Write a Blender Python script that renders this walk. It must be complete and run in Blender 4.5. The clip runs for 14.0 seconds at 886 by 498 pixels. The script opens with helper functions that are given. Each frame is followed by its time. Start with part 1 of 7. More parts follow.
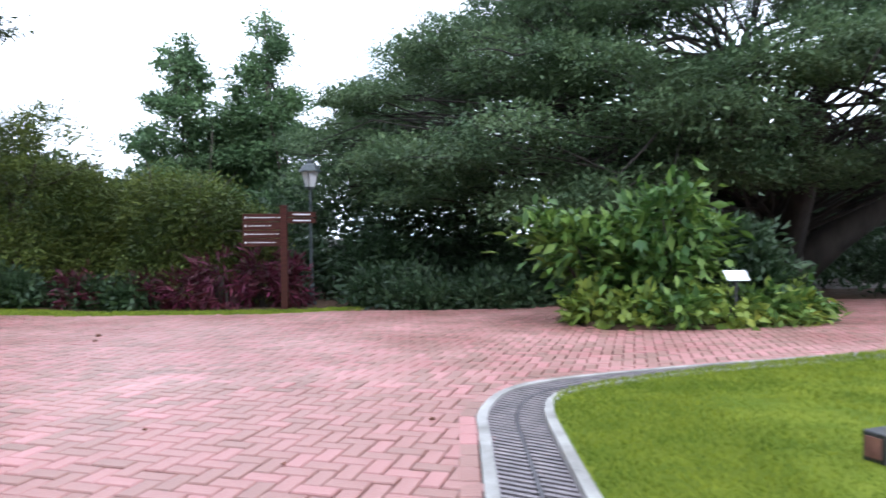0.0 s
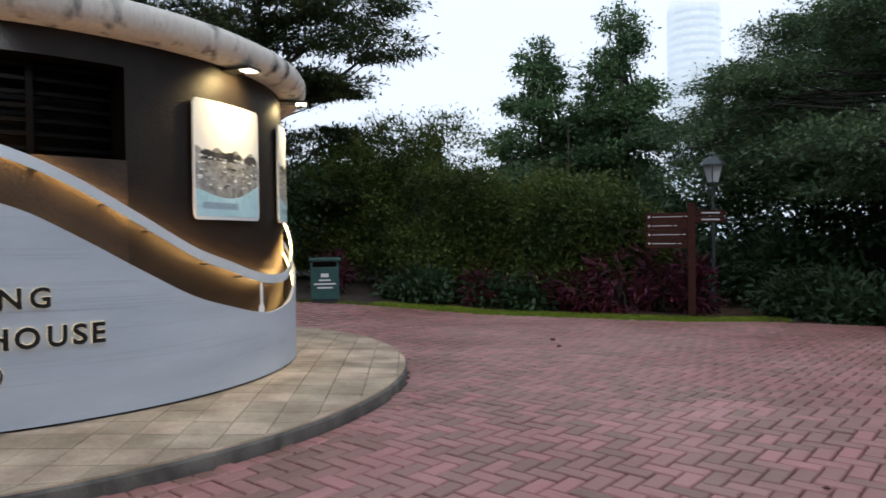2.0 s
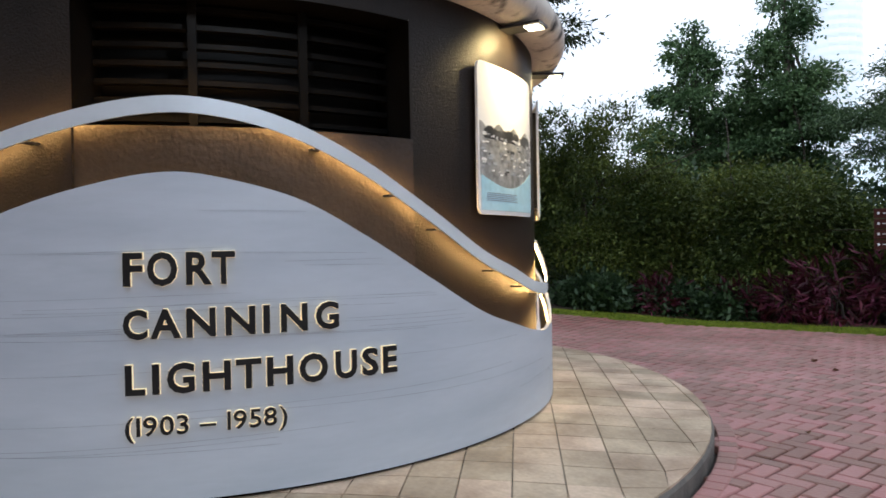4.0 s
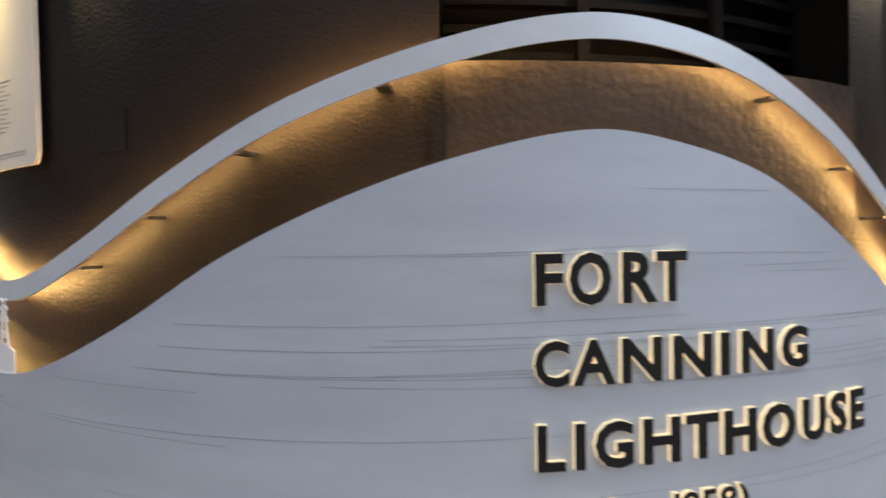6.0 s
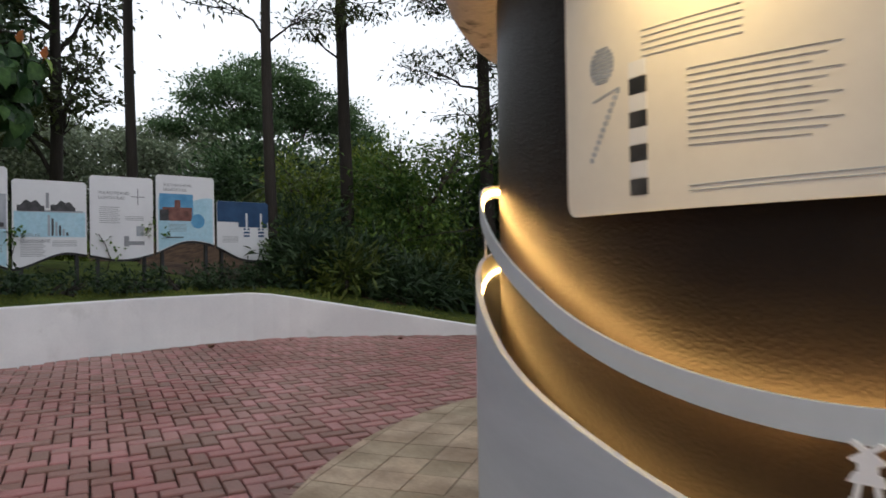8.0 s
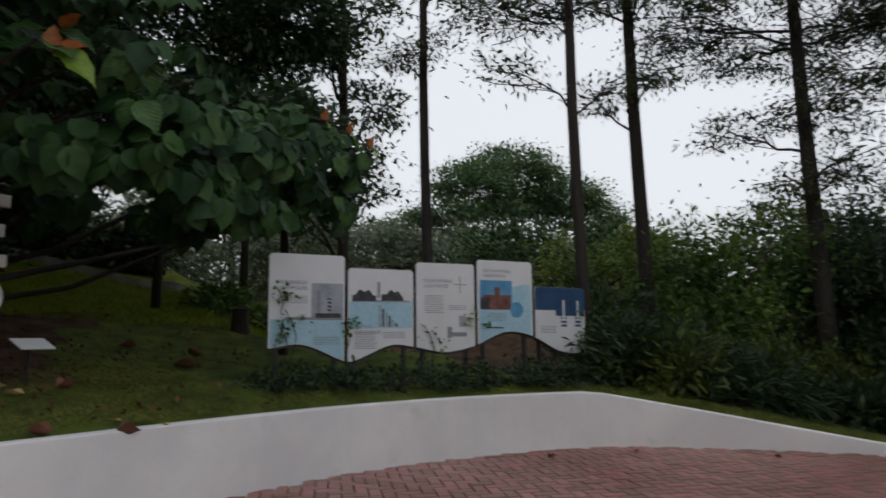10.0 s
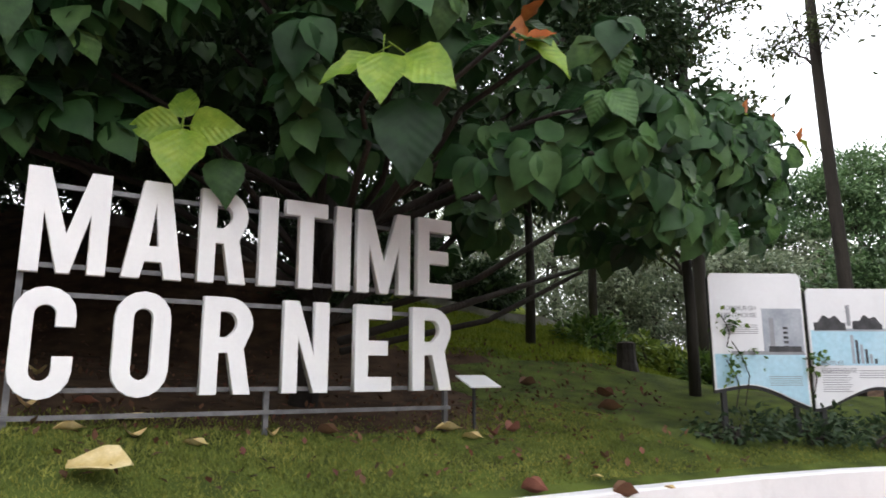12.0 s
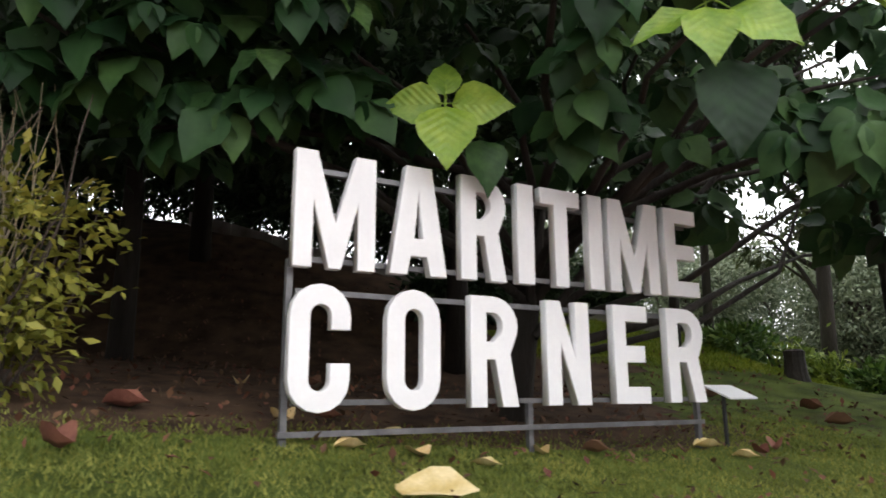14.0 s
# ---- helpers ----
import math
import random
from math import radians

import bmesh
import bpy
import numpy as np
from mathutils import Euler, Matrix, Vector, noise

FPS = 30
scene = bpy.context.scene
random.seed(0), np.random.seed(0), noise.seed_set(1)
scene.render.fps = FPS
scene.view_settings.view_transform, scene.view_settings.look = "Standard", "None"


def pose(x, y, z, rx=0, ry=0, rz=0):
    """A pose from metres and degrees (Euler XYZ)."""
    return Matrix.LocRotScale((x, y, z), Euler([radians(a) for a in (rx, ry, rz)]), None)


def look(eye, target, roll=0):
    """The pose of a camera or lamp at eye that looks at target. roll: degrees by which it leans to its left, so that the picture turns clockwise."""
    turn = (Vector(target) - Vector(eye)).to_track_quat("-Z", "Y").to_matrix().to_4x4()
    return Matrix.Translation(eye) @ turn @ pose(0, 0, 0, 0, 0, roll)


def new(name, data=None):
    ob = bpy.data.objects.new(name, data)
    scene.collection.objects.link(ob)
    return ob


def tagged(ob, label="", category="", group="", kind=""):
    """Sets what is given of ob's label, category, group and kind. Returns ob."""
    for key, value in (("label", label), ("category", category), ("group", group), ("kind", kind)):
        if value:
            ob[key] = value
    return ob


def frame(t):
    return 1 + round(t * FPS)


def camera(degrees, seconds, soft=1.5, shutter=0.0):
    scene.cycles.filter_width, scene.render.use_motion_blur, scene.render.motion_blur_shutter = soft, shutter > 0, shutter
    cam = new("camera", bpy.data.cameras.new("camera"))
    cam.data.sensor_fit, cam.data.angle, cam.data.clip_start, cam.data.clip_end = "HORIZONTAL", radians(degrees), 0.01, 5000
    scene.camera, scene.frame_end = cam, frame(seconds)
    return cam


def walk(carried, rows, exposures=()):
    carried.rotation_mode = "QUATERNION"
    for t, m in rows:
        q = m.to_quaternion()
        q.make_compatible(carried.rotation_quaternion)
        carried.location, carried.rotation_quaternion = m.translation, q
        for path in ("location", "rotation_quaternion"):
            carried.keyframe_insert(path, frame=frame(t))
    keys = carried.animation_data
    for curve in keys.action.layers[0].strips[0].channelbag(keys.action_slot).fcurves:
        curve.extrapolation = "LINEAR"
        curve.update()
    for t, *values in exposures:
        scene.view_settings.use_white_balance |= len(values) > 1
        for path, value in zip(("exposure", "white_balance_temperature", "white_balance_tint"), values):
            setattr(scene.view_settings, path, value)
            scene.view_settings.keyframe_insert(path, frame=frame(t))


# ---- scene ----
cam = camera(65.7, 14.0, soft=1.6, shutter=0.3)
METRES, EYE = 16.0, 1.4
ROWS = [
    (0.0, 0.0, 0.0, 0.0, -0.01, -1.02, 0.63),
    (0.5, -0.0391, 0.0123, 0.0014, 7.54, -1.19, 0.63),
    (1.0, -0.0793, 0.0243, 0.0033, 14.32, -1.12, 0.65),
    (1.5, -0.1186, 0.0268, 0.0036, 20.62, -0.96, 0.68),
    (2.0, -0.1567, 0.0292, 0.0058, 25.24, -0.86, 0.76),
    (2.5, -0.1941, 0.0342, 0.0098, 28.54, -0.77, 0.78),
    (5.0, -0.3435, 0.0635, 0.0042, 35.95, -0.87, 1.07),
    (5.5, -0.3794, 0.063, 0.0047, 36.57, -1.34, 1.04),
    (6.0, -0.4184, 0.0547, 0.0096, 37.59, -1.43, 0.98),
    (6.5, -0.4638, 0.0442, 0.0133, 38.75, -1.75, 1.05),
    (7.0, -0.5086, 0.0322, 0.0149, 42.38, -1.17, 0.97),
    (9.5, -0.7005, -0.0076, 0.0308, 57.32, 5.11, 0.98),
    (10.0, -0.7285, -0.0243, 0.0299, 65.09, 7.63, 0.69),
    (10.5, -0.7603, -0.0435, 0.0312, 73.76, 8.85, 0.45),
    (11.0, -0.7867, -0.0656, 0.032, 82.61, 9.65, 0.08),
    (11.5, -0.8099, -0.0843, 0.0318, 86.7, 10.23, 0.05),
    (12.0, -0.8334, -0.1036, 0.0324, 89.08, 10.76, 0.05),
    (12.5, -0.8479, -0.1262, 0.0325, 90.57, 11.46, -0.04),
    (13.0, -0.8589, -0.1495, 0.0306, 91.35, 11.65, 0.07),
    (13.5, -0.8703, -0.177, 0.0297, 91.85, 11.71, 0.14),
    (14.0, -0.8732, -0.211, 0.0315, 92.39, 11.79, 0.15),
]

EXPOSURES = [(0.0, 0.8, 5600, 12), (0.5, 0.4, 5600, 11), (1.0, -0.05, 5600, 9), (1.5, -0.5, 5700, 9), (2.0, -0.75, 5800, 9), (2.5, -0.75, 5800, 9), (5.0, -0.3, 5800, 10), (6.0, -0.4, 5900, 10), (7.0, -0.22, 6200, 10),
             (9.3, -1.1, 6400, 10), (10.5, -1.05, 6500, 10), (11.0, -0.85, 6400, 10), (11.5, 0.08, 6600, 10), (12.0, 0.66, 6600, 12), (13.0, 0.82, 6700, 12), (14.0, 0.82, 6700, 12)]
walk(cam, [(t, pose(METRES * x, METRES * y, EYE + METRES * z, 90 + pitch, roll, yaw)) for t, x, y, z, yaw, pitch, roll in ROWS], EXPOSURES)

# ---------------------------------------------------------------- sky and sun
world = bpy.data.worlds.new("overcast_sky")
scene.world = world
world.use_nodes = True
wn = world.node_tree
sky = wn.nodes.new("ShaderNodeTexSky")
sky.sky_type = "NISHITA"
sky.sun_disc = False
sky.sun_elevation, sky.sun_rotation = radians(38), radians(150)
sky.air_density, sky.dust_density = 1.5, 6.0
veil = wn.nodes.new("ShaderNodeMix")
veil.data_type = "RGBA"
veil.inputs["Factor"].default_value = 0.88
veil.inputs["B"].default_value = (9.6, 9.9, 10.4, 1)
wn.links.new(sky.outputs["Color"], veil.inputs["A"])
bg = wn.nodes["Background"]
bg.inputs["Strength"].default_value = 0.195
wn.links.new(veil.outputs["Result"], bg.inputs["Color"])
sun = new("sun", bpy.data.lights.new("sun", "SUN"))
sun.data.energy, sun.data.angle, sun.data.color = 0.3, radians(40), (1, 0.96, 0.9)
sun.rotation_euler = (radians(52), 0, radians(150))


# ---------------------------------------------------------------- materials
def lin(h):
    return tuple(((int(h[i:i + 2], 16) / 255) ** 2.2) for i in (0, 2, 4)) + (1,)


def material(name, col, col2=None, rough=0.7, metal=0.0, scale=8.0, bump=0.15, fine=60.0, rand=0.0, emit=None, power=0.0,
             island=False, stretch=(1, 1, 1), trans=0.0, dist=0.01, mid=0.5, spec=0.5, soft=0.18, grit=0.2, veins=False, stain=None):
    m = bpy.data.materials.new(name)
    m.use_nodes = True
    nt = m.node_tree
    b = nt.nodes["Principled BSDF"]
    b.inputs["Roughness"].default_value, b.inputs["Metallic"].default_value = rough, metal
    b.inputs["Specular IOR Level"].default_value = spec
    co = nt.nodes.new("ShaderNodeTexCoord")
    mp = nt.nodes.new("ShaderNodeMapping")
    mp.inputs["Scale"].default_value = stretch
    nt.links.new(co.outputs["Object"], mp.inputs["Vector"])
    n1, n2 = nt.nodes.new("ShaderNodeTexNoise"), nt.nodes.new("ShaderNodeTexNoise")
    n1.inputs["Scale"].default_value, n2.inputs["Scale"].default_value = scale, fine
    n1.inputs["Detail"].default_value, n2.inputs["Detail"].default_value = 5, 3
    for n in (n1, n2):
        nt.links.new(mp.outputs["Vector"], n.inputs["Vector"])
    ramp = nt.nodes.new("ShaderNodeValToRGB")
    ramp.color_ramp.elements[0].position, ramp.color_ramp.elements[1].position = mid - soft, mid + soft
    ramp.color_ramp.elements[0].color = col
    ramp.color_ramp.elements[1].color = col2 or tuple(min(1, c * 1.25) for c in col[:3]) + (1,)
    nt.links.new(n1.outputs["Fac"], ramp.inputs["Fac"])
    out = ramp.outputs["Color"]
    grain = nt.nodes.new("ShaderNodeHueSaturation")
    val = nt.nodes.new("ShaderNodeMapRange")
    val.inputs["To Min"].default_value, val.inputs["To Max"].default_value = 1 - grit, 1 + grit
    nt.links.new(n2.outputs["Fac"], val.inputs["Value"])
    nt.links.new(val.outputs["Result"], grain.inputs["Value"])
    nt.links.new(out, grain.inputs["Color"])
    out = grain.outputs["Color"]
    if stain:
        # broad worn or mossy patches: colour, size of the patches, how much is covered
        n3, r3, mixed = nt.nodes.new("ShaderNodeTexNoise"), nt.nodes.new("ShaderNodeMapRange"), nt.nodes.new("ShaderNodeMix")
        n3.inputs["Scale"].default_value, n3.inputs["Detail"].default_value, n3.inputs["Roughness"].default_value = stain[1], 8, 0.65
        nt.links.new(mp.outputs["Vector"], n3.inputs["Vector"])
        r3.inputs["From Min"].default_value, r3.inputs["From Max"].default_value, r3.inputs["To Max"].default_value = 0.62 - stain[2], 0.8 - stain[2], 0.8
        nt.links.new(n3.outputs["Fac"], r3.inputs["Value"])
        mixed.data_type = "RGBA"
        mixed.inputs["B"].default_value = stain[0]
        nt.links.new(r3.outputs["Result"], mixed.inputs["Factor"])
        nt.links.new(out, mixed.inputs["A"])
        out = mixed.outputs["Result"]
    if rand:
        src = nt.nodes.new("ShaderNodeNewGeometry").outputs["Random Per Island"] if island else nt.nodes.new("ShaderNodeObjectInfo").outputs["Random"]
        vary = nt.nodes.new("ShaderNodeHueSaturation")
        mr = nt.nodes.new("ShaderNodeMapRange")
        mr.inputs["To Min"].default_value, mr.inputs["To Max"].default_value = 1 - rand, 1 + rand
        nt.links.new(src, mr.inputs["Value"])
        nt.links.new(mr.outputs["Result"], vary.inputs["Value"])
        hue = nt.nodes.new("ShaderNodeMapRange")
        hue.inputs["To Min"].default_value, hue.inputs["To Max"].default_value = 0.5 + rand * 0.05, 0.5 - rand * 0.05
        nt.links.new(src, hue.inputs["Value"])
        nt.links.new(hue.outputs["Result"], vary.inputs["Hue"])
        nt.links.new(out, vary.inputs["Color"])
        out = vary.outputs["Color"]
    nt.links.new(out, b.inputs["Base Color"])
    if bump:
        bp = nt.nodes.new("ShaderNodeBump")
        bp.inputs["Strength"].default_value, bp.inputs["Distance"].default_value = bump, dist
        nt.links.new(n2.outputs["Fac"], bp.inputs["Height"])
        if veins:
            # ribs that run out from the midrib, in the leaf's own space
            sep = nt.nodes.new("ShaderNodeSeparateXYZ")
            nt.links.new(co.outputs["Object"], sep.inputs["Vector"])
            chain = None
            for op, x, y in (("ABSOLUTE", sep.outputs["Y"], None), ("MULTIPLY", None, 0.9), ("SUBTRACT", sep.outputs["X"], "prev"), ("MULTIPLY", None, 46.0), ("SINE", None, None)):
                nd = nt.nodes.new("ShaderNodeMath")
                nd.operation = op
                if y == "prev":
                    nt.links.new(x, nd.inputs[0])
                    nt.links.new(chain, nd.inputs[1])
                else:
                    nt.links.new(x if x is not None else chain, nd.inputs[0])
                    if y is not None:
                        nd.inputs[1].default_value = y
                chain = nd.outputs["Value"]
            nt.links.new(chain, bp.inputs["Height"])
        nt.links.new(bp.outputs["Normal"], b.inputs["Normal"])
    if emit:
        b.inputs["Emission Color"].default_value, b.inputs["Emission Strength"].default_value = emit, power
    if trans:
        tr = nt.nodes.new("ShaderNodeBsdfTranslucent")
        nt.links.new(out, tr.inputs["Color"])
        mx = nt.nodes.new("ShaderNodeMixShader")
        mx.inputs["Fac"].default_value = trans
        nt.links.new(b.outputs["BSDF"], mx.inputs[1])
        nt.links.new(tr.outputs["BSDF"], mx.inputs[2])
        nt.links.new(mx.outputs["Shader"], nt.nodes["Material Output"].inputs["Surface"])
    return m


def rgb(r, g, b):
    return (r, g, b, 1)


BRICK = material("clay_paver", rgb(0.222, 0.094, 0.076), rgb(0.35, 0.186, 0.162), rough=0.5, scale=0.55, fine=45, bump=0.4, rand=0.3, island=True, stain=(rgb(0.085, 0.060, 0.042), 0.5, 0.03))
BRICK_ONE = material("clay_paver_loose", rgb(0.222, 0.094, 0.076), rgb(0.35, 0.186, 0.162), rough=0.5, scale=0.55, fine=45, bump=0.4, rand=0.17)
SAND = material("jointing_soil", rgb(0.032, 0.021, 0.017), rgb(0.06, 0.04, 0.032), scale=3, fine=80, bump=0.4)
TILE = material("sandstone_tile", rgb(0.29, 0.215, 0.145), rgb(0.53, 0.42, 0.30), rough=0.8, scale=2.6, fine=35, bump=0.35, rand=0.16, grit=0.25, stain=(rgb(0.15, 0.12, 0.085), 0.9, -0.01))
KERB = material("weathered_concrete", rgb(0.17, 0.16, 0.145), rgb(0.37, 0.355, 0.33), rough=0.85, scale=2.5, fine=50, bump=0.4)
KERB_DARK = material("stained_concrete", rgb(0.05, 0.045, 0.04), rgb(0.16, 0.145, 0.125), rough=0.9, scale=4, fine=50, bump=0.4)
DRAIN = material("drain_concrete", rgb(0.05, 0.045, 0.05), rgb(0.09, 0.085, 0.09), rough=0.85, scale=3, fine=60, bump=0.3)
GRATE = material("grating_metal", rgb(0.13, 0.115, 0.12), rgb(0.22, 0.19, 0.19), rough=0.7, metal=0.2, scale=6, fine=60)
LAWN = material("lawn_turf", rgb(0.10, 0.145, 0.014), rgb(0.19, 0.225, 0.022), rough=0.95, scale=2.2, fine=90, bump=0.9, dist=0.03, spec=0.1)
BANK = material("bank_turf", rgb(0.05, 0.07, 0.018), rgb(0.125, 0.165, 0.034), rough=0.95, scale=2.4, fine=90, bump=0.9, dist=0.03, spec=0.1, stain=(rgb(0.05, 0.032, 0.018), 1.1, 0.05))
GRASS = material("grass_blade", rgb(0.12, 0.15, 0.03), rgb(0.25, 0.265, 0.065), rough=0.7, scale=2, fine=20, bump=0, rand=0.35, island=True, trans=0.3, spec=0.2)
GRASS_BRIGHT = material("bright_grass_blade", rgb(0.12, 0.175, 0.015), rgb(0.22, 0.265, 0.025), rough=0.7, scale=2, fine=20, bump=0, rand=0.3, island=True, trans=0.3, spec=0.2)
SOIL = material("leaf_litter_soil", rgb(0.040, 0.025, 0.017), rgb(0.105, 0.066, 0.042), rough=0.95, scale=3, fine=70, bump=0.8, spec=0.1)
WHITE = material("white_wall_paint", rgb(0.70, 0.70, 0.71), rgb(0.82, 0.82, 0.82), rough=0.7, scale=1.2, fine=30, bump=0.12, grit=0.04, stain=(rgb(0.56, 0.56, 0.55), 1.3, 0.02))
LETTER = material("white_enamel", rgb(0.78, 0.78, 0.79), rgb(0.84, 0.84, 0.84), rough=0.5, scale=3, fine=40, bump=0.05, grit=0.04)
CLAD = material("grey_white_cladding", rgb(0.385, 0.425, 0.475), rgb(0.465, 0.505, 0.555), rough=0.5, scale=1.2, fine=14, bump=0.05, stretch=(0.6, 0.6, 3), grit=0.04, stain=(rgb(0.36, 0.40, 0.44), 0.8, 0.05))
CLAD_LINE = material("cladding_groove", rgb(0.21, 0.22, 0.245), rgb(0.35, 0.38, 0.42), rough=0.8, scale=3, fine=30, bump=0)
RIBBON = material("pale_blue_grey_ribbon", rgb(0.50, 0.54, 0.57), rgb(0.58, 0.62, 0.65), rough=0.45, scale=2, fine=30, bump=0.03, grit=0.04)
DRUM = material("dark_brown_render", rgb(0.010, 0.008, 0.0072), rgb(0.021, 0.016, 0.013), rough=0.42, scale=1.5, fine=75, bump=0.55, dist=0.008, spec=0.15)
HATCH = material("dark_hatch_paint", rgb(0.008, 0.007, 0.007), rgb(0.013, 0.011, 0.010), rough=0.5, scale=3, fine=40, bump=0.05, spec=0.2)
# drum render again, lifted browner to carry the glow of the strip
SILL = material("glow_browned_sill", rgb(0.018, 0.0135, 0.011), rgb(0.038, 0.029, 0.022), rough=0.45, scale=2.5, fine=30, bump=0.5, dist=0.012, spec=0.2)
# near black, so that recesses keep their shade in the colour itself
DARK = material("recess_shade_black", rgb(0.0015, 0.0013, 0.0012), rgb(0.003, 0.0025, 0.002), rough=0.7, scale=5, fine=50, spec=0.04)
CAP = material("mouldy_white_concrete", rgb(0.045, 0.042, 0.04), rgb(0.60, 0.565, 0.51), rough=0.85, scale=6.5, fine=30, bump=0.4, stretch=(1, 1, 0.3), mid=0.37, soft=0.09)
LED = material("warm_led_strip", rgb(0.8, 0.7, 0.5), emit=(1.0, 0.55, 0.16, 1), power=86.0, bump=0)
LED_LOW = material("warm_led_strip_low", rgb(0.8, 0.7, 0.5), emit=(1.0, 0.55, 0.16, 1), power=42.0, bump=0)
LED_LETTER = material("warm_letter_edge", rgb(0.8, 0.6, 0.3), emit=(1.0, 0.82, 0.54, 1), power=0.75, bump=0)
LED_LAMP = material("flood_lens", rgb(0.9, 0.9, 0.9), emit=(1.0, 0.82, 0.5, 1), power=12.0, bump=0)
LED_COOL = material("cool_flood_lens", rgb(0.9, 0.9, 0.9), emit=(0.9, 0.95, 1.0, 1), power=14.0, bump=0)
BLACK = material("black_letter_face", rgb(0.012, 0.011, 0.011), rgb(0.02, 0.018, 0.017), rough=0.5, scale=5, fine=60, bump=0.02, spec=0.15)
STEEL = material("galvanised_steel", rgb(0.11, 0.11, 0.115), rgb(0.19, 0.19, 0.195), rough=0.5, metal=0.6, scale=8, fine=60, bump=0.05)
BLACK_STEEL = material("black_painted_steel", rgb(0.015, 0.016, 0.018), rgb(0.03, 0.03, 0.032), rough=0.45, scale=8, fine=60, bump=0.05)
PANEL = material("printed_panel_white", rgb(0.66, 0.67, 0.69), rgb(0.72, 0.73, 0.75), rough=0.35, scale=2, fine=20, bump=0.02, grit=0.04)
PANEL_WARM = material("printed_panel_cream", rgb(0.70, 0.66, 0.58), rgb(0.76, 0.72, 0.64), rough=0.35, scale=2, fine=20, bump=0.02, grit=0.04)
P_BLUE = material("print_pale_blue", rgb(0.33, 0.55, 0.66), rgb(0.42, 0.62, 0.72), rough=0.35, scale=3, fine=20, bump=0)
P_GREY = material("print_grey", rgb(0.26, 0.29, 0.33), rgb(0.40, 0.43, 0.47), rough=0.35, scale=6, fine=40, bump=0)
P_DARK = material("print_dark", rgb(0.02, 0.022, 0.025), rgb(0.07, 0.07, 0.075), rough=0.35, scale=9, fine=60, bump=0)
P_PHOTO = material("print_photo_dark", rgb(0.13, 0.135, 0.14), rgb(0.36, 0.365, 0.37), rough=0.35, scale=14, fine=60, bump=0)
P_TEXT = material("print_text_grey", rgb(0.22, 0.23, 0.25), rgb(0.28, 0.29, 0.31), rough=0.4, scale=9, fine=60, bump=0)
P_NAVY = material("print_navy", rgb(0.015, 0.05, 0.12), rgb(0.03, 0.08, 0.17), rough=0.35, scale=5, fine=40, bump=0)
P_MID = material("print_mid_blue", rgb(0.07, 0.25, 0.45), rgb(0.14, 0.36, 0.56), rough=0.35, scale=5, fine=40, bump=0)
P_RED = material("print_brick_red", rgb(0.10, 0.04, 0.035), rgb(0.24, 0.11, 0.09), rough=0.35, scale=9, fine=40, bump=0)
WOOD_SIGN = material("red_brown_stained_wood", rgb(0.032, 0.010, 0.008), rgb(0.06, 0.019, 0.014), rough=0.8, scale=5, fine=50, bump=0.15, stretch=(1, 1, 6), spec=0.2)
# teak darkened in its base colour for the shade the bench stands in
BENCH = material("grey_weathered_teak", rgb(0.024, 0.023, 0.025), rgb(0.05, 0.047, 0.05), rough=0.8, scale=5, fine=50, bump=0.2, stretch=(6, 1, 1))
LAMP_METAL = material("grey_green_lamp_paint", rgb(0.024, 0.034, 0.036), rgb(0.042, 0.054, 0.057), rough=0.45, scale=8, fine=60, bump=0.05)
LAMP_GLASS = material("frosted_lamp_glass", rgb(0.75, 0.76, 0.78), rgb(0.82, 0.83, 0.85), rough=0.25, scale=3, fine=20, bump=0, trans=0.4)
BIN_GREEN = material("dark_green_bin_paint", rgb(0.012, 0.055, 0.05), rgb(0.022, 0.08, 0.07), rough=0.4, scale=5, fine=60, bump=0.05)
BARK = material("grey_brown_bark", rgb(0.035, 0.027, 0.022), rgb(0.09, 0.07, 0.055), rough=0.9, scale=4, fine=25, bump=0.7, dist=0.03, stretch=(1, 1, 0.25))
BARK_DARK = material("dark_bark", rgb(0.014, 0.011, 0.009), rgb(0.035, 0.028, 0.022), rough=0.9, scale=4, fine=25, bump=0.7, dist=0.03, stretch=(1, 1, 0.25))


def leaf_material(name, a, b, trans=0.25, rand=0.35, rough=0.5, spec=0.3):
    return material(name, rgb(*a), rgb(*b), rough=rough, scale=0.6, fine=6, bump=0, rand=rand, island=True, trans=trans, spec=spec)


L_RAIN = leaf_material("rain_tree_leaf", (0.048, 0.085, 0.039), (0.108, 0.162, 0.072), trans=0.32, spec=0.2)
L_HEDGE = leaf_material("hedge_leaf", (0.034, 0.058, 0.014), (0.115, 0.150, 0.028), rand=0.45)
L_DARK = leaf_material("dark_tree_leaf", (0.022, 0.044, 0.020), (0.046, 0.082, 0.033))
L_CONIF = leaf_material("feathery_leaf", (0.030, 0.045, 0.015), (0.065, 0.085, 0.026))
L_SHRUB = leaf_material("shrub_leaf", (0.045, 0.105, 0.022), (0.13, 0.215, 0.04), rand=0.5)
L_YELLOW = leaf_material("yellow_green_leaf", (0.10, 0.16, 0.025), (0.22, 0.28, 0.045))
L_GOLD = leaf_material("golden_leaf", (0.16, 0.18, 0.03), (0.36, 0.34, 0.06))
L_RED = leaf_material("crimson_leaf", (0.02, 0.008, 0.010), (0.14, 0.024, 0.045), rand=0.6)
# paler than real foliage, to carry distance haze in the colour
L_MIST = leaf_material("haze_paled_leaf", (0.13, 0.17, 0.10), (0.22, 0.26, 0.17))
# far foliage, its colour lightened for haze
L_FAR = leaf_material("far_haze_leaf", (0.06, 0.115, 0.05), (0.12, 0.20, 0.08))
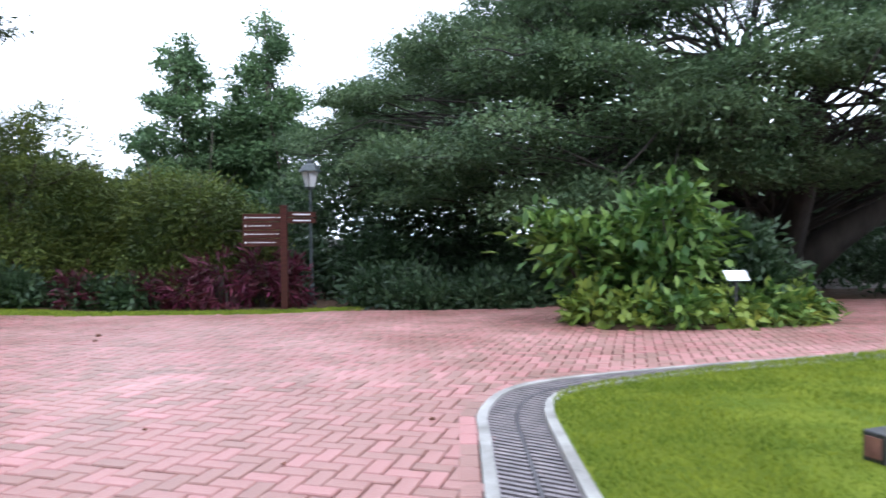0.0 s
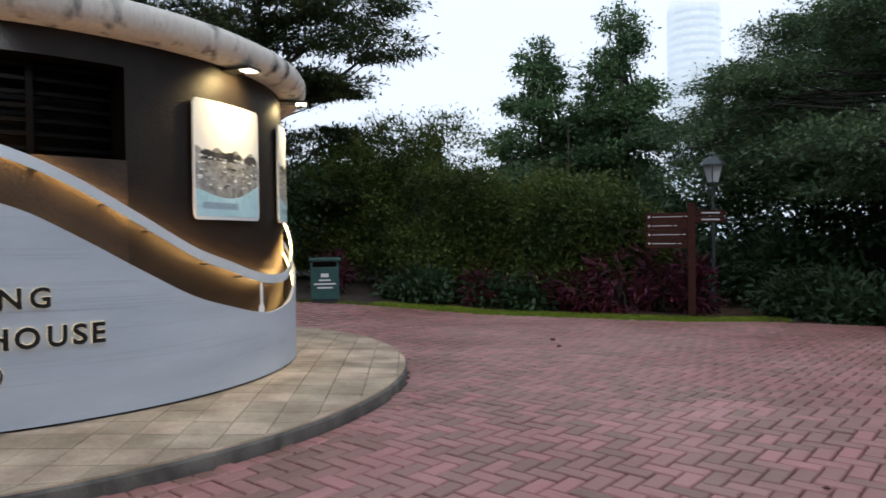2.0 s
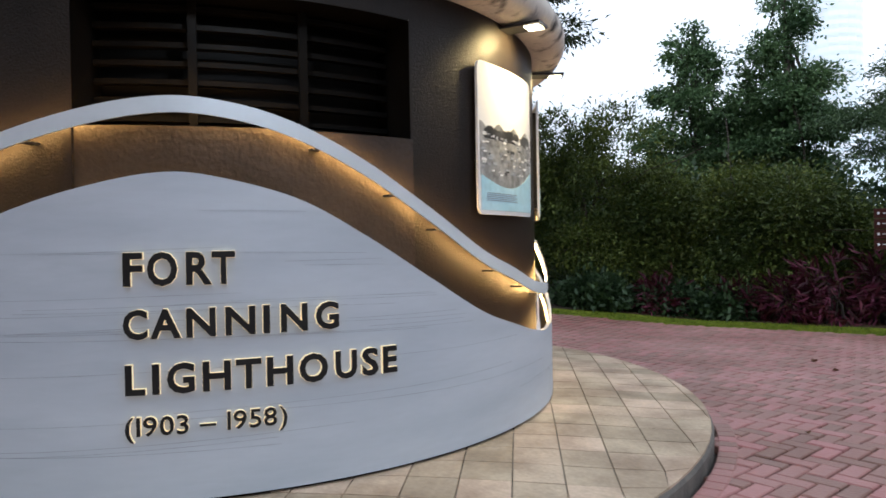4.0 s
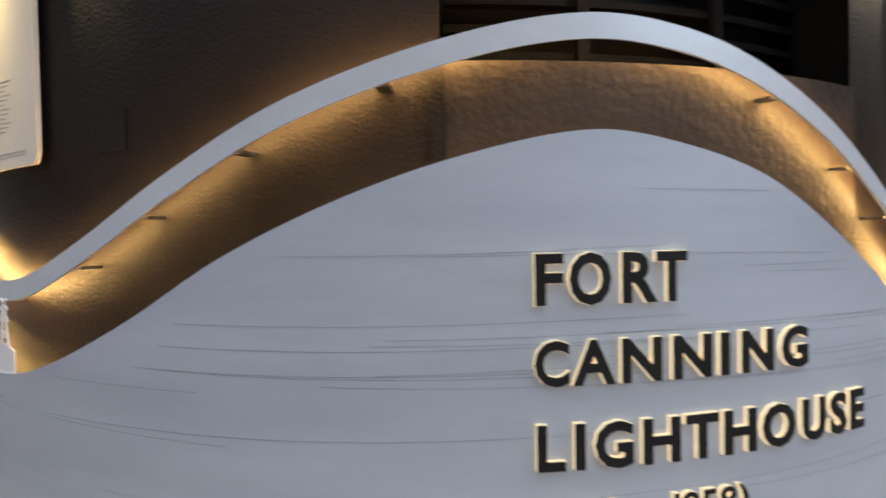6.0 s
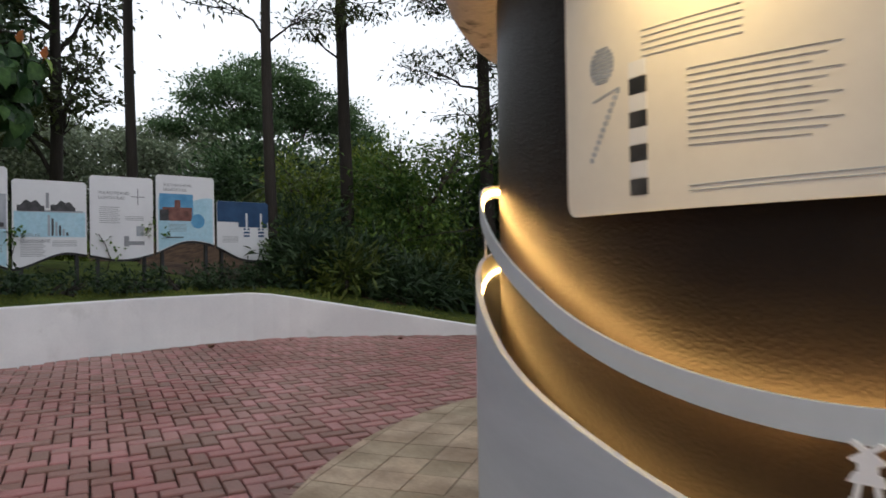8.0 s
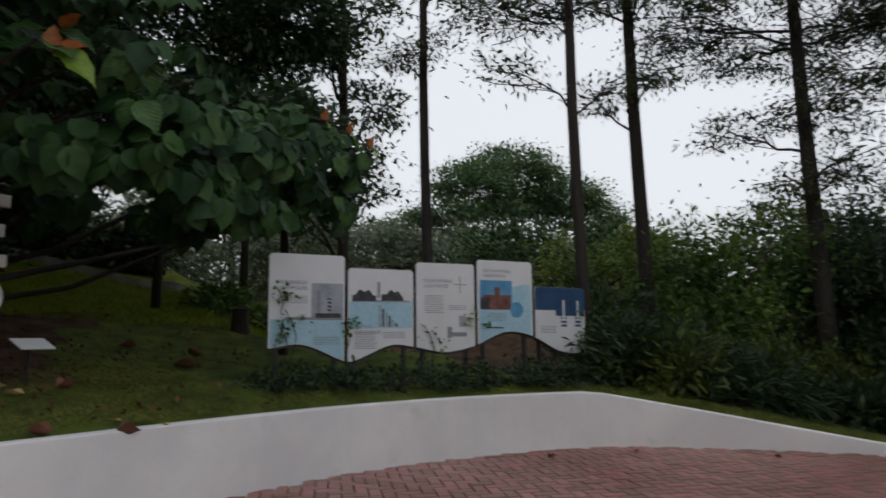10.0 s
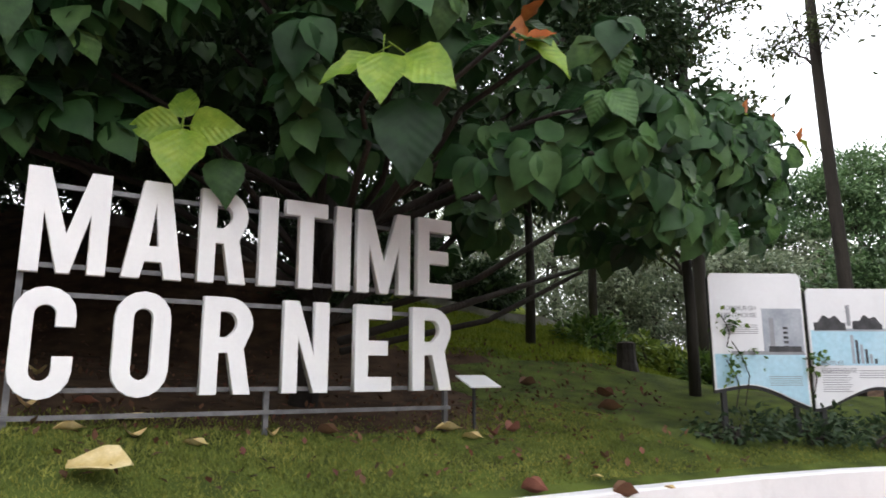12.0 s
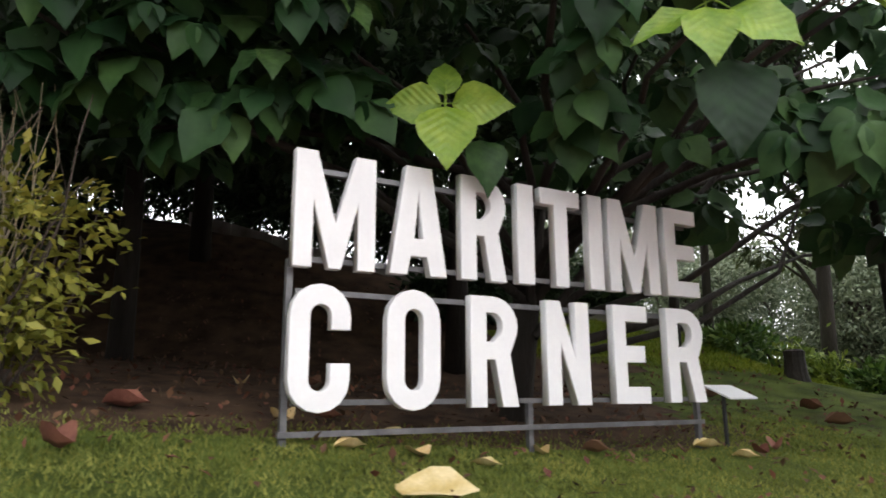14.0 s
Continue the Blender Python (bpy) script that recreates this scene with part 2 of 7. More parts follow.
L_BIG = material("broad_leaf_dark", rgb(0.014, 0.044, 0.014), rgb(0.038, 0.094, 0.027), rough=0.5, scale=3, fine=25, bump=0.16, rand=0.65, trans=0.15, spec=0.25, veins=True, dist=0.005)
L_BIG_S = material("broad_leaf_dark_mass", rgb(0.014, 0.044, 0.014), rgb(0.038, 0.094, 0.027), rough=0.5, scale=3, fine=25, bump=0.2, rand=0.5, island=True, trans=0.15, spec=0.2)
L_BIG_Y = material("broad_leaf_young", rgb(0.15, 0.29, 0.025), rgb(0.29, 0.42, 0.05), rough=0.4, scale=3, fine=25, bump=0.25, rand=0.15, trans=0.3, veins=True, dist=0.007)
L_BIG_M = material("broad_leaf_fresh", rgb(0.030, 0.085, 0.022), rgb(0.065, 0.145, 0.04), rough=0.4, scale=3, fine=25, bump=0.25, rand=0.4, trans=0.2, spec=0.25, veins=True, dist=0.007)
L_ORANGE = material("orange_new_leaf", rgb(0.40, 0.09, 0.02), rgb(0.50, 0.16, 0.04), rough=0.5, scale=4, fine=30, bump=0.2, rand=0.15, trans=0.3)
DRY = material("dry_brown_leaf", rgb(0.13, 0.05, 0.03), rgb(0.24, 0.11, 0.06), rough=0.8, scale=8, fine=50, bump=0.4, rand=0.3)
DRY_Y = material("dry_yellow_leaf", rgb(0.52, 0.36, 0.12), rgb(0.74, 0.60, 0.34), rough=0.7, scale=8, fine=50, bump=0.4, rand=0.15)
STRAW = material("dry_straw", rgb(0.30, 0.25, 0.17), rgb(0.46, 0.39, 0.28), rough=0.8, scale=6, fine=40, bump=0)
LITTER = leaf_material("litter_leaf", (0.06, 0.028, 0.016), (0.17, 0.085, 0.045), 0.05, 0.5, 0.8)
# pale colour and weak emission put distance haze into both tower materials
TOWER = material("glass_tower_haze_glow", rgb(0.86, 0.90, 0.92), rgb(0.90, 0.93, 0.94), rough=0.6, scale=0.02, fine=0.3, bump=0, emit=(0.86, 0.93, 0.96, 1), power=0.5)
TOWER_BAND = material("tower_band_haze_glow", rgb(0.68, 0.76, 0.81), rgb(0.72, 0.79, 0.83), rough=0.5, scale=0.02, fine=0.3, bump=0, emit=(0.80, 0.90, 0.95, 1), power=0.5)
HUT = material("dark_hut_brick", rgb(0.05, 0.035, 0.03), rgb(0.08, 0.05, 0.045), rough=0.8, scale=4, fine=30)


# ---------------------------------------------------------------- helpers for meshes
def ss(a, b, v):
    u = min(1.0, max(0.0, (v - a) / (b - a)))
    return u * u * (3 - 2 * u)


def mesh_of(name, verts, faces, mats=(), smooth=False):
    me = bpy.data.meshes.new(name)
    me.from_pydata([tuple(v) for v in verts], [], faces)
    for m in mats if isinstance(mats, (list, tuple)) else (mats,):
        me.materials.append(m)
    if smooth:
        me.shade_smooth()
    me.update()
    return me


def part(name, geo, mat, parent, label="", smooth=False):
    """One mesh object under a thing; geo is a bmesh, a mesh or (verts, faces), in the parent's own space."""
    if isinstance(geo, bmesh.types.BMesh):
        me = bpy.data.meshes.new(name)
        geo.to_mesh(me)
        geo.free()
        me.materials.append(mat)
        if smooth:
            me.shade_smooth()
    elif isinstance(geo, tuple):
        me = mesh_of(name, geo[0], geo[1], mat, smooth)
    else:
        me = geo
    ob = new(name, me)
    ob.parent = parent
    if label:
        tagged(ob, label)
    return ob


def thing(name, label, category, m=None, group="", kind=""):
    ob = tagged(new(name), label, category, group, kind)
    if m is not None:
        ob.matrix_world = m
    return ob


def box(bm, x0, x1, y0, y1, z0, z1, m=None, bevel=0.0):
    vs = [bm.verts.new((x, y, z)) for x in (x0, x1) for y in (y0, y1) for z in (z0, z1)]
    fs = [bm.faces.new([vs[i] for i in q]) for q in ((0, 1, 3, 2), (4, 6, 7, 5), (0, 4, 5, 1), (2, 3, 7, 6), (0, 2, 6, 4), (1, 5, 7, 3))]
    if bevel:
        es = list({e for f in fs for e in f.edges})
        got = bmesh.ops.bevel(bm, geom=es, offset=bevel, segments=2, affect="EDGES", profile=0.5)
        vs = list({v for f in got["faces"] for v in f.verts} | {v for v in vs if v.is_valid})
    if m is not None:
        bmesh.ops.transform(bm, matrix=m, verts=[v for v in vs if v.is_valid])
    return bm


def boxes(*specs, bevel=0.0):
    bm = bmesh.new()
    for s in specs:
        box(bm, *s[:6], m=s[6] if len(s) > 6 else None, bevel=bevel)
    return bm


def tube_data(pts, radii, sides=8, cap=True):
    """Rings round a line of points: verts and faces."""
    pts = [Vector(p) for p in pts]
    vs, fs = [], []
    side = None
    for i, p in enumerate(pts):
        d = (pts[min(i + 1, len(pts) - 1)] - pts[max(i - 1, 0)]).normalized()
        if side is None:
            side = d.orthogonal().normalized()
        side = (side - d * side.dot(d)).normalized()
        other = d.cross(side)
        r = radii[i] if isinstance(radii, (list, tuple)) else radii
        for k in range(sides):
            a = 2 * math.pi * k / sides
            vs.append(p + (side * math.cos(a) + other * math.sin(a)) * r)
    for i in range(len(pts) - 1):
        for k in range(sides):
            a, b = i * sides + k, i * sides + (k + 1) % sides
            fs.append((a, b, b + sides, a + sides))
    if cap:
        fs.append(tuple(range(sides))[::-1])
        fs.append(tuple(range((len(pts) - 1) * sides, len(pts) * sides)))
    return vs, fs


def join(*sets):
    vs, fs = [], []
    for v, f in sets:
        k = len(vs)
        vs += list(v)
        fs += [tuple(i + k for i in q) for q in f]
    return vs, fs


def lathe(profile, sides=24, a0=0.0, a1=360.0):
    """Turn a profile of (radius, z) round the z axis."""
    full = abs(a1 - a0 - 360) < 1e-6
    n = sides if full else sides + 1
    vs = [(r * math.cos(radians(a0 + (a1 - a0) * k / sides)), r * math.sin(radians(a0 + (a1 - a0) * k / sides)), z) for r, z in profile for k in range(n)]
    fs = []
    for i in range(len(profile) - 1):
        for k in range(sides):
            a, b = i * n + k, i * n + (k + 1) % n
            fs.append((a, b, b + n, a + n))
    return vs, fs


def spline(knots, step=0.25):
    """A smooth line through plan points, at even steps."""
    k = [Vector((*p, 0)) for p in knots]
    out = []
    for i in range(len(k) - 1):
        p0, p1, p2, p3 = k[max(i - 1, 0)], k[i], k[i + 1], k[min(i + 2, len(k) - 1)]
        n = max(1, int((p2 - p1).length / step))
        for j in range(n):
            t = j / n
            out.append(0.5 * ((2 * p1) + (p2 - p0) * t + (2 * p0 - 5 * p1 + 4 * p2 - p3) * t * t + (3 * p1 - p0 - 3 * p2 + p3) * t ** 3))
    out.append(k[-1])
    return [(p.x, p.y) for p in out]


def inside(poly, x, y):
    hit = False
    j = len(poly) - 1
    for i in range(len(poly)):
        (x0, y0), (x1, y1) = poly[i], poly[j]
        if (y0 > y) != (y1 > y) and x < (x1 - x0) * (y - y0) / (y1 - y0) + x0:
            hit = not hit
        j = i
    return hit


def inside_many(poly, P):
    x, y = P[:, 0], P[:, 1]
    hit = np.zeros(len(P), bool)
    q = np.array(poly)
    for (x0, y0), (x1, y1) in zip(q, np.roll(q, 1, 0)):
        with np.errstate(divide="ignore", invalid="ignore"):
            hit ^= ((y0 > y) != (y1 > y)) & (x < (x1 - x0) * (y - y0) / (y1 - y0) + x0)
    return hit


# ---------------------------------------------------------------- the plan
def ground_z(x, y):
    """Height of the brick plaza: it rises towards the white wall and falls away to the far lawn."""
    gx = 0.4 * ss(-8.5, -19, x)
    gy = -0.38 * min(1.6, max(0.0, (y - 6.5) / 10.5)) * (1 - ss(-8, -16, x))
    return gx + gy


DRUM_C = (-9.956, 5.126)
STEP_C, STEP_R = (-9.92, 5.15), 4.3
WALL_LINE = spline([(-13.2, -8.6), (-14.8, -6.6), (-16.1, -4.5), (-17.04, -2.72), (-17.6, -1.7), (-18.05, -0.85), (-18.62, 0.2), (-19.12, 1.25), (-19.5, 2.3), (-19.78, 3.8),
                    (-19.66, 5.5), (-19.1, 6.55), (-17.8, 8.07), (-16.85, 9.29), (-16.0, 10.14), (-14.5, 11.9), (-13.0, 13.4), (-11.5, 14.75), (-9.8, 15.5), (-6.5, 15.75),
                    (-4.0, 15.75), (-2.6, 16.5), (0.0, 16.5), (2.8, 17.2), (7.0, 18.2), (14.0, 19.0), (24.0, 17.0)], 0.25)
PLAZA = WALL_LINE + [(26, -12), (0, -16), (-10, -12)]
DRAIN_OUT = spline([(0.10, -6), (0.14, 0.0), (0.19, 2.6), (0.21, 3.64), (0.24, 4.82), (0.27, 5.44), (0.55, 6.2), (1.19, 6.73), (2.52, 7.34), (3.99, 7.86), (5.39, 8.32), (9, 9.3), (16, 10.6)], 0.15)
DRAIN_IN = spline([(0.78, -6), (0.80, 0.0), (0.81, 2.6), (0.81, 3.63), (0.82, 4.53), (0.85, 5.33), (1.0, 5.8), (1.4, 6.14), (2.59, 6.74), (4.1, 7.3), (4.95, 7.6), (9, 8.6), (16, 9.9)], 0.15)
BED = spline([(2.1, 13.6), (2.3, 12.6), (2.8, 11.4), (3.6, 11.15), (4.6, 11.35), (6.8, 12.2), (7.4, 13.4), (6.4, 14.8), (4.0, 15.0), (2.5, 14.4), (2.1, 13.6)], 0.3)


def wall_top(y, x):
    """Top of the white wall along its run."""
    if y < 5.6:
        return 1.15
    s = math.hypot(x + 19.62, y - 5.6)
    base = ground_z(x, y)
    return base + 0.012 + 0.745 * (1 - min(1.0, s / 4.6)) ** 1.15 if s < 4.6 else base + 0.012


def outward(line, i):
    a, b = line[max(i - 1, 0)], line[min(i + 1, len(line) - 1)]
    d = Vector((b[0] - a[0], b[1] - a[1])).normalized()
    return Vector((-d.y, d.x))


def crest(x, y):
    """What the hill behind the letters rises above the even bank: highest under the trees, falling off beyond the lawn."""
    u = min(1.0, max(0.0, (-23.5 - x) / 4.5))
    return u * max(-1.4, 0.85 + 0.17 * min(9.0, max(0.0, -y)) - 0.6 * max(0.0, y - 1.0)) * ss(14, 8, y)


def bank_z(x, y, d, top):
    """Height of the lawn d metres behind the plaza's edge."""
    hill = ss(9.5, 4.0, y) * ss(-10, -14, x)
    return top - 0.06 + hill * (1.5 * (1 - math.exp(-d / 6.5)) + 0.13 * min(9.0, max(0.0, d - 8.0)) + 0.085 * max(0.0, -1.5 - y) * min(1, d)) + (1 - hill) * (0.02 * d * ss(-8, -12, x) - 0.028 * min(d, 9.0) * ss(-12, -8, x))


# ---------------------------------------------------------------- ground, lawn, wall
def build_ground():
    xs = np.concatenate([[-900, -300, -120, -70], np.arange(-45, 45.1, 1.0), [70, 120, 300, 900]])
    ys = np.concatenate([[-900, -300, -120, -60], np.arange(-30, 45.1, 1.0), [70, 120, 300, 900]])
    vs = [(x, y, ground_z(x, y) - 0.075) for y in ys for x in xs]
    n = len(xs)
    fs = [(j * n + i, j * n + i + 1, (j + 1) * n + i + 1, (j + 1) * n + i) for j in range(len(ys) - 1) for i in range(n - 1)]
    tagged(new("ground", mesh_of("ground", vs, fs, SAND)), "dark jointing soil under the brick paving", "ground", kind="structure")


def build_lawn():
    ds = [0.0, 0.3, 0.7, 1.2, 1.8, 2.5, 3.3, 4.1, 4.9, 5.7, 6.5, 7.3, 8.1, 8.9, 9.8, 11, 12, 14, 16, 19, 22, 32, 50]
    vs, fs = [], []
    line = WALL_LINE
    m = len(ds)
    for i, (x, y) in enumerate(line):
        o = outward(line, i)
        top = wall_top(y, x)
        for d in ds:
            e = d + 0.1
            vs.append((x + o.x * e, y + o.y * e, bank_z(x, y, d, top) + crest(x + o.x * e, y + o.y * e) + (0.03 * noise.noise((x + o.x * e, y + o.y * e, 0)) if d > 0.5 else 0)))
    for i in range(len(line) - 1):
        for j in range(m - 1):
            fs.append((i * m + j, i * m + j + 1, (i + 1) * m + j + 1, (i + 1) * m + j))
    me = mesh_of("lawn_bank", vs, [f[::-1] for f in fs], [BANK, SOIL, LAWN], True)
    # bare leaf litter under the trees, behind a first strip of turf
    mids = np.array([np.mean([vs[k] for k in f], axis=0) for f in fs])
    for p, c in zip(me.polygons, mids):
        x, y = c[0], c[1]
        shade = noise.noise((x * 0.5, y * 0.5, 3)) * 0.8
        if x < -12 and y < 1.2:
            k = (x + 18.9) * -0.86 + (y + 2.9) * -0.5 + shade - 1.3 * ss(-1.8, -0.3, y)
            # bright lawn colour gives the open crest its lit look
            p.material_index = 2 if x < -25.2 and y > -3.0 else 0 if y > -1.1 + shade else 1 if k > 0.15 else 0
        elif y > 13 and x > -13 and x < -2.4:
            edge = min((x - q[0]) ** 2 + (y - q[1]) ** 2 for q in line)
            p.material_index = 2 if edge < 1.7 ** 2 else 1
        elif y > 16.6 and x > -13:
            p.material_index = 1
        elif x < -20.5 and y > 2:
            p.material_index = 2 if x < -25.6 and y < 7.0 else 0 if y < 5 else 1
        elif x < -15 and y > 8:
            p.material_index = 1 if x < -19.5 or y > 13.5 else 0
    tagged(new("lawn_bank", me), "sloping grass bank with bare leaf litter", "lawn", kind="structure")
    # the lawn inside the curved drain
    li = DRAIN_IN
    vs, fs = [], []
    steps = 26
    for i, (x, y) in enumerate(li):
        for j in range(steps):
            u = (j / (steps - 1)) ** 1.6
            X, Y = x + (17.0 - x) * u, y + (min(y, 3.0) * 0.6 - 2.0 - y) * u
            vs.append((X, Y, 0.03 + ground_z(X, Y) + 0.06 * min(1, u * 12) + 0.015 * noise.noise((X, Y, 5))))
    for i in range(len(li) - 1):
        for j in range(steps - 1):
            fs.append((i * steps + j, i * steps + j + 1, (i + 1) * steps + j + 1, (i + 1) * steps + j))
    tagged(new("lawn_corner", mesh_of("lawn_corner", vs, [f[::-1] for f in fs], LAWN, True)), "bright mown lawn inside the curved drain", "lawn", kind="structure")


def strip(line_a, line_b, za, zb):
    """A flat band between two lines of the same count."""
    n = len(line_a)
    vs = [(x, y, ground_z(x, y) + za) for x, y in line_a] + [(x, y, ground_z(x, y) + zb) for x, y in line_b]
    return vs, [(i, i + 1, n + i + 1, n + i) for i in range(n - 1)]


def resample(line, n):
    p = np.array(line)
    s = np.concatenate([[0], np.cumsum(np.hypot(*np.diff(p, axis=0).T))])
    t = np.linspace(0, s[-1], n)
    return list(zip(np.interp(t, s, p[:, 0]), np.interp(t, s, p[:, 1])))


def between(a, b, u):
    return [(p[0] + (q[0] - p[0]) * u, p[1] + (q[1] - p[1]) * u) for p, q in zip(a, b)]


def kerb_band(a, b, z0, z1):
    """A solid band: top and both sides."""
    n = len(a)
    vs = []
    for ln, z in ((a, z0), (a, z1), (b, z1), (b, z0)):
        vs += [(x, y, ground_z(x, y) + z) for x, y in ln]
    fs = []
    for k in range(3):
        fs += [(k * n + i, k * n + i + 1, (k + 1) * n + i + 1, (k + 1) * n + i) for i in range(n - 1)]
    return vs, fs


def build_drain():
    a, b = resample(DRAIN_OUT, 150), resample(DRAIN_IN, 150)
    root = thing("drain_channel", "curved concrete drain channel with slotted cover beside the lawn", "drain", kind="structure")
    part("kerb", kerb_band(a, between(a, b, 0.13), -0.06, 0.02), KERB, root, "pale weathered concrete edge")
    part("kerb", kerb_band(between(a, b, 0.87), b, -0.06, 0.05), KERB, root, "pale weathered concrete edge")
    part("channel_bed", strip(between(a, b, 0.12), between(a, b, 0.88), -0.055, -0.055), DRAIN, root)
    part("centre_rib", kerb_band(between(a, b, 0.49), between(a, b, 0.53), -0.06, 0.006), DRAIN, root)
    # slotted covers: bars across the channel
    p, q = np.array(resample(DRAIN_OUT, 1500)), np.array(resample(DRAIN_IN, 1500))
    vs, fs = [], []
    last = None
    for i in range(len(p) - 1):
        mid = (p[i] + q[i]) / 2
        if last is not None and np.hypot(*(mid - last)) < 0.062:
            continue
        last = mid
        across = (q[i] - p[i])
        w = np.hypot(*across)
        across = across / w
        along = np.array([-across[1], across[0]])
        for u0, u1 in ((0.145, 0.48), (0.54, 0.86)):
            k = len(vs)
            for u in (u0, u1):
                for s in (-0.017, 0.017):
                    for z in (-0.03, 0.004):
                        c = p[i] + across * w * u + along * s
                        vs.append((c[0], c[1], ground_z(c[0], c[1]) + z))
            fs += [tuple(k + t for t in f) for f in ((1, 3, 7, 5), (0, 1, 5, 4), (2, 6, 7, 3), (0, 2, 3, 1), (4, 5, 7, 6))]
    ob = part("grating_bars", (vs, fs), GRATE, root)
    tagged(ob, kind="stuff")
    part("side_band", kerb_band(between(a, b, 0.125), between(a, b, 0.15), -0.06, 0.008), GRATE, root)
    part("side_band", kerb_band(between(a, b, 0.855), between(a, b, 0.875), -0.06, 0.008), GRATE, root)


def build_wall():
    end = next(i for i, (x, y) in enumerate(WALL_LINE) if y > 10.3)
    line = WALL_LINE[:end]
    n = len(line)
    rings = []
    for i, (x, y) in enumerate(line):
        o = outward(line, i)
        t = wall_top(y, x)
        b = ground_z(x, y) - 0.12
        w = 0.16
        r = 0.015
        rings.append([(x, y, b), (x, y, t - r), (x + o.x * r, y + o.y * r, t), (x + o.x * (w - r), y + o.y * (w - r), t), (x + o.x * w, y + o.y * w, t - r), (x + o.x * w, y + o.y * w, b)])
    vs = [v for r in rings for v in r]
    fs = [(i * 6 + k, (i + 1) * 6 + k, (i + 1) * 6 + k + 1, i * 6 + k + 1) for i in range(n - 1) for k in range(5)]
    tagged(new("wall_retaining", mesh_of("wall_retaining", vs, [f[::-1] for f in fs], WHITE)), "low curved white painted retaining wall", "wall", kind="structure")
    # slotted drain cover on the lawn just behind the wall
    root = thing("drain_grating", "narrow dark metal drain grating behind the white wall", "drain", kind="structure")
    vs, fs = [], []
    dense = resample(line, 1600)
    for i, (x, y) in enumerate(dense):
        if not -5.5 < y < 0.4:
            continue
        o = outward(dense, i)
        al = Vector((o.y, -o.x))
        k = len(vs)
        for d in (0.18, 0.36):
            for s in (-0.006, 0.006):
                for z in (1.08, 1.125):
                    vs.append((x + o.x * d + al.x * s, y + o.y * d + al.y * s, z))
        fs += [tuple(k + t for t in f) for f in ((1, 3, 7, 5), (0, 1, 5, 4), (2, 6, 7, 3), (0, 2, 3, 1), (4, 5, 7, 6))]
    part("grating_bars", (vs, fs), GRATE, root)
    seg = [(i, p) for i, p in enumerate(dense) if -5.5 < p[1] < 0.4]
    for d in (0.19, 0.37):
        line2 = [(x + outward(dense, i).x * d, y + outward(dense, i).y * d, 1.12) for i, (x, y) in seg[::6]]
        part("grating_edge", tube_data(line2, 0.012, 5), GRATE, root)


build_ground()
build_lawn()
build_drain()
build_wall()


# ---------------------------------------------------------------- the round lighthouse base
def knots(pairs):
    """A periodic smooth function of the angle in degrees."""
    a = np.array(sorted(pairs))
    a = np.vstack([a[-2:] - [360, 0], a, a[:2] + [360, 0]])

    def f(t):
        while t < a[2, 0]:
            t += 360
        while t >= a[2, 0] + 360:
            t -= 360
        i = int(np.searchsorted(a[:, 0], t, "right")) - 1
        i = min(max(i, 1), len(a) - 3)
        x0, x1 = a[i, 0], a[i + 1, 0]
        m0 = (a[i + 1, 1] - a[i - 1, 1]) / (a[i + 1, 0] - a[i - 1, 0])
        m1 = (a[i + 2, 1] - a[i, 1]) / (a[i + 2, 0] - a[i, 0])
        h = x1 - x0
        u = (t - x0) / h
        return (2 * u ** 3 - 3 * u * u + 1) * a[i, 1] + (u ** 3 - 2 * u * u + u) * h * m0 + (3 * u * u - 2 * u ** 3) * a[i + 1, 1] + (u ** 3 - u * u) * h * m1
    return f


clad_top = knots([(-160, 1.75), (-140, 1.66), (-118, 1.27), (-106, 1.11), (-97, 1.01), (-90, 0.98), (-83, 1.06), (-75, 1.24), (-67, 1.48), (-59, 1.67), (-51, 1.81), (-43, 1.89), (-37, 1.85), (-30, 1.74),
                  (-23, 1.54), (-15, 1.29), (-6, 1.04), (2, 0.91), (10, 0.815), (17, 0.79), (27, 0.87), (45, 1.25), (65, 1.7), (80, 1.8), (110, 1.25), (130, 0.95), (150, 1.1), (175, 1.6)])
rib_top = knots([(-160, 2.2), (-140, 2.1), (-118, 1.68), (-108, 1.49), (-99, 1.395), (-91, 1.375), (-86, 1.42), (-79, 1.57), (-72, 1.77), (-63, 2.01), (-52, 2.205), (-43, 2.29), (-36, 2.255), (-30, 2.16),
                 (-23, 1.985), (-15, 1.74), (-5, 1.45), (3, 1.31), (10, 1.205), (19, 1.15), (29, 1.21), (45, 1.6), (65, 2.1), (80, 2.2), (110, 1.65), (130, 1.4), (150, 1.5), (175, 2.0)])
R_CLAD, R_DRUM, R_RIB = 3.084, 2.945, 3.055


def on_drum(r, deg, z):
    return (r * math.cos(radians(deg)), r * math.sin(radians(deg)), z)


def band(r0, r1, lo, hi, a0=-180.0, a1=180.0, step=1.5):
    """A curved slab between two radii, from height lo(a) to hi(a)."""
    n = max(1, int(round((a1 - a0) / step)))
    vs, fs = [], []
    for k in range(n + 1):
        a = a0 + (a1 - a0) * k / n
        vs += [on_drum(r0, a, lo(a)), on_drum(r1, a, lo(a)), on_drum(r1, a, hi(a)), on_drum(r0, a, hi(a))]
    for k in range(n):
        i = 4 * k
        fs += [(i + j, i + 4 + j, i + 4 + (j + 1) % 4, i + (j + 1) % 4) for j in range(4)]
    fs += [(3, 2, 1, 0), (4 * n, 4 * n + 1, 4 * n + 2, 4 * n + 3)]
    return vs, fs


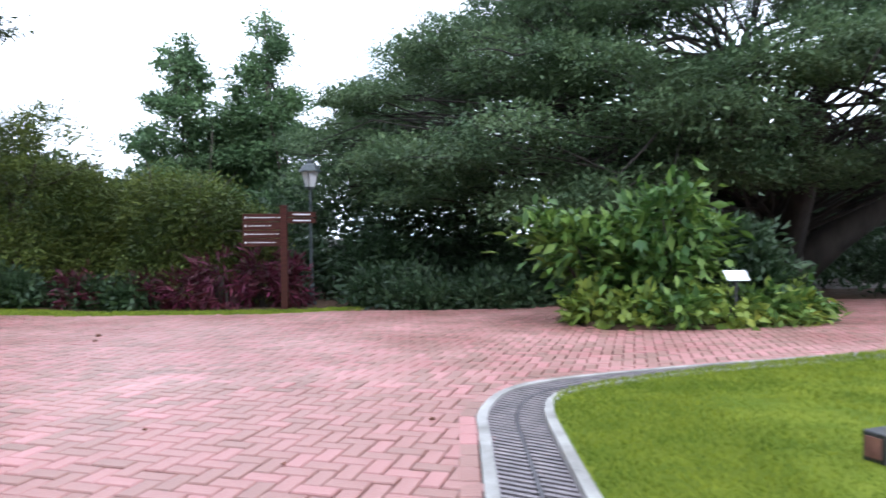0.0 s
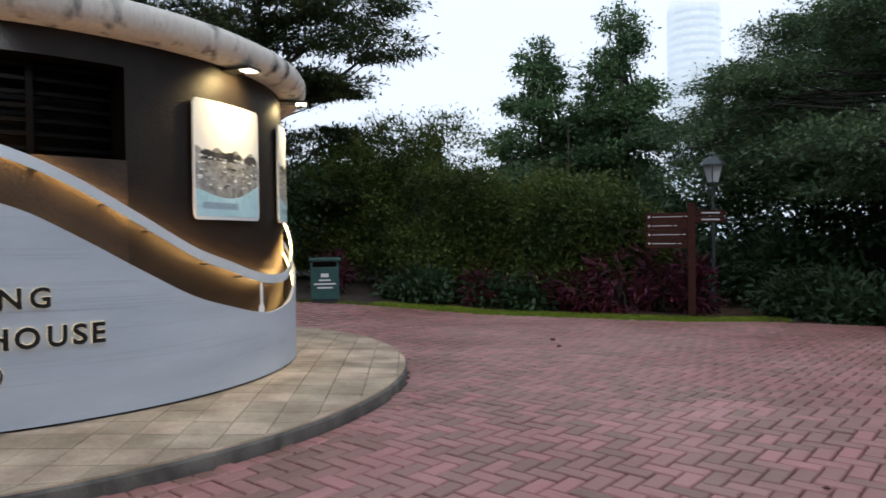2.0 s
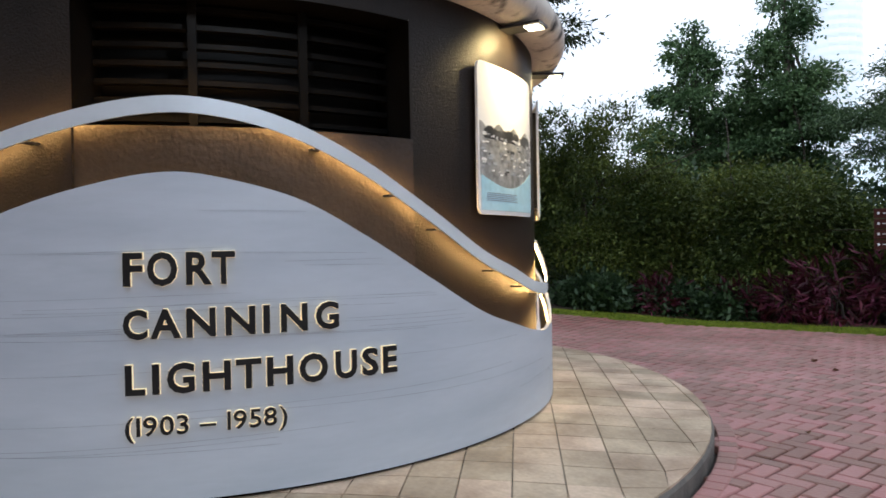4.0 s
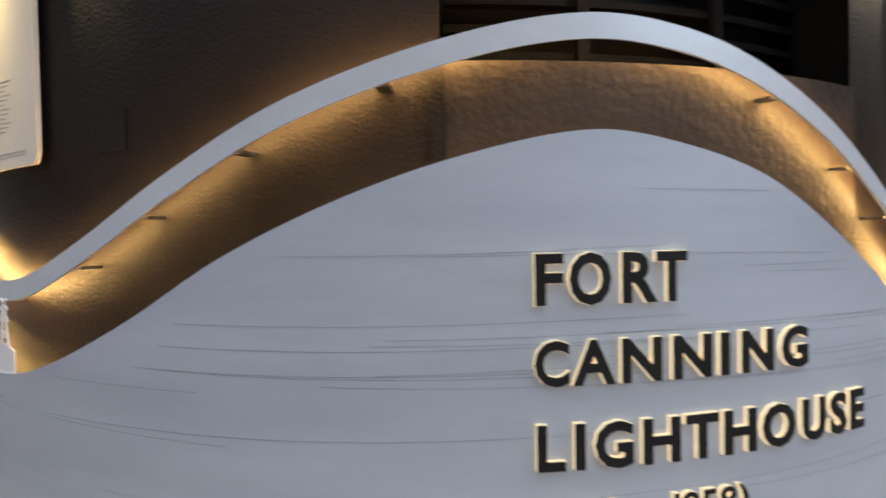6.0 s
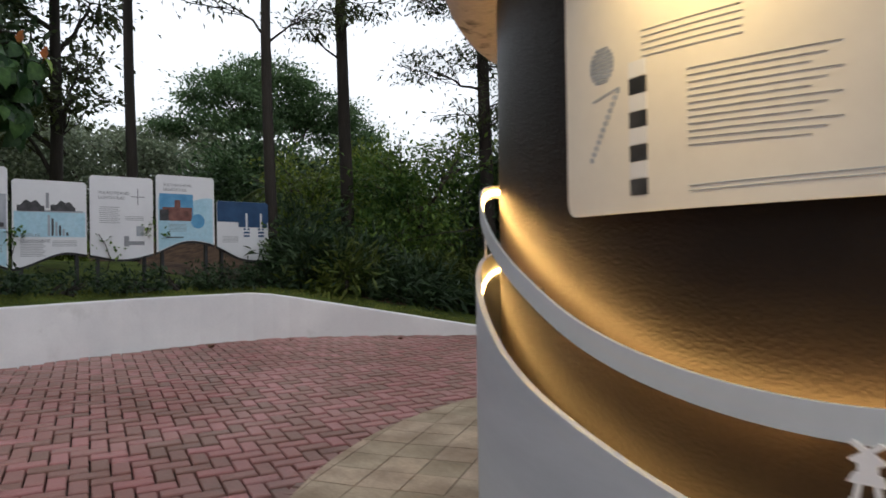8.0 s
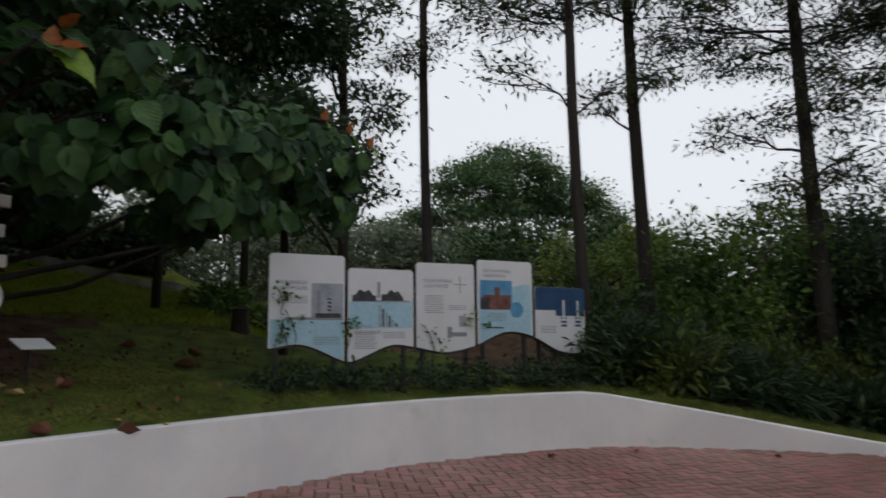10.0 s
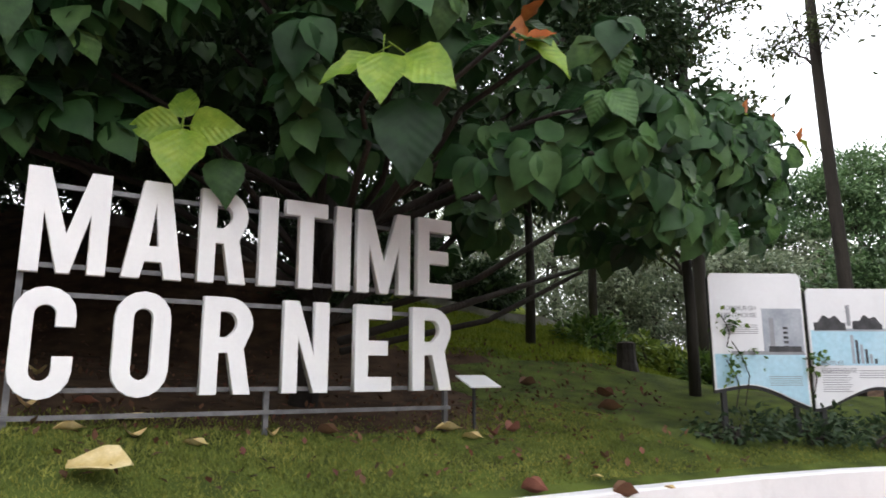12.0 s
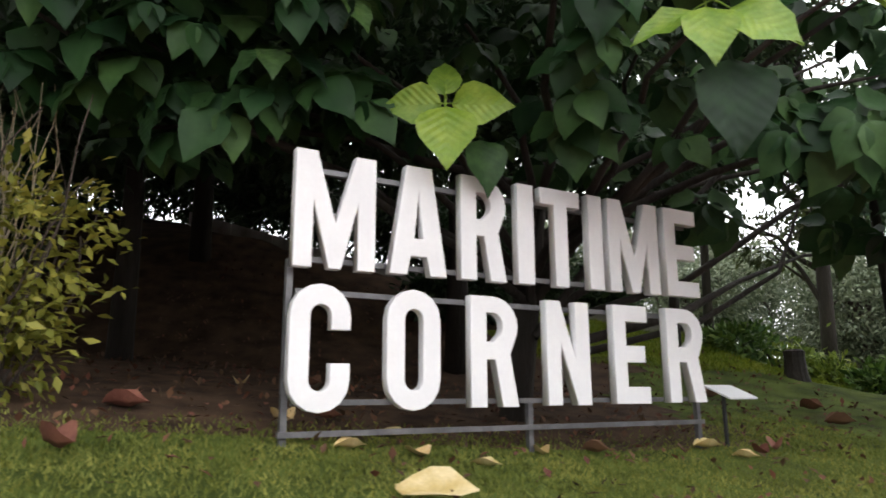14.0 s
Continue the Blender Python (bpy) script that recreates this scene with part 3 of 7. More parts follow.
def glyph(ch, size_offset=0.0):
    """A letter of the built-in font as flat outlines turned to a solid mesh one unit deep: verts, faces."""
    cu = bpy.data.curves.new("glyph", "FONT")
    cu.body = ch
    cu.extrude = 0.5
    cu.offset = size_offset
    cu.resolution_u = 3
    ob = new("glyph", cu)
    dg = bpy.context.evaluated_depsgraph_get()
    dg.update()
    me = bpy.data.meshes.new_from_object(ob.evaluated_get(dg))
    vs = [tuple(v.co) for v in me.vertices]
    fs = [tuple(p.vertices) for p in me.polygons]
    bpy.data.objects.remove(ob)
    bpy.data.curves.remove(cu)
    bpy.data.meshes.remove(me)
    return vs, fs


GLYPHS = {}


def line_of_text(text, offset=0.0, gap=0.09, space=0.28):
    """Letters of a line set side by side: a list of (verts, faces) and the line's bounds."""
    out, x = [], 0.0
    lo, hi = 9.0, -9.0
    for ch in text:
        if ch == " ":
            x += space
            continue
        if (ch, offset) not in GLYPHS:
            GLYPHS[ch, offset] = glyph(ch, offset)
        vs, fs = GLYPHS[ch, offset]
        x0, x1 = min(v[0] for v in vs), max(v[0] for v in vs)
        out.append(([(v[0] - x0 + x, v[1], v[2]) for v in vs], fs))
        if ch not in "()-–":
            lo, hi = min(lo, min(v[1] for v in vs)), max(hi, max(v[1] for v in vs))
        x += x1 - x0 + gap
    return out, x - gap, lo, hi


def build_lighthouse():
    root = thing("lighthouse", "round dark brown lighthouse base with glowing wavy ribbon", "lighthouse", pose(*DRUM_C, 0))
    # drum wall with the louvred niche left open
    na0, na1, nz0, nz1 = -52.6, -15.4, 2.15, 2.89
    angs = sorted(set([round(-180 + 2.0 * k, 3) for k in range(181)] + [na0, na1]))
    zs = [0.0, 0.6, 1.2, 1.7, nz0, nz1, 3.2]
    vs = [on_drum(R_DRUM, a, z) for z in zs for a in angs]
    n = len(angs)
    fs = []
    for j in range(len(zs) - 1):
        for i in range(n - 1):
            if zs[j] == nz0 and angs[i] >= na0 and angs[i + 1] <= na1:
                continue
            fs.append((j * n + i, j * n + i + 1, (j + 1) * n + i + 1, (j + 1) * n + i))
    part("drum_wall", (vs, fs), DRUM, root, "dark brown rough render", smooth=True)
    lo, hi = (lambda a: nz0), (lambda a: nz1)
    # back, frame and slats are blackened to imitate the unlit niche
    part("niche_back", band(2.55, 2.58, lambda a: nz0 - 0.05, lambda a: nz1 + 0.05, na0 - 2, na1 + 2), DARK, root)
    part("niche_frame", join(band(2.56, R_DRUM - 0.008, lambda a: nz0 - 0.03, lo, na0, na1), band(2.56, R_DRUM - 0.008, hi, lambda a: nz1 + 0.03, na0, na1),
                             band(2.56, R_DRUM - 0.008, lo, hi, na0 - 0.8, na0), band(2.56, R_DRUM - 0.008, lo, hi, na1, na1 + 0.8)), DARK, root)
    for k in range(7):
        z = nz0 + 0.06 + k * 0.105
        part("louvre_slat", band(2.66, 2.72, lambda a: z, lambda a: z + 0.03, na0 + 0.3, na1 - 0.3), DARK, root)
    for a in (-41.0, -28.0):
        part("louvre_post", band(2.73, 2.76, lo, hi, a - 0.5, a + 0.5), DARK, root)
    part("sill_panel", band(R_DRUM - 0.02, R_DRUM + 0.022, lambda a: 0.8, lambda a: nz0 - 0.004, -52.3, -15.4), SILL, root, "rough render sill panel, browned for the strip glow")
    part("corner_post", band(R_DRUM - 0.02, R_DRUM + 0.04, lambda a: 0.8, lambda a: nz0 + 0.02, -53.2, -52.35, 0.4), DRUM, root)
    part("hatch_cover", band(R_DRUM - 0.01, R_DRUM + 0.008, lambda a: 1.895, lambda a: 2.06, -80.6, -77.2), HATCH, root)
    # rounded cap
    prof = [(2.93, 3.10), (3.02, 3.09), (3.13, 3.10), (3.20, 3.14), (3.235, 3.20), (3.235, 3.27), (3.20, 3.33), (3.12, 3.37), (3.0, 3.39), (2.6, 3.40), (0.4, 3.46), (0.0, 3.46)]
    part("cap_rim", lathe(prof, 96), CAP, root, "white rounded cap with black mould stains", smooth=True)
    part("lantern_column", lathe([(0.0, 3.4), (0.36, 3.4), (0.36, 3.55), (0.3, 3.6), (0.3, 5.4), (0.36, 5.45), (0.36, 5.6), (0.0, 5.6)], 20), LETTER, root, "white painted column")
    # skirt and ribbon
    part("skirt", band(R_CLAD - 0.03, R_CLAD, lambda a: 0.182 + 0.4 * ss(-8.5, -19, DRUM_C[0] + R_CLAD * math.cos(radians(a))), clad_top, step=1.0), CLAD, root, "pale grey curved cladding with a wavy top", smooth=False)
    # black strip imitates the shade line under the skirt
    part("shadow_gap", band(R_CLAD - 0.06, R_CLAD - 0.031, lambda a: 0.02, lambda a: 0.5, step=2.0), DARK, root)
    rng = random.Random(4)
    for k in range(70):
        a0 = rng.uniform(-112, 20)
        span = rng.uniform(12, 55)
        z = rng.choice([0.45, 0.62, 0.86, 1.02, 1.06, 1.1, 1.18, 1.23, 1.36, 1.42, 1.46, 1.5, 1.66]) + rng.uniform(-0.025, 0.025)
        dz = rng.uniform(-0.0012, 0.0008)
        keep = []
        for a in np.arange(a0, min(a0 + span, 25), 1.5):
            if z + 0.05 > clad_top(a):
                break
            keep.append(a)
        if len(keep) > 5:
            part("groove", band(R_CLAD - 0.001, R_CLAD + 0.0012, lambda a: z + dz * (a - a0) + 0.006 * math.sin(a * 0.13), lambda a: z + 0.0016 + dz * (a - a0) + 0.006 * math.sin(a * 0.13), keep[0], keep[-1]), CLAD_LINE, root)
    ribbon = part("ribbon", band(R_RIB - 0.012, R_RIB, lambda a: rib_top(a) - 0.088, rib_top, step=1.0), RIBBON, root, "pale blue-grey wavy ribbon")
    part("led_strip", band(R_RIB - 0.019, R_RIB - 0.014, lambda a: rib_top(a) - 0.062, lambda a: rib_top(a) - 0.03, step=1.5), LED, root, "warm glowing strip")
    part("led_strip", band(R_CLAD - 0.04, R_CLAD - 0.034, lambda a: clad_top(a) - 0.13, lambda a: clad_top(a) - 0.105, step=1.5), LED_LOW, root, "warm glowing strip")
    for a in (-118, -104.8, -93, -80.9, -74, -66.2, -56.3, -28.3, -19.3, -12.7, -1.8, 6.7, 16, 26):
        z = rib_top(a) - 0.088
        part("bracket", band(R_DRUM - 0.01, R_RIB - 0.02, lambda t: z - 0.006, lambda t: z + 0.006, a - 0.5, a + 0.5, 0.5), BLACK_STEEL, root)
    # raised lettering: left and right of each letter as shares of its line
    spans = {"FORT": (0.0, 0.175, 0.212, 0.48, 0.555, 0.79, 0.785, 1.0),
             "CANNING": (0.0, 0.107, 0.118, 0.253, 0.276, 0.408, 0.45, 0.588, 0.624, 0.656, 0.708, 0.839, 0.88, 1.0),
             "LIGHTHOUSE": (0.0, 0.066, 0.089, 0.113, 0.137, 0.23, 0.256, 0.352, 0.368, 0.459, 0.477, 0.573, 0.595, 0.705, 0.735, 0.822, 0.845, 0.915, 0.936, 1.0)}
    for text, a0, a1, z0, z1, off in (("FORT", -47.0, -36.9, 1.30, 1.478, 0.03), ("CANNING", -47.1, -26.7, 1.03, 1.185, 0.03), ("LIGHTHOUSE", -47.0, -20.0, 0.745, 0.905, 0.03), ("(1903 – 1958)", -47.1, -32.2, 0.535, 0.635, 0.012)):
        letters, width, lo_, hi_ = line_of_text(text, off)
        glow, gwidth, glo, ghi = line_of_text(text, off + 0.007, gap=0.076)
        for q, ((vs, fs), (gv, gf)) in enumerate(zip(letters, glow)):
            if text in spans:
                b0, b1 = spans[text][2 * q] * width, spans[text][2 * q + 1] * width
                e0, e1 = min(v[0] for v in vs), max(v[0] for v in vs)
                h0, h1 = min(v[0] for v in gv), max(v[0] for v in gv)
                vs = [(b0 + (v[0] - e0) / (e1 - e0) * (b1 - b0), v[1], v[2]) for v in vs]
                gv = [(b0 - 0.007 + (v[0] - h0) / (h1 - h0) * (b1 - b0 + 0.014), v[1], v[2]) for v in gv]

            def bend(v, r0, depth):
                a = a0 + (a1 - a0) * v[0] / width
                return on_drum(r0 + (v[2] + 0.5) * depth, a, z0 + (v[1] - lo_) / (hi_ - lo_) * (z1 - z0))
            cx = (min(v[0] for v in vs) + max(v[0] for v in vs)) / 2
            gx = (min(v[0] for v in gv) + max(v[0] for v in gv)) / 2
            letter = part("letter", ([bend(v, R_CLAD + 0.020, 0.008) for v in vs], fs), BLACK, root, "black raised letter")
            part("glowing_edge", ([bend((v[0] - gx + cx, v[1], v[2]), R_CLAD + 0.001, 0.018) for v in gv], gf), LED_LETTER, letter, "warm lit letter edge")
    # little cut-out towers standing on the skirt
    for a, z, kind in ((-91.0, 0.975, 0), (11.5, 0.80, 1), (-146.0, 1.66, 1)):
        def plate(poly):
            nn = len(poly)
            vs = [on_drum(r, a + math.degrees(x / R_CLAD), z + y) for r in (R_CLAD - 0.02, R_CLAD - 0.012) for x, y in poly]
            return vs, [tuple(range(nn))[::-1], tuple(range(nn, 2 * nn))] + [(i, (i + 1) % nn, nn + (i + 1) % nn, nn + i) for i in range(nn)]
        if kind == 0:
            shapes = [[(-0.1, -0.06), (0.1, -0.06), (0.1, 0.105), (0.0, 0.13), (-0.095, 0.115)], [(-0.055, 0.1), (-0.035, 0.1), (-0.012, 0.23), (-0.024, 0.23)], [(0.05, 0.1), (0.032, 0.1), (0.012, 0.23), (0.024, 0.23)],
                      [(-0.045, 0.145), (-0.04, 0.155), (0.04, 0.175), (0.042, 0.162)], [(-0.04, 0.178), (0.03, 0.155), (0.032, 0.168), (-0.036, 0.19)], [(-0.045, 0.225), (0.045, 0.225), (0.03, 0.25), (-0.03, 0.25)], [(-0.022, 0.245), (0.022, 0.245), (0.022, 0.29), (-0.022, 0.29)],
                      [(-0.042, 0.28), (-0.028, 0.272), (0.04, 0.318), (0.028, 0.326)], [(0.042, 0.28), (0.028, 0.272), (-0.04, 0.318), (-0.028, 0.326)]]
        else:
            shapes = [[(-0.055, -0.05), (0.055, -0.05), (0.05, 0.05), (0.02, 0.09), (0.018, 0.22), (0.026, 0.23), (0.02, 0.25), (0.012, 0.29), (-0.012, 0.29), (-0.02, 0.25), (-0.026, 0.23), (-0.018, 0.22), (-0.02, 0.09), (-0.05, 0.05)]]
        tower = part("tower_cutout", plate(shapes[0]), LETTER, root, "white cut-out of a little lighthouse")
        for sh in shapes[1:]:
            part("tower_strut", plate(sh), LETTER, tower)
    # curved printed panels and flood lamps
    for a0, a1, z0, z1, mat, kind in ((-4.1, 13.8, 1.69, 2.75, PANEL, 1), (-111.5, -87.3, 1.87, 2.95, PANEL_WARM, 0), (25.0, 43.0, 1.69, 2.75, PANEL, 2)):
        rr = R_DRUM + 0.05
        w = (a1 - a0)
        c = 0.05
        def hi2(a):
            e = min(a - a0, a1 - a) / 57.3 * rr
            return z1 - (c - math.sqrt(max(0, c * c - max(0, c - e) ** 2)))
        def lo2(a):
            e = min(a - a0, a1 - a) / 57.3 * rr
            return z0 + (c - math.sqrt(max(0, c * c - max(0, c - e) ** 2)))
        board = part("printed_panel", band(rr - 0.02, rr, lo2, hi2, a0, a1, 0.25), mat, root, "curved white printed panel")
        part("spacer", band(R_DRUM - 0.01, rr - 0.02, lambda a: z0 + 0.1, lambda a: z1 - 0.1, a0 + 2, a1 - 2), BLACK_STEEL, root)
        def ink(name, u0, u1, v0, v1, m, lift=0.0015, f=None, g=None):
            part(name, band(rr - 0.001, rr + lift, f or (lambda a: z0 + v0 * (z1 - z0)), g or (lambda a: z0 + v1 * (z1 - z0)), a0 + u0 * w, a0 + u1 * w, 0.5), m, board)
        if kind:
            sea = lambda a: z0 + (0.26 - 0.10 * math.sin((a - a0) / w * 3.1)) * (z1 - z0) + (0.08 * ((a - a0) / w) ** 2)
            ink("photo", 0.02, 0.98, 0.2, 0.6, P_PHOTO, 0.0015, sea, lambda a: z0 + (0.58 + 0.03 * math.sin(a * 1.3)) * (z1 - z0))
            rng = random.Random(8)
            for _ in range(26):
                u = rng.uniform(0.03, 0.85)
                ink("photo_detail", u, min(0.98, u + rng.uniform(0.05, 0.14)), 0.5, 0.555 + rng.uniform(0, 0.03), P_DARK, 0.0025)
            for _ in range(120):
                u, v = rng.uniform(0.03, 0.93), rng.uniform(0.26, 0.53)
                ink("photo_detail", u, min(0.98, u + rng.uniform(0.01, 0.06)), v, v + rng.uniform(0.006, 0.02), rng.choice([P_PHOTO, PANEL, P_DARK, P_GREY, PANEL, P_TEXT, P_GREY]), 0.003 + 0.0006 * rng.random())
            ink("print_sea", 0.03, 0.97, 0.02, 0.2, P_BLUE, 0.0045, lambda a: z0 + 0.03, lambda a: sea(a) + 0.01)
            for k in range(5):
                ink("caption_line", 0.1, 0.6 - 0.05 * (k % 2), 0.14 - 0.012 * k, 0.144 - 0.012 * k, P_TEXT, 0.006)
        else:
            def sloped(name, u0, u1, v, thick):
                low = lambda a: z0 + v * (z1 - z0) - 0.003 * (a - a0 - u0 * w)
                ink(name, u0, u1, v, v, P_TEXT, 0.0015, low, lambda a: low(a) + thick)
            for k in range(12):
                sloped("text_line", 0.46, 0.80 - 0.03 * ((k * 7) % 3), 0.38 - 0.019 * k, 0.0026)
            for k in range(5):
                sloped("text_line", 0.32, 0.60, 0.53 - 0.019 * k, 0.0022)
            for k in range(2):
                ink("text_line", 0.46, 0.92, 0.06 - 0.014 * k, 0.0625 - 0.014 * k, P_GREY)
            for k in range(4):
                ink("tower_stripe", 0.275, 0.335, 0.05 + 0.1 * k, 0.098 + 0.1 * k, P_DARK)
                ink("tower_stripe", 0.275, 0.335, 0.1 + 0.1 * k, 0.148 + 0.1 * k, PANEL, 0.002)
            for k in range(-4, 5):
                e = math.sqrt(max(0.0, 1 - (k / 4.6) ** 2))
                ink("globe_band", 0.17 - 0.05 * e, 0.17 + 0.05 * e, 0.47 + 0.0125 * k - 0.005, 0.47 + 0.0125 * k + 0.006, P_GREY)
            for k in range(12):
                ink("sketch_line", 0.115 + 0.010 * k, 0.13 + 0.010 * k, 0.17 + 0.018 * k, 0.185 + 0.018 * k, P_GREY)
                ink("sketch_line", 0.13 + 0.009 * k, 0.142 + 0.009 * k, 0.36 + 0.002 * k, 0.366 + 0.002 * k, P_GREY)
            for u0, v0 in ((0.08, 0.72), (0.2, 0.74), (0.28, 0.9), (0.4, 0.93), (0.22, 0.83)):
                ink("label_line", u0, u0 + 0.07, v0, v0 + 0.006, P_GREY)
    for a, cool in ((5.3, 0), (-35.5, 1), (34.0, 0), (-99.0, 0)):
        arm = part("flood_lamp", band(R_DRUM - 0.02, 3.26, lambda t: 3.055, lambda t: 3.075, a - 1.6, a + 1.6, 0.8), BLACK_STEEL, root, "small black flood lamp on an arm")
        part("lens", band(3.13, 3.24, lambda t: 3.046, lambda t: 3.054, a - 1.1, a + 1.1, 0.55), LED_COOL if cool else LED_LAMP, arm, "glowing lens")
        la = bpy.data.lights.new("flood", "SPOT")
        la.energy, la.color = (80, (0.85, 0.93, 1.0)) if cool else (120 if a < -90 else 230, (1.0, 0.70, 0.28))
        la.spot_size, la.spot_blend, la.shadow_soft_size = radians(125), 0.9, 0.04
        p = on_drum(3.22, a, 3.035)
        q = on_drum(2.93, a, 2.78)
        new("flood_light", la).matrix_world = look((p[0] + DRUM_C[0], p[1] + DRUM_C[1], p[2]), (q[0] + DRUM_C[0], q[1] + DRUM_C[1], q[2]))
    hook = [on_drum(3.12 + 0.02 * math.sin(k), -45.2 + 5.2 * k / 12, 3.16 - 0.24 * math.sin(math.pi * k / 12)) for k in range(13)]
    part("conduit", tube_data(hook, 0.014, 6), LETTER, root, "white looped conduit")


def build_platform():
    def pz(x, y):
        # the top falls a little towards its rim
        return 0.16 - 0.045 * ss(3.1, STEP_R, math.hypot(x - STEP_C[0], y - STEP_C[1])) + 0.4 * ss(-8.5, -19, x)
    n = 96
    root = thing("plinth_platform", "round sandstone-tiled platform one step high", "platform", kind="structure")
    vs, fs = [], []
    rings = ((0.0, 0), (3.0, 0), (3.5, 0), (STEP_R - 0.25, 0), (STEP_R - 0.02, 0), (STEP_R, -0.02), (STEP_R, -0.3))
    for r, dz in rings:
        for k in range(n):
            a = 2 * math.pi * k / n
            x, y = STEP_C[0] + r * math.cos(a), STEP_C[1] + r * math.sin(a)
            vs.append((x, y, pz(x, y) - 0.012 + dz))
    for j in range(len(rings) - 1):
        for k in range(n):
            fs.append((j * n + k, j * n + (k + 1) % n, (j + 1) * n + (k + 1) % n, (j + 1) * n + k))
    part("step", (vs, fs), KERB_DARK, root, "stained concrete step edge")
    # square tiles with open joints, cut round at the edge
    size, rot = 0.30, radians(28)
    c, s = math.cos(rot), math.sin(rot)
    tv, tf = [], []
    m = int(STEP_R / size) + 2
    for i in range(-m, m):
        for j in range(-m, m):
            corners = []
            for u, v in ((i, j), (i + 1, j), (i + 1, j + 1), (i, j + 1)):
                g = 0.004
                U = u * size + (g if u == i else -g)
                V = v * size + (g if v == j else -g)
                X, Y = U * c - V * s, U * s + V * c
                d = math.hypot(X, Y)
                corners.append((X, Y, d))
            if min(q[2] for q in corners) > STEP_R - 0.03 or max(q[2] for q in corners) < 2.9:
                continue
            pts = []
            for X, Y, d in corners:
                if d > STEP_R - 0.02:
                    k = (STEP_R - 0.02) / d
                    X, Y = X * k, Y * k
                pts.append((X + STEP_C[0], Y + STEP_C[1]))
            lift = random.uniform(0, 0.003)
            mx, my = sum(x for x, y in pts) / 4 - STEP_C[0], sum(y for x, y in pts) / 4 - STEP_C[1]
            if mx * 0.55 - my * 0.83 > -1.6:
                tile = ([(x, y, pz(x, y) + lift) for x, y in pts] + [(x, y, pz(x, y) - 0.02) for x, y in pts], [(0, 1, 2, 3)] + [(q, 4 + q, 4 + (q + 1) % 4, (q + 1) % 4) for q in range(4)])
                part("tile", tile, TILE, root)
                continue
            k = len(tv)
            tv += [(x, y, pz(x, y) + lift) for x, y in pts] + [(x, y, pz(x, y) - 0.02) for x, y in pts]
            tf += [(k, k + 1, k + 2, k + 3)] + [(k + q, k + 4 + q, k + 4 + (q + 1) % 4, k + (q + 1) % 4) for q in range(4)]
    tagged(part("tiles", (tv, tf), TILE, root, "square sandstone tiles"), kind="stuff")


build_lighthouse()
build_platform()


# ---------------------------------------------------------------- plants
def leaf_mesh(name, pts, size, mat, aspect=0.5, seed=1, up=0.5, fold=0.15, spread=0.3, out=None, droop=0.3):
    """Many small folded leaves at the given points, as one mesh."""
    g = np.random.default_rng(seed)
    P = np.asarray(pts, float)
    n = len(P)
    d = g.normal(size=(n, 3))
    if out is not None:
        d = d * 0.7 + out * 1.2
    d[:, 2] -= droop
    d /= np.linalg.norm(d, axis=1)[:, None]
    nrm = g.normal(size=(n, 3)) * (1 - up) + np.array([0, 0, up * 1.6])
    side = np.cross(d, nrm)
    side /= np.linalg.norm(side, axis=1)[:, None] + 1e-9
    nr = np.cross(side, d)
    L = (size * g.uniform(1 - spread, 1 + spread, n))[:, None]
    W = L * aspect * 0.5
    a, b = P, P + d * L
    mid = P + d * L * 0.45 - nr * L * fold * 0.3
    l, r = mid + side * W + nr * L * fold, mid - side * W + nr * L * fold
    V = np.stack([a, l, b, r], 1).reshape(-1, 3)
    me = bpy.data.meshes.new(name)
    me.vertices.add(4 * n)
    me.vertices.foreach_set("co", V.ravel())
    me.loops.add(6 * n)
    me.polygons.add(2 * n)
    k = np.arange(n)[:, None] * 4
    idx = np.concatenate([k + 0, k + 2, k + 1, k + 0, k + 3, k + 2], 1)
    me.loops.foreach_set("vertex_index", idx.ravel().astype(np.int32))
    me.polygons.foreach_set("loop_start", (np.arange(2 * n) * 3).astype(np.int32))
    me.update(calc_edges=True)
    me.materials.append(mat)
    return me


def clump_points(blobs, clumps, per, tight=0.35, flat=0.5, seed=1, shell=0.55, under=0.4):
    """Leaf points gathered in clumps over the shells of ellipsoids: list of (centre, radii, weight)."""
    g = np.random.default_rng(seed)
    w = np.array([b[1][0] * b[1][1] + b[1][0] * b[1][2] for b in blobs])
    pick = g.choice(len(blobs), clumps, p=w / w.sum())
    d = g.normal(size=(clumps, 3))
    d[:, 2] = np.where(d[:, 2] < 0, d[:, 2] * under, d[:, 2])
    d /= np.linalg.norm(d, axis=1)[:, None]
    C, Rr = np.array([b[0] for b in blobs], float)[pick], np.array([b[1] for b in blobs], float)[pick]
    rad = shell + (1.05 - shell) * g.uniform(0, 1, clumps)[:, None] ** 0.6
    cc = C + d * Rr * rad
    size = tight * g.uniform(0.5, 1.4, clumps)
    q = g.normal(size=(clumps, per, 3)) * size[:, None, None]
    q[:, :, 2] *= flat
    pts = (cc[:, None, :] + q).reshape(-1, 3)
    out = np.repeat(d, per, 0)
    return pts, out


def limb(p, q, r0, r1, bend=0.15, seed=0, steps=6):
    rng = random.Random(seed)
    p, q = Vector(p), Vector(q)
    L = (q - p).length
    pts = []
    wob = Vector((rng.uniform(-1, 1), rng.uniform(-1, 1), rng.uniform(-0.2, 0.6))) * bend * L
    for k in range(steps + 1):
        t = k / steps
        w = Vector((rng.uniform(-1, 1), rng.uniform(-1, 1), rng.uniform(-1, 1))) * 0.03 * L * (0 < t < 1)
        pts.append(p.lerp(q, t) + wob * math.sin(math.pi * t) + w)
    return pts, [r0 + (r1 - r0) * k / steps for k in range(steps + 1)]


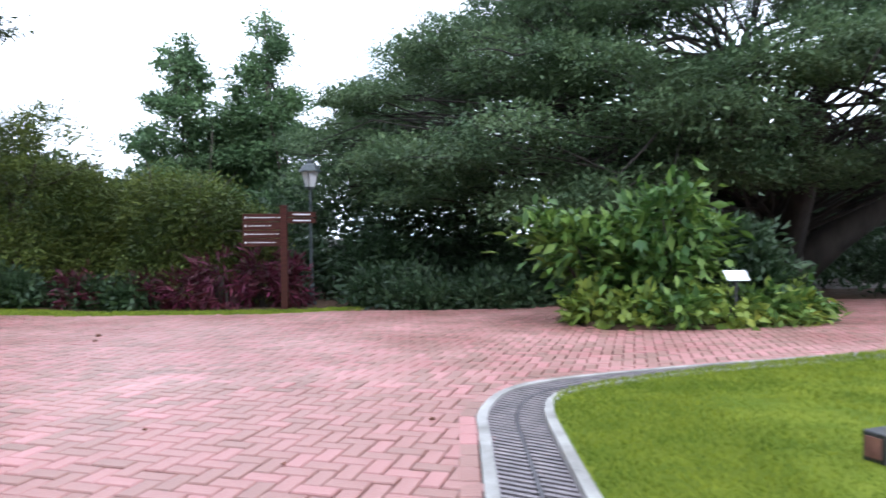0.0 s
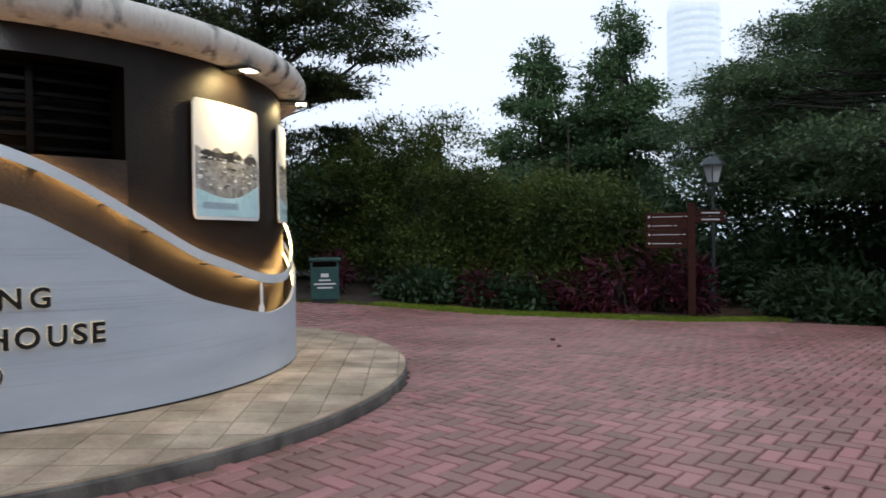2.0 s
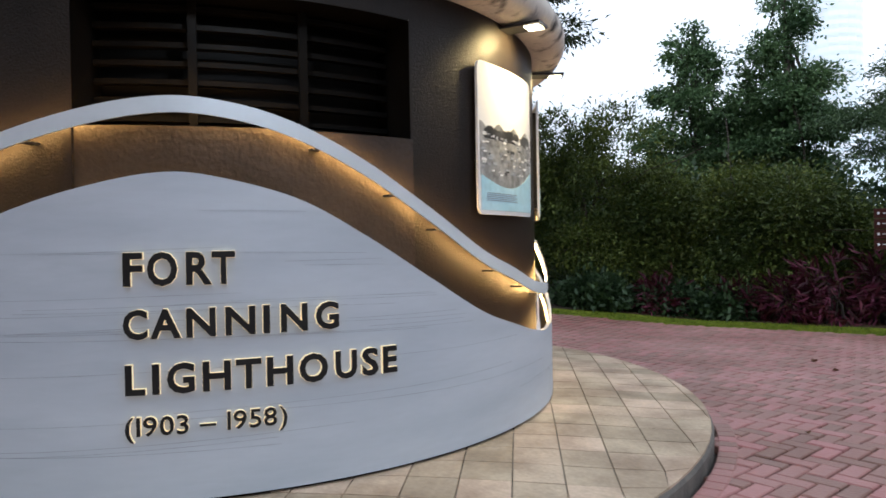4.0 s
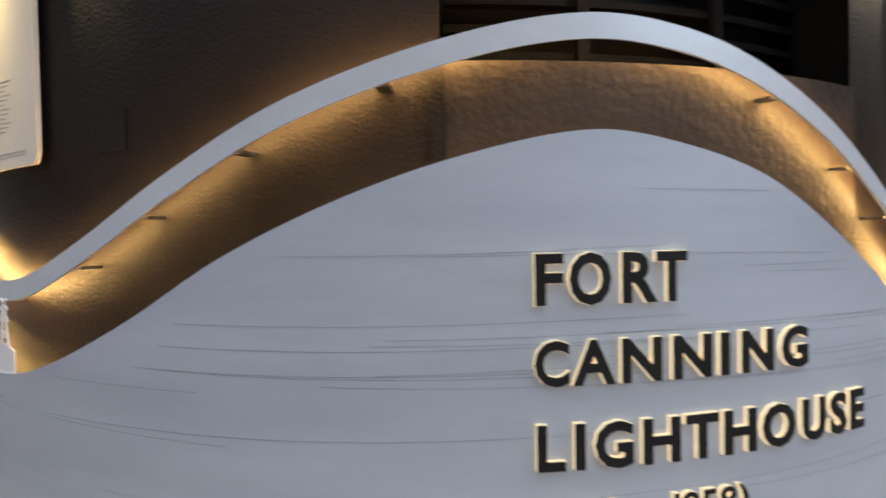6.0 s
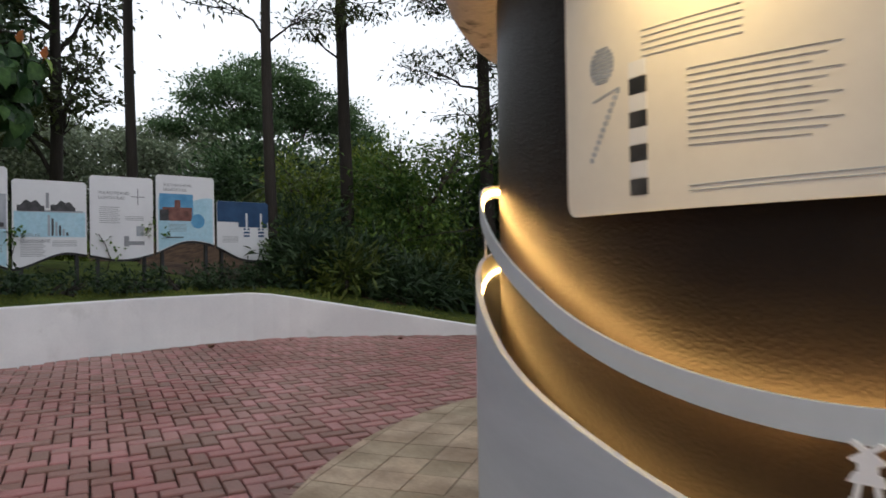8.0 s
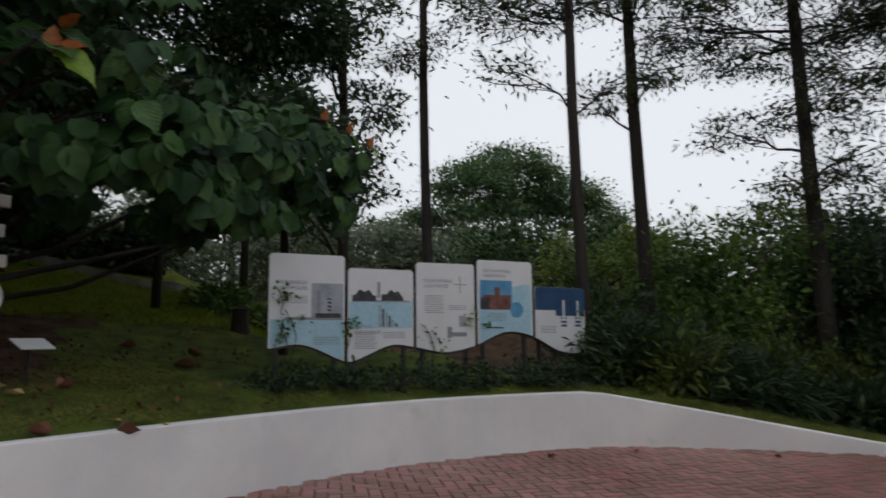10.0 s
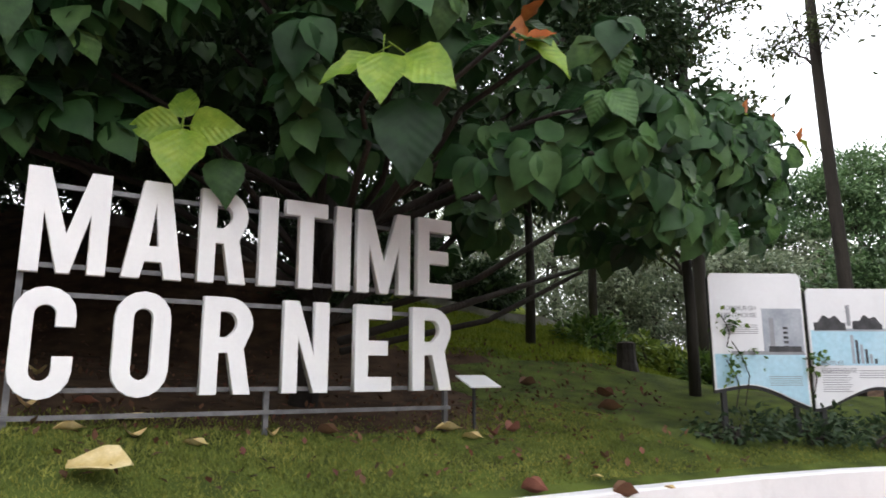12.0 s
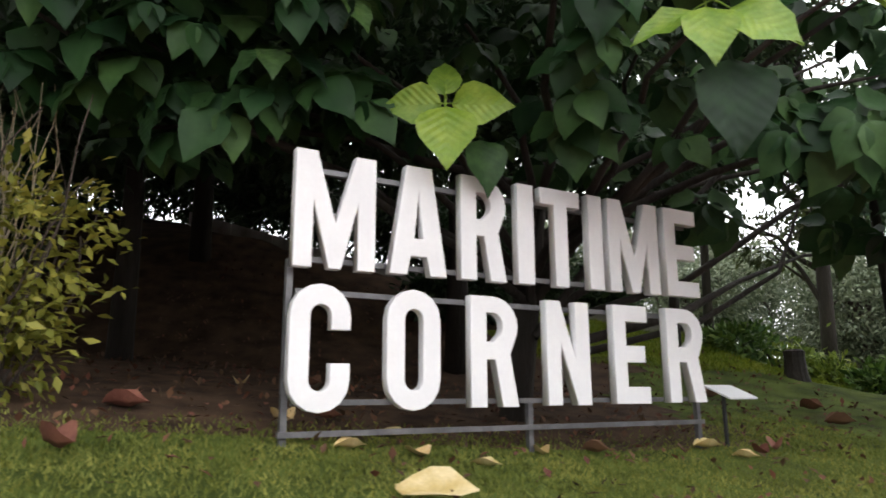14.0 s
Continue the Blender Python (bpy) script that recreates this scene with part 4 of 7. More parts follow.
def tree(name, label, category, base, trunk, blobs, mat, clumps=300, per=40, size=0.25, tight=0.5, flat=0.5, aspect=0.5, seed=1, bark=None, group="", twigs=0, under=0.4, up=0.5, shell=0.55, droop=0.3, forks=0.5, rise=None, limb_r=1.0, stems=()):
    """A tree: trunk is (list of points, radii) from its base; limbs run to each crown blob."""
    root = thing(name, label, category, pose(*base), group)
    pts, radii = trunk
    sets = [tube_data(pts, radii, 9)] + [tube_data(q, w, 8) for q, w in stems]
    rng = random.Random(seed)
    for c, r in blobs:
        k = rng.uniform(forks, 1) * (len(pts) - 1)
        if rise is not None:
            top = pts[-1][2]
            k = min(1.0, max(0.15, (c[2] - rise) / top)) * (len(pts) - 1)
        i = min(int(k), len(pts) - 2)
        p = Vector(pts[i]).lerp(Vector(pts[i + 1]), k - i)
        r0 = min(radii[i] * 0.6, 0.05 + 0.035 * max(r)) * limb_r
        lp, lr = limb(p, c, r0, r0 * 0.3, 0.12, rng.random())
        sets.append(tube_data(lp, lr, 6))
        for _ in range(twigs):
            q = Vector(c) + Vector([rng.gauss(0, 0.6) * x for x in r])
            a = rng.randrange(2, len(lp))
            tp, tr = limb(lp[a], q, r0 * 0.35, 0.012, 0.12, rng.random(), 4)
            sets.append(tube_data(tp, tr, 4, False))
    part("trunk", join(*sets), bark or BARK, root, smooth=True)
    P, out = clump_points(blobs, clumps, per, tight, flat, seed, shell, under)
    part("crown", leaf_mesh("crown", P, size, mat, aspect, seed, up=up, out=out, droop=droop), mat, root)
    return root


def shrub(name, label, category, base, blobs, mat, clumps, per, size, tight=0.25, flat=0.7, aspect=0.4, seed=1, group="", stems=6, up=0.4, droop=0.0, bark=None):
    root = thing(name, label, category, pose(*base), group)
    rng = random.Random(seed)
    sets = []
    for k in range(stems):
        c, r = blobs[k % len(blobs)]
        q = Vector(c) + Vector([rng.gauss(0, 0.45) * x for x in r])
        lp, lr = limb((rng.gauss(0, 0.15) + c[0] * 0.6, rng.gauss(0, 0.15) + c[1] * 0.6, -0.05), q, 0.035, 0.012, 0.1, rng.random())
        sets.append(tube_data(lp, lr, 5, False))
    part("branchwork", join(*sets), bark or BARK_DARK, root)
    P, out = clump_points(blobs, clumps, per, tight, flat, seed, 0.35, 0.8)
    P[:, 2] = np.maximum(P[:, 2], 0.03)
    part("foliage", leaf_mesh("foliage", P, size, mat, aspect, seed, up=up, out=out, droop=droop), mat, root)
    return root


def build_far_side():
    gz = ground_z
    # great spreading tree over the path
    blobs = []
    rng = random.Random(11)
    for x, y, z, rx, ry, rz in ((-8.5, -4.5, 4.2, 3.0, 2.8, 1.0), (-10.8, 1.0, 4.6, 3.0, 3.0, 1.1), (-6.0, -3.0, 6.3, 3.2, 3.0, 1.1), (-3.5, -5.0, 4.6, 3.0, 2.6, 1.0), (-8.0, 2.0, 7.2, 3.6, 3.4, 1.2), (-4.0, -2.0, 8.4, 3.6, 3.2, 1.2), (0.0, -5.5, 6.2, 3.6, 3.0, 1.1),
                              (0.5, -1.0, 9.8, 4.2, 3.8, 1.3), (4.0, -4.5, 7.6, 4.0, 3.6, 1.2), (5.5, 0.5, 10.4, 4.6, 4.2, 1.4), (7.5, -5.0, 5.0, 3.4, 3.0, 1.0), (3.0, -7.0, 4.4, 2.8, 2.4, 0.9), (9.0, -1.0, 8.0, 4.0, 4.0, 1.2), (-5.0, 3.0, 10.0, 4.0, 3.6, 1.3), (1.0, 4.0, 12.0, 5.0, 4.4, 1.5), (-1.5, -4.2, 3.4, 2.4, 2.2, 0.8), (-6.2, -5.2, 2.6, 2.0, 1.8, 0.8), (-12.6, 0.5, 3.4, 2.2, 2.2, 1.0), (-9.5, -1.5, 3.0, 2.4, 2.0, 1.0), (2.5, -2.0, 3.4, 2.6, 2.4, 0.9), (-4.5, -3.0, 3.4, 2.4, 2.0, 0.9), (-13.6, 1.0, 5.0, 1.2, 1.4, 0.6), (-12.2, 0.6, 6.2, 1.4, 1.6, 0.7), (-9.4, 0.0, 8.0, 1.9, 2.0, 0.8), (-6.4, 0.0, 9.6, 2.3, 2.4, 0.9),
                              (-15.3, 10.5, 6.7, 2.0, 2.2, 0.9), (-13.0, 10.5, 8.6, 2.2, 2.2, 0.9), (-10.8, 10.5, 10.0, 2.4, 2.4, 1.0), (-7.5, 10.0, 11.4, 3.0, 3.0, 1.0), (-13.0, 10.0, 5.6, 3.0, 3.0, 1.0), (-9.5, 10.0, 7.4, 3.4, 3.0, 1.0), (-6.0, 10.0, 9.2, 3.4, 3.0, 1.0), (-11.5, 9.0, 7.0, 2.6, 2.4, 0.9), (-9.0, 9.0, 9.0, 2.6, 2.4, 0.9), (-5.0, 9.0, 11.0, 3.0, 2.6, 0.9), (-11.0, 8.0, 4.2, 3.0, 2.4, 0.8), (10.0, -3.0, 6.6, 3.2, 3.0, 1.0), (8.0, 2.0, 8.6, 3.4, 3.2, 1.1), (12.5, -2.0, 5.2, 3.0, 3.0, 1.0), (11.0, 2.0, 7.0, 3.4, 3.2, 1.0), (5.5, -3.0, 9.6, 3.2, 3.0, 1.0), (12.0, 3.0, 3.6, 3.4, 3.0, 1.0), (7.0, 4.0, 5.4, 3.4, 3.0, 1.0), (-13.5, 10.5, 7.4, 2.0, 2.0, 0.8), (-11.0, 10.0, 8.8, 2.2, 2.2, 0.8), (-12.5, 9.0, 6.4, 2.2, 2.2, 0.8)):
        # each bough carries several flat pads of foliage, the upper ones set back
        for k in range(6):
            a = 2.4 * k + x
            u = 0.55 if k else 0.0
            blobs.append(((x + rx * u * math.cos(a), y + ry * u * math.sin(a), z + rz * rng.uniform(-0.35, 0.5)), (rx * rng.uniform(0.38, 0.56), ry * rng.uniform(0.38, 0.56), rz * 0.5)))
    tree("rain_tree", "huge spreading tree with layered dark green canopy over the path", "tree", (9.6, 22.5, -0.5), ([(1.5, 0, -0.3), (1.5, 0, 0.9), (1.4, 0.0, 2.2), (0.9, -0.1, 3.6), (0.3, -0.2, 5.4), (0.0, 0, 8.0)], [1.15, 0.85, 0.72, 0.55, 0.36, 0.2]), blobs, L_RAIN,
         clumps=8200, per=54, size=0.155, tight=0.34, flat=0.42, aspect=0.42, seed=11, bark=BARK_DARK, twigs=2, under=0.12, forks=0.3, up=0.6, limb_r=0.8, stems=(([(1.7, 0, 0.5), (2.9, -0.5, 1.7), (4.4, -1.0, 2.9), (6.6, -1.6, 3.9), (9.5, -2.4, 4.6)], [0.7, 0.55, 0.45, 0.33, 0.18]),
         ([(1.4, 0, 1.2), (-0.6, -0.6, 2.5), (-3.2, -1.2, 3.4), (-6.5, -1.8, 4.3), (-9.5, -2.2, 4.5)], [0.6, 0.42, 0.32, 0.22, 0.1]), ([(1.2, 0, 1.4), (0.2, 0.1, 4.0), (-1.8, 0.4, 7.0)], [0.6, 0.42, 0.18]), ([(1.7, 0, 1.2), (2.4, 0.4, 4.2), (3.6, 0.9, 8.2)], [0.6, 0.42, 0.18]), ([(1.4, -0.3, 1.0), (1.2, -2.0, 3.2), (0.4, -4.5, 5.0)], [0.5, 0.34, 0.15]),
         ([(1.0, 0.3, 2.4), (-3.0, 4.0, 4.4), (-8.0, 8.0, 6.2), (-12.5, 10.0, 7.2)], [0.45, 0.34, 0.22, 0.08])))
    # tall dark trees behind
    for i, (x, y, h, s) in enumerate(((-13.3, 36, 12.9, 1.15), (-9.4, 37, 14.4, 0.88), (-11.2, 38, 10.2, 1.2))):
        bl = []
        for z in np.arange(3.2, h - 0.2, 0.8):
            e = s * (0.35 + 2.6 * (1 - z / h) ** 0.75)
            bl.append(((rng.uniform(-0.75, 0.75) * e, rng.uniform(-0.6, 0.6) * e, z), (e * rng.uniform(0.55, 0.95), e * 0.8, rng.uniform(0.5, 0.9))))
        tree("tall_tree", "tall dark green broadleaf tree behind the hedge", "tree", (x, y, -0.8), ([(0, 0, 0), (0.1, 0, h * 0.4), (0, 0.1, h)], [0.28, 0.2, 0.04]), bl, L_FAR, clumps=640, per=60, size=0.22, tight=0.36, flat=0.5, seed=20 + i, group="tall trees", twigs=2)
    # hedge trees along the lawn strip
    for i, (x, y, r, h) in enumerate(((-15.0, 20.0, 1.7, 4.4), (-12.5, 20.0, 2.2, 5.6), (-10.6, 20.3, 1.1, 4.0), (-7.7, 20.0, 1.6, 3.9), (-6.2, 20.5, 1.0, 2.9), (-17.2, 19.2, 1.8, 3.6))):
        bl = [((0, 0, h * 0.45), (r, r * 0.8, h * 0.38)), ((r * 0.4, -0.3, h * 0.68), (r * 0.7, r * 0.6, h * 0.27)), ((-r * 0.4, 0.1, h * 0.72), (r * 0.65, r * 0.6, h * 0.27)), ((0.0, -0.5, h * 0.22), (r * 0.9, r * 0.7, h * 0.2))]
        tree("hedge_tree", "dense rounded green shrub-like tree behind the lawn strip", "tree", (x, y, gz(x, y)), ([(0, 0, -0.1), (0.1, 0, h * 0.25), (0, 0, h * 0.5)], [0.13, 0.1, 0.05]), bl, L_HEDGE, clumps=560, per=60, size=0.125, tight=0.24, flat=0.7, aspect=0.38, seed=30 + i, group="hedge trees", twigs=7, under=0.55)
    # crimson cordyline clumps
    for i, (x, y, r, h) in enumerate(((-7.0, 18.3, 0.55, 0.95), (-6.0, 18.4, 0.7, 1.35), (-5.1, 18.9, 0.55, 1.5), (-7.9, 18.6, 0.45, 0.8), (-4.4, 19.0, 0.5, 1.3), (-9.8, 18.2, 0.4, 0.7), (-13.6, 16.6, 0.45, 0.9))):
        shrub("crimson_shrub", "crimson long-leaved shrub at the edge of the lawn", "shrub", (x, y, gz(x, y)), [((0, 0, h * 0.6), (r, r, h * 0.42)), ((0.2, -0.2, h * 0.35), (r * 0.9, r * 0.8, h * 0.3))], L_RED, 34, 15, 0.33, 0.13, 0.8, 0.17, 40 + i, "crimson shrubs", up=0.3)
    # low dark undergrowth
    for i, (x, y, r, h) in enumerate(((-1.6, 18.8, 1.1, 0.9), (1.0, 19.0, 1.2, 0.8), (3.4, 19.4, 1.3, 1.3), (6.2, 20.2, 1.8, 1.7), (-2.2, 21.6, 1.3, 2.2), (1.0, 22.5, 1.5, 2.0), (4.4, 22.5, 1.6, 2.2), (14.5, 21.0, 2.0, 1.8), (16.5, 19.5, 1.8, 2.2), (-0.6, 17.4, 0.8, 0.45), (1.2, 17.5, 0.9, 0.45), (-9.8, 18.6, 0.9, 0.5), (-8.4, 18.4, 0.7, 0.45), (-11.4, 17.6, 0.8, 0.5))):
        shrub("undergrowth_shrub", "low dark green undergrowth shrub beneath the trees", "shrub", (x, y, gz(x, y)), [((0, 0, h * 0.45), (r, r * 0.8, h * 0.5)), ((0.4 * r, 0, h * 0.6), (r * 0.5, r * 0.5, h * 0.4))], L_DARK, 150, 28, 0.2, 0.22, 0.7, 0.4, 60 + i, "undergrowth")
    # dark wood behind everything
    P = []
    g = np.random.default_rng(5)
    bl = []
    for k in range(46):
        x = -34 + k * 1.35
        y = 27 + 5 * math.sin(k * 1.7) + 0.012 * (x + 5) ** 2
        hh = 2.6 + 1.2 * math.sin(k * 2.3) + 1.2 * ss(-9, -3, x)
        bl.append(((x, y, hh * 0.5 - 1.0), (2.0, 1.5, hh * 0.55 + 0.6)))
    P, out = clump_points(bl, 3400, 40, 0.5, 0.7, 6, 0.3, 0.9)
    tagged(new("far_woods", leaf_mesh("far_woods", P, 0.28, L_DARK, 0.5, 7, out=out)), "dark belt of woodland beyond the lawn", "woods", kind="stuff")
    # feathery tree beside the lighthouse
    bl = []
    for k in range(15):
        z = 2.8 + k * 0.72
        a = k * 2.4
        rad = 2.6 - 0.06 * k
        bl.append(((rad * math.cos(a), rad * math.sin(a), z), (2.3, 1.9, 0.35)))
    for q in (((4.4, -0.8, 8.6), (1.7, 1.3, 0.35)), ((4.9, -0.6, 7.4), (1.5, 1.1, 0.3)), ((3.6, -1.2, 9.8), (2.0, 1.4, 0.35)), ((3.8, -1.0, 6.2), (1.3, 1.1, 0.25))):
        bl.append(q)
    tree("feathery_tree", "tall tree with flat feathery tiers of foliage", "tree", (-18.6, 19.6, 0.1), ([(0, 0, -0.2), (0.05, 0, 3), (0, 0.1, 8), (0, 0, 13.5)], [0.2, 0.17, 0.12, 0.03]), bl, L_CONIF, clumps=1200, per=90, size=0.17, tight=0.38, flat=0.14, aspect=0.32, seed=81, twigs=3, rise=0.3, under=0.8)
    # bushy island bed
    root = thing("planting_bed", "soil bed of the planted island in the paving", "planting bed", kind="structure")
    n = len(BED) - 1
    cx, cy = 4.6, 13.1
    vs = [(x, y, gz(x, y) - 0.05) for x, y in BED[:n]] + [(cx + (x - cx) * 0.93, cy + (y - cy) * 0.93, gz(x, y) + 0.06) for x, y in BED[:n]] + [(cx, cy, gz(cx, cy) + 0.12)]
    fs = [(i, (i + 1) % n, n + (i + 1) % n, n + i) for i in range(n)] + [(n + i, n + (i + 1) % n, 2 * n) for i in range(n)]
    part("soil", (vs, fs), SOIL, root)
    shrub("broadleaf_shrub", "dense bright green broadleaf shrub on the planted island", "shrub", (3.9, 12.9, -0.2), [((0, 0, 0.8), (1.3, 0.9, 0.8)), ((0.25, -0.1, 1.75), (0.75, 0.6, 0.6)), ((-0.5, -0.1, 1.45), (0.7, 0.6, 0.5)), ((-1.3, 0, 1.35), (0.7, 0.5, 0.4)), ((0.9, 0.0, 1.4), (0.6, 0.5, 0.5)), ((-1.9, 0.1, 1.75), (0.45, 0.3, 0.15)), ((0.6, -0.2, 2.35), (0.3, 0.3, 0.25))], L_SHRUB, 300, 11, 0.30, 0.2, 0.8, 0.42, 91, stems=14, up=0.55, droop=0.45)
    shrub("broadleaf_shrub", "lower dark green shrub beside the sign plate", "shrub", (5.75, 12.9, -0.2), [((0, 0, 0.7), (0.8, 0.8, 0.7)), ((-0.1, 0.2, 1.35), (0.45, 0.45, 0.45))], L_DARK, 230, 16, 0.2, 0.18, 0.8, 0.4, 92, stems=8, up=0.4, droop=0.2)
    for i, (x, y, r) in enumerate(((3.2, 11.75, 0.5), (4.0, 11.6, 0.55), (4.8, 11.7, 0.5), (5.6, 11.95, 0.5), (6.1, 12.1, 0.5), (6.5, 12.5, 0.4), (2.7, 12.5, 0.4))):
        shrub("border_plant", "low yellow-green broadleaf border plant in the bed", "plant", (x, y, gz(x, y)), [((0, 0, 0.25), (r, r * 0.8, 0.3))], L_SHRUB if i % 2 else L_YELLOW, 46, 10, 0.22, 0.13, 0.8, 0.5, 400 + i, "border plants", up=0.5, droop=0.3)
    plate = thing("sign_plate", "small tilted white information plate on a post", "sign", pose(4.95, 11.6, gz(4.95, 11.6)))
    part("post", boxes((-0.02, 0.02, -0.02, 0.02, 0, 0.85), bevel=0.004), BLACK_STEEL, plate)
    part("plate", boxes((-0.19, 0.19, -0.13, 0.13, 0, 0.015, pose(0, -0.02, 0.87, 38)), bevel=0.004), PANEL, plate)


def street_lamp(base, h=4.0):
    root = thing("street_lamp", "slender grey-green lamp post with a glass lantern, unlit", "street lamp", pose(*base))
    part("base", lathe([(0.0, 0), (0.13, 0), (0.13, 0.08), (0.09, 0.14), (0.085, 0.5), (0.1, 0.54), (0.06, 0.6), (0.0, 0.6)], 12), LAMP_METAL, root)
    part("pole", lathe([(0.0, 0.55), (0.055, 0.55), (0.042, h - 0.85), (0.06, h - 0.82), (0.03, h - 0.75), (0.0, h - 0.74)], 10), LAMP_METAL, root)
    z0 = h - 0.80
    lantern = part("lantern", lathe([(0.0, z0), (0.14, z0), (0.15, z0 + 0.035), (0.0, z0 + 0.035)], 4), LAMP_METAL, root)
    part("glass", lathe([(0.13, z0 + 0.035), (0.24, z0 + 0.46)], 4), LAMP_GLASS, lantern, "frosted lantern glass")
    for k in range(4):
        a = math.pi / 2 * k
        part("glazing_bar", tube_data([(0.135 * math.cos(a), 0.135 * math.sin(a), z0 + 0.02), (0.245 * math.cos(a), 0.245 * math.sin(a), z0 + 0.47)], 0.016, 5), LAMP_METAL, lantern)
    part("lantern_roof", lathe([(0.32, z0 + 0.45), (0.32, z0 + 0.49), (0.19, z0 + 0.65), (0.09, z0 + 0.70), (0.09, z0 + 0.77), (0.03, z0 + 0.81), (0.0, z0 + 0.90)], 8), LAMP_METAL, lantern)


def signpost(base):
    root = thing("signpost", "red-brown wooden direction signpost with white lettering bars", "signpost", pose(*base, 0, 0, 4))
    part("post", boxes((-0.085, 0.085, -0.085, 0.085, 0, 2.62), bevel=0.012), WOOD_SIGN, root)
    part("post_cap", boxes((-0.1, 0.1, -0.1, 0.1, 2.62, 2.68), bevel=0.012), WOOD_SIGN, root)
    for k in range(4):
        z = 1.62 + k * 0.215
        b = part("finger_board", boxes((-1.05, -0.08, -0.03, 0.03, z, z + 0.2), bevel=0.006), WOOD_SIGN, root)
        for u0, u1 in (((-0.9, -0.35), (-0.9, -0.25), (-0.9, -0.45), (-0.9, -0.2))[k],):
            part("lettering_bar", boxes((u0, u1, -0.036, -0.031, z + 0.095, z + 0.110)), PANEL, b)
            part("lettering_bar", boxes((u1 + 0.04, u1 + 0.12, -0.036, -0.031, z + 0.095, z + 0.110)), PANEL, b)
            part("arrow_mark", boxes((-0.99, -0.95, -0.036, -0.031, z + 0.08, z + 0.13)), PANEL, b)
    for k in range(2):
        z = 2.22 + k * 0.16
        b = part("finger_board", boxes((0.08, 0.92, -0.03, 0.03, z, z + 0.14, pose(0, 0, 0, 0, 0, 35)), bevel=0.006), WOOD_SIGN, root)
        part("lettering_bar", boxes((0.25, 0.75, -0.036, -0.031, z + 0.055, z + 0.085, pose(0, 0, 0, 0, 0, 35))), PANEL, b)


def litter_bin(base, turn):
    root = thing("litter_bin", "dark green litter bin with a flat lid and white lettering", "litter bin", pose(*base, 0, 0, turn))
    part("body", boxes((-0.34, 0.34, -0.3, 0.3, 0.08, 0.86), bevel=0.02), BIN_GREEN, root)
    part("plinth", boxes((-0.3, 0.3, -0.26, 0.26, 0, 0.08)), BLACK_STEEL, root)
    # black plate stands for the shaded slot under the lid
    part("slot_shade_plate", boxes((-0.28, 0.28, -0.305, -0.295, 0.87, 0.98)), DARK, root)
    for x in (-0.31, 0.31):
        part("lid_post", boxes((x - 0.03, x + 0.03, -0.28, 0.28, 0.86, 1.0)), BIN_GREEN, root)
    part("lid", boxes((-0.38, 0.38, -0.34, 0.34, 1.0, 1.08), bevel=0.02), BIN_GREEN, root)
    for k, w in enumerate((0.09, 0.14, 0.26, 0.18)):
        z = 0.62 - 0.09 * k
        part("marking", boxes((-w, w, -0.306, -0.3, z, z + (0.09 if k == 0 else 0.035))), PANEL, root, "white marking")


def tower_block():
    root = thing("office_tower", "pale blue glass office tower, distance haze put into its glow", "building", pose(-25.5, 259, -5))
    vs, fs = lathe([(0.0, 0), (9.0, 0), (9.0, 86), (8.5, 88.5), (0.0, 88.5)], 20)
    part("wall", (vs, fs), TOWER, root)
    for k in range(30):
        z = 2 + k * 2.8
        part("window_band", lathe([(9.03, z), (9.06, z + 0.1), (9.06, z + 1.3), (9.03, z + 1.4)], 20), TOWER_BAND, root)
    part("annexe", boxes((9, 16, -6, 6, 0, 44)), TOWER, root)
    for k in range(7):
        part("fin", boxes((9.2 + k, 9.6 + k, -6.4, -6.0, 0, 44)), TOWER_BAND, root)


build_far_side()
street_lamp((-3.75, 19.5, -0.50), 4.12)
street_lamp((-14.87, 8.74, ground_z(-14.87, 8.74) - 0.02), 3.6)
signpost((-4.12, 17.8, -0.42))
litter_bin((-12.25, 14.35, ground_z(-12.25, 14.35) + 0.0), 35)
tower_block()


# ---------------------------------------------------------------- the big letters
SIGN0, SIGN1 = Vector((-17.91, -4.43)), Vector((-19.74, -1.45))


def arc(cx, cy, rx, ry, a0, a1, n=8):
    return [(cx + rx * math.cos(radians(a0 + (a1 - a0) * k / n)), cy + ry * math.sin(radians(a0 + (a1 - a0) * k / n))) for k in range(n + 1)]


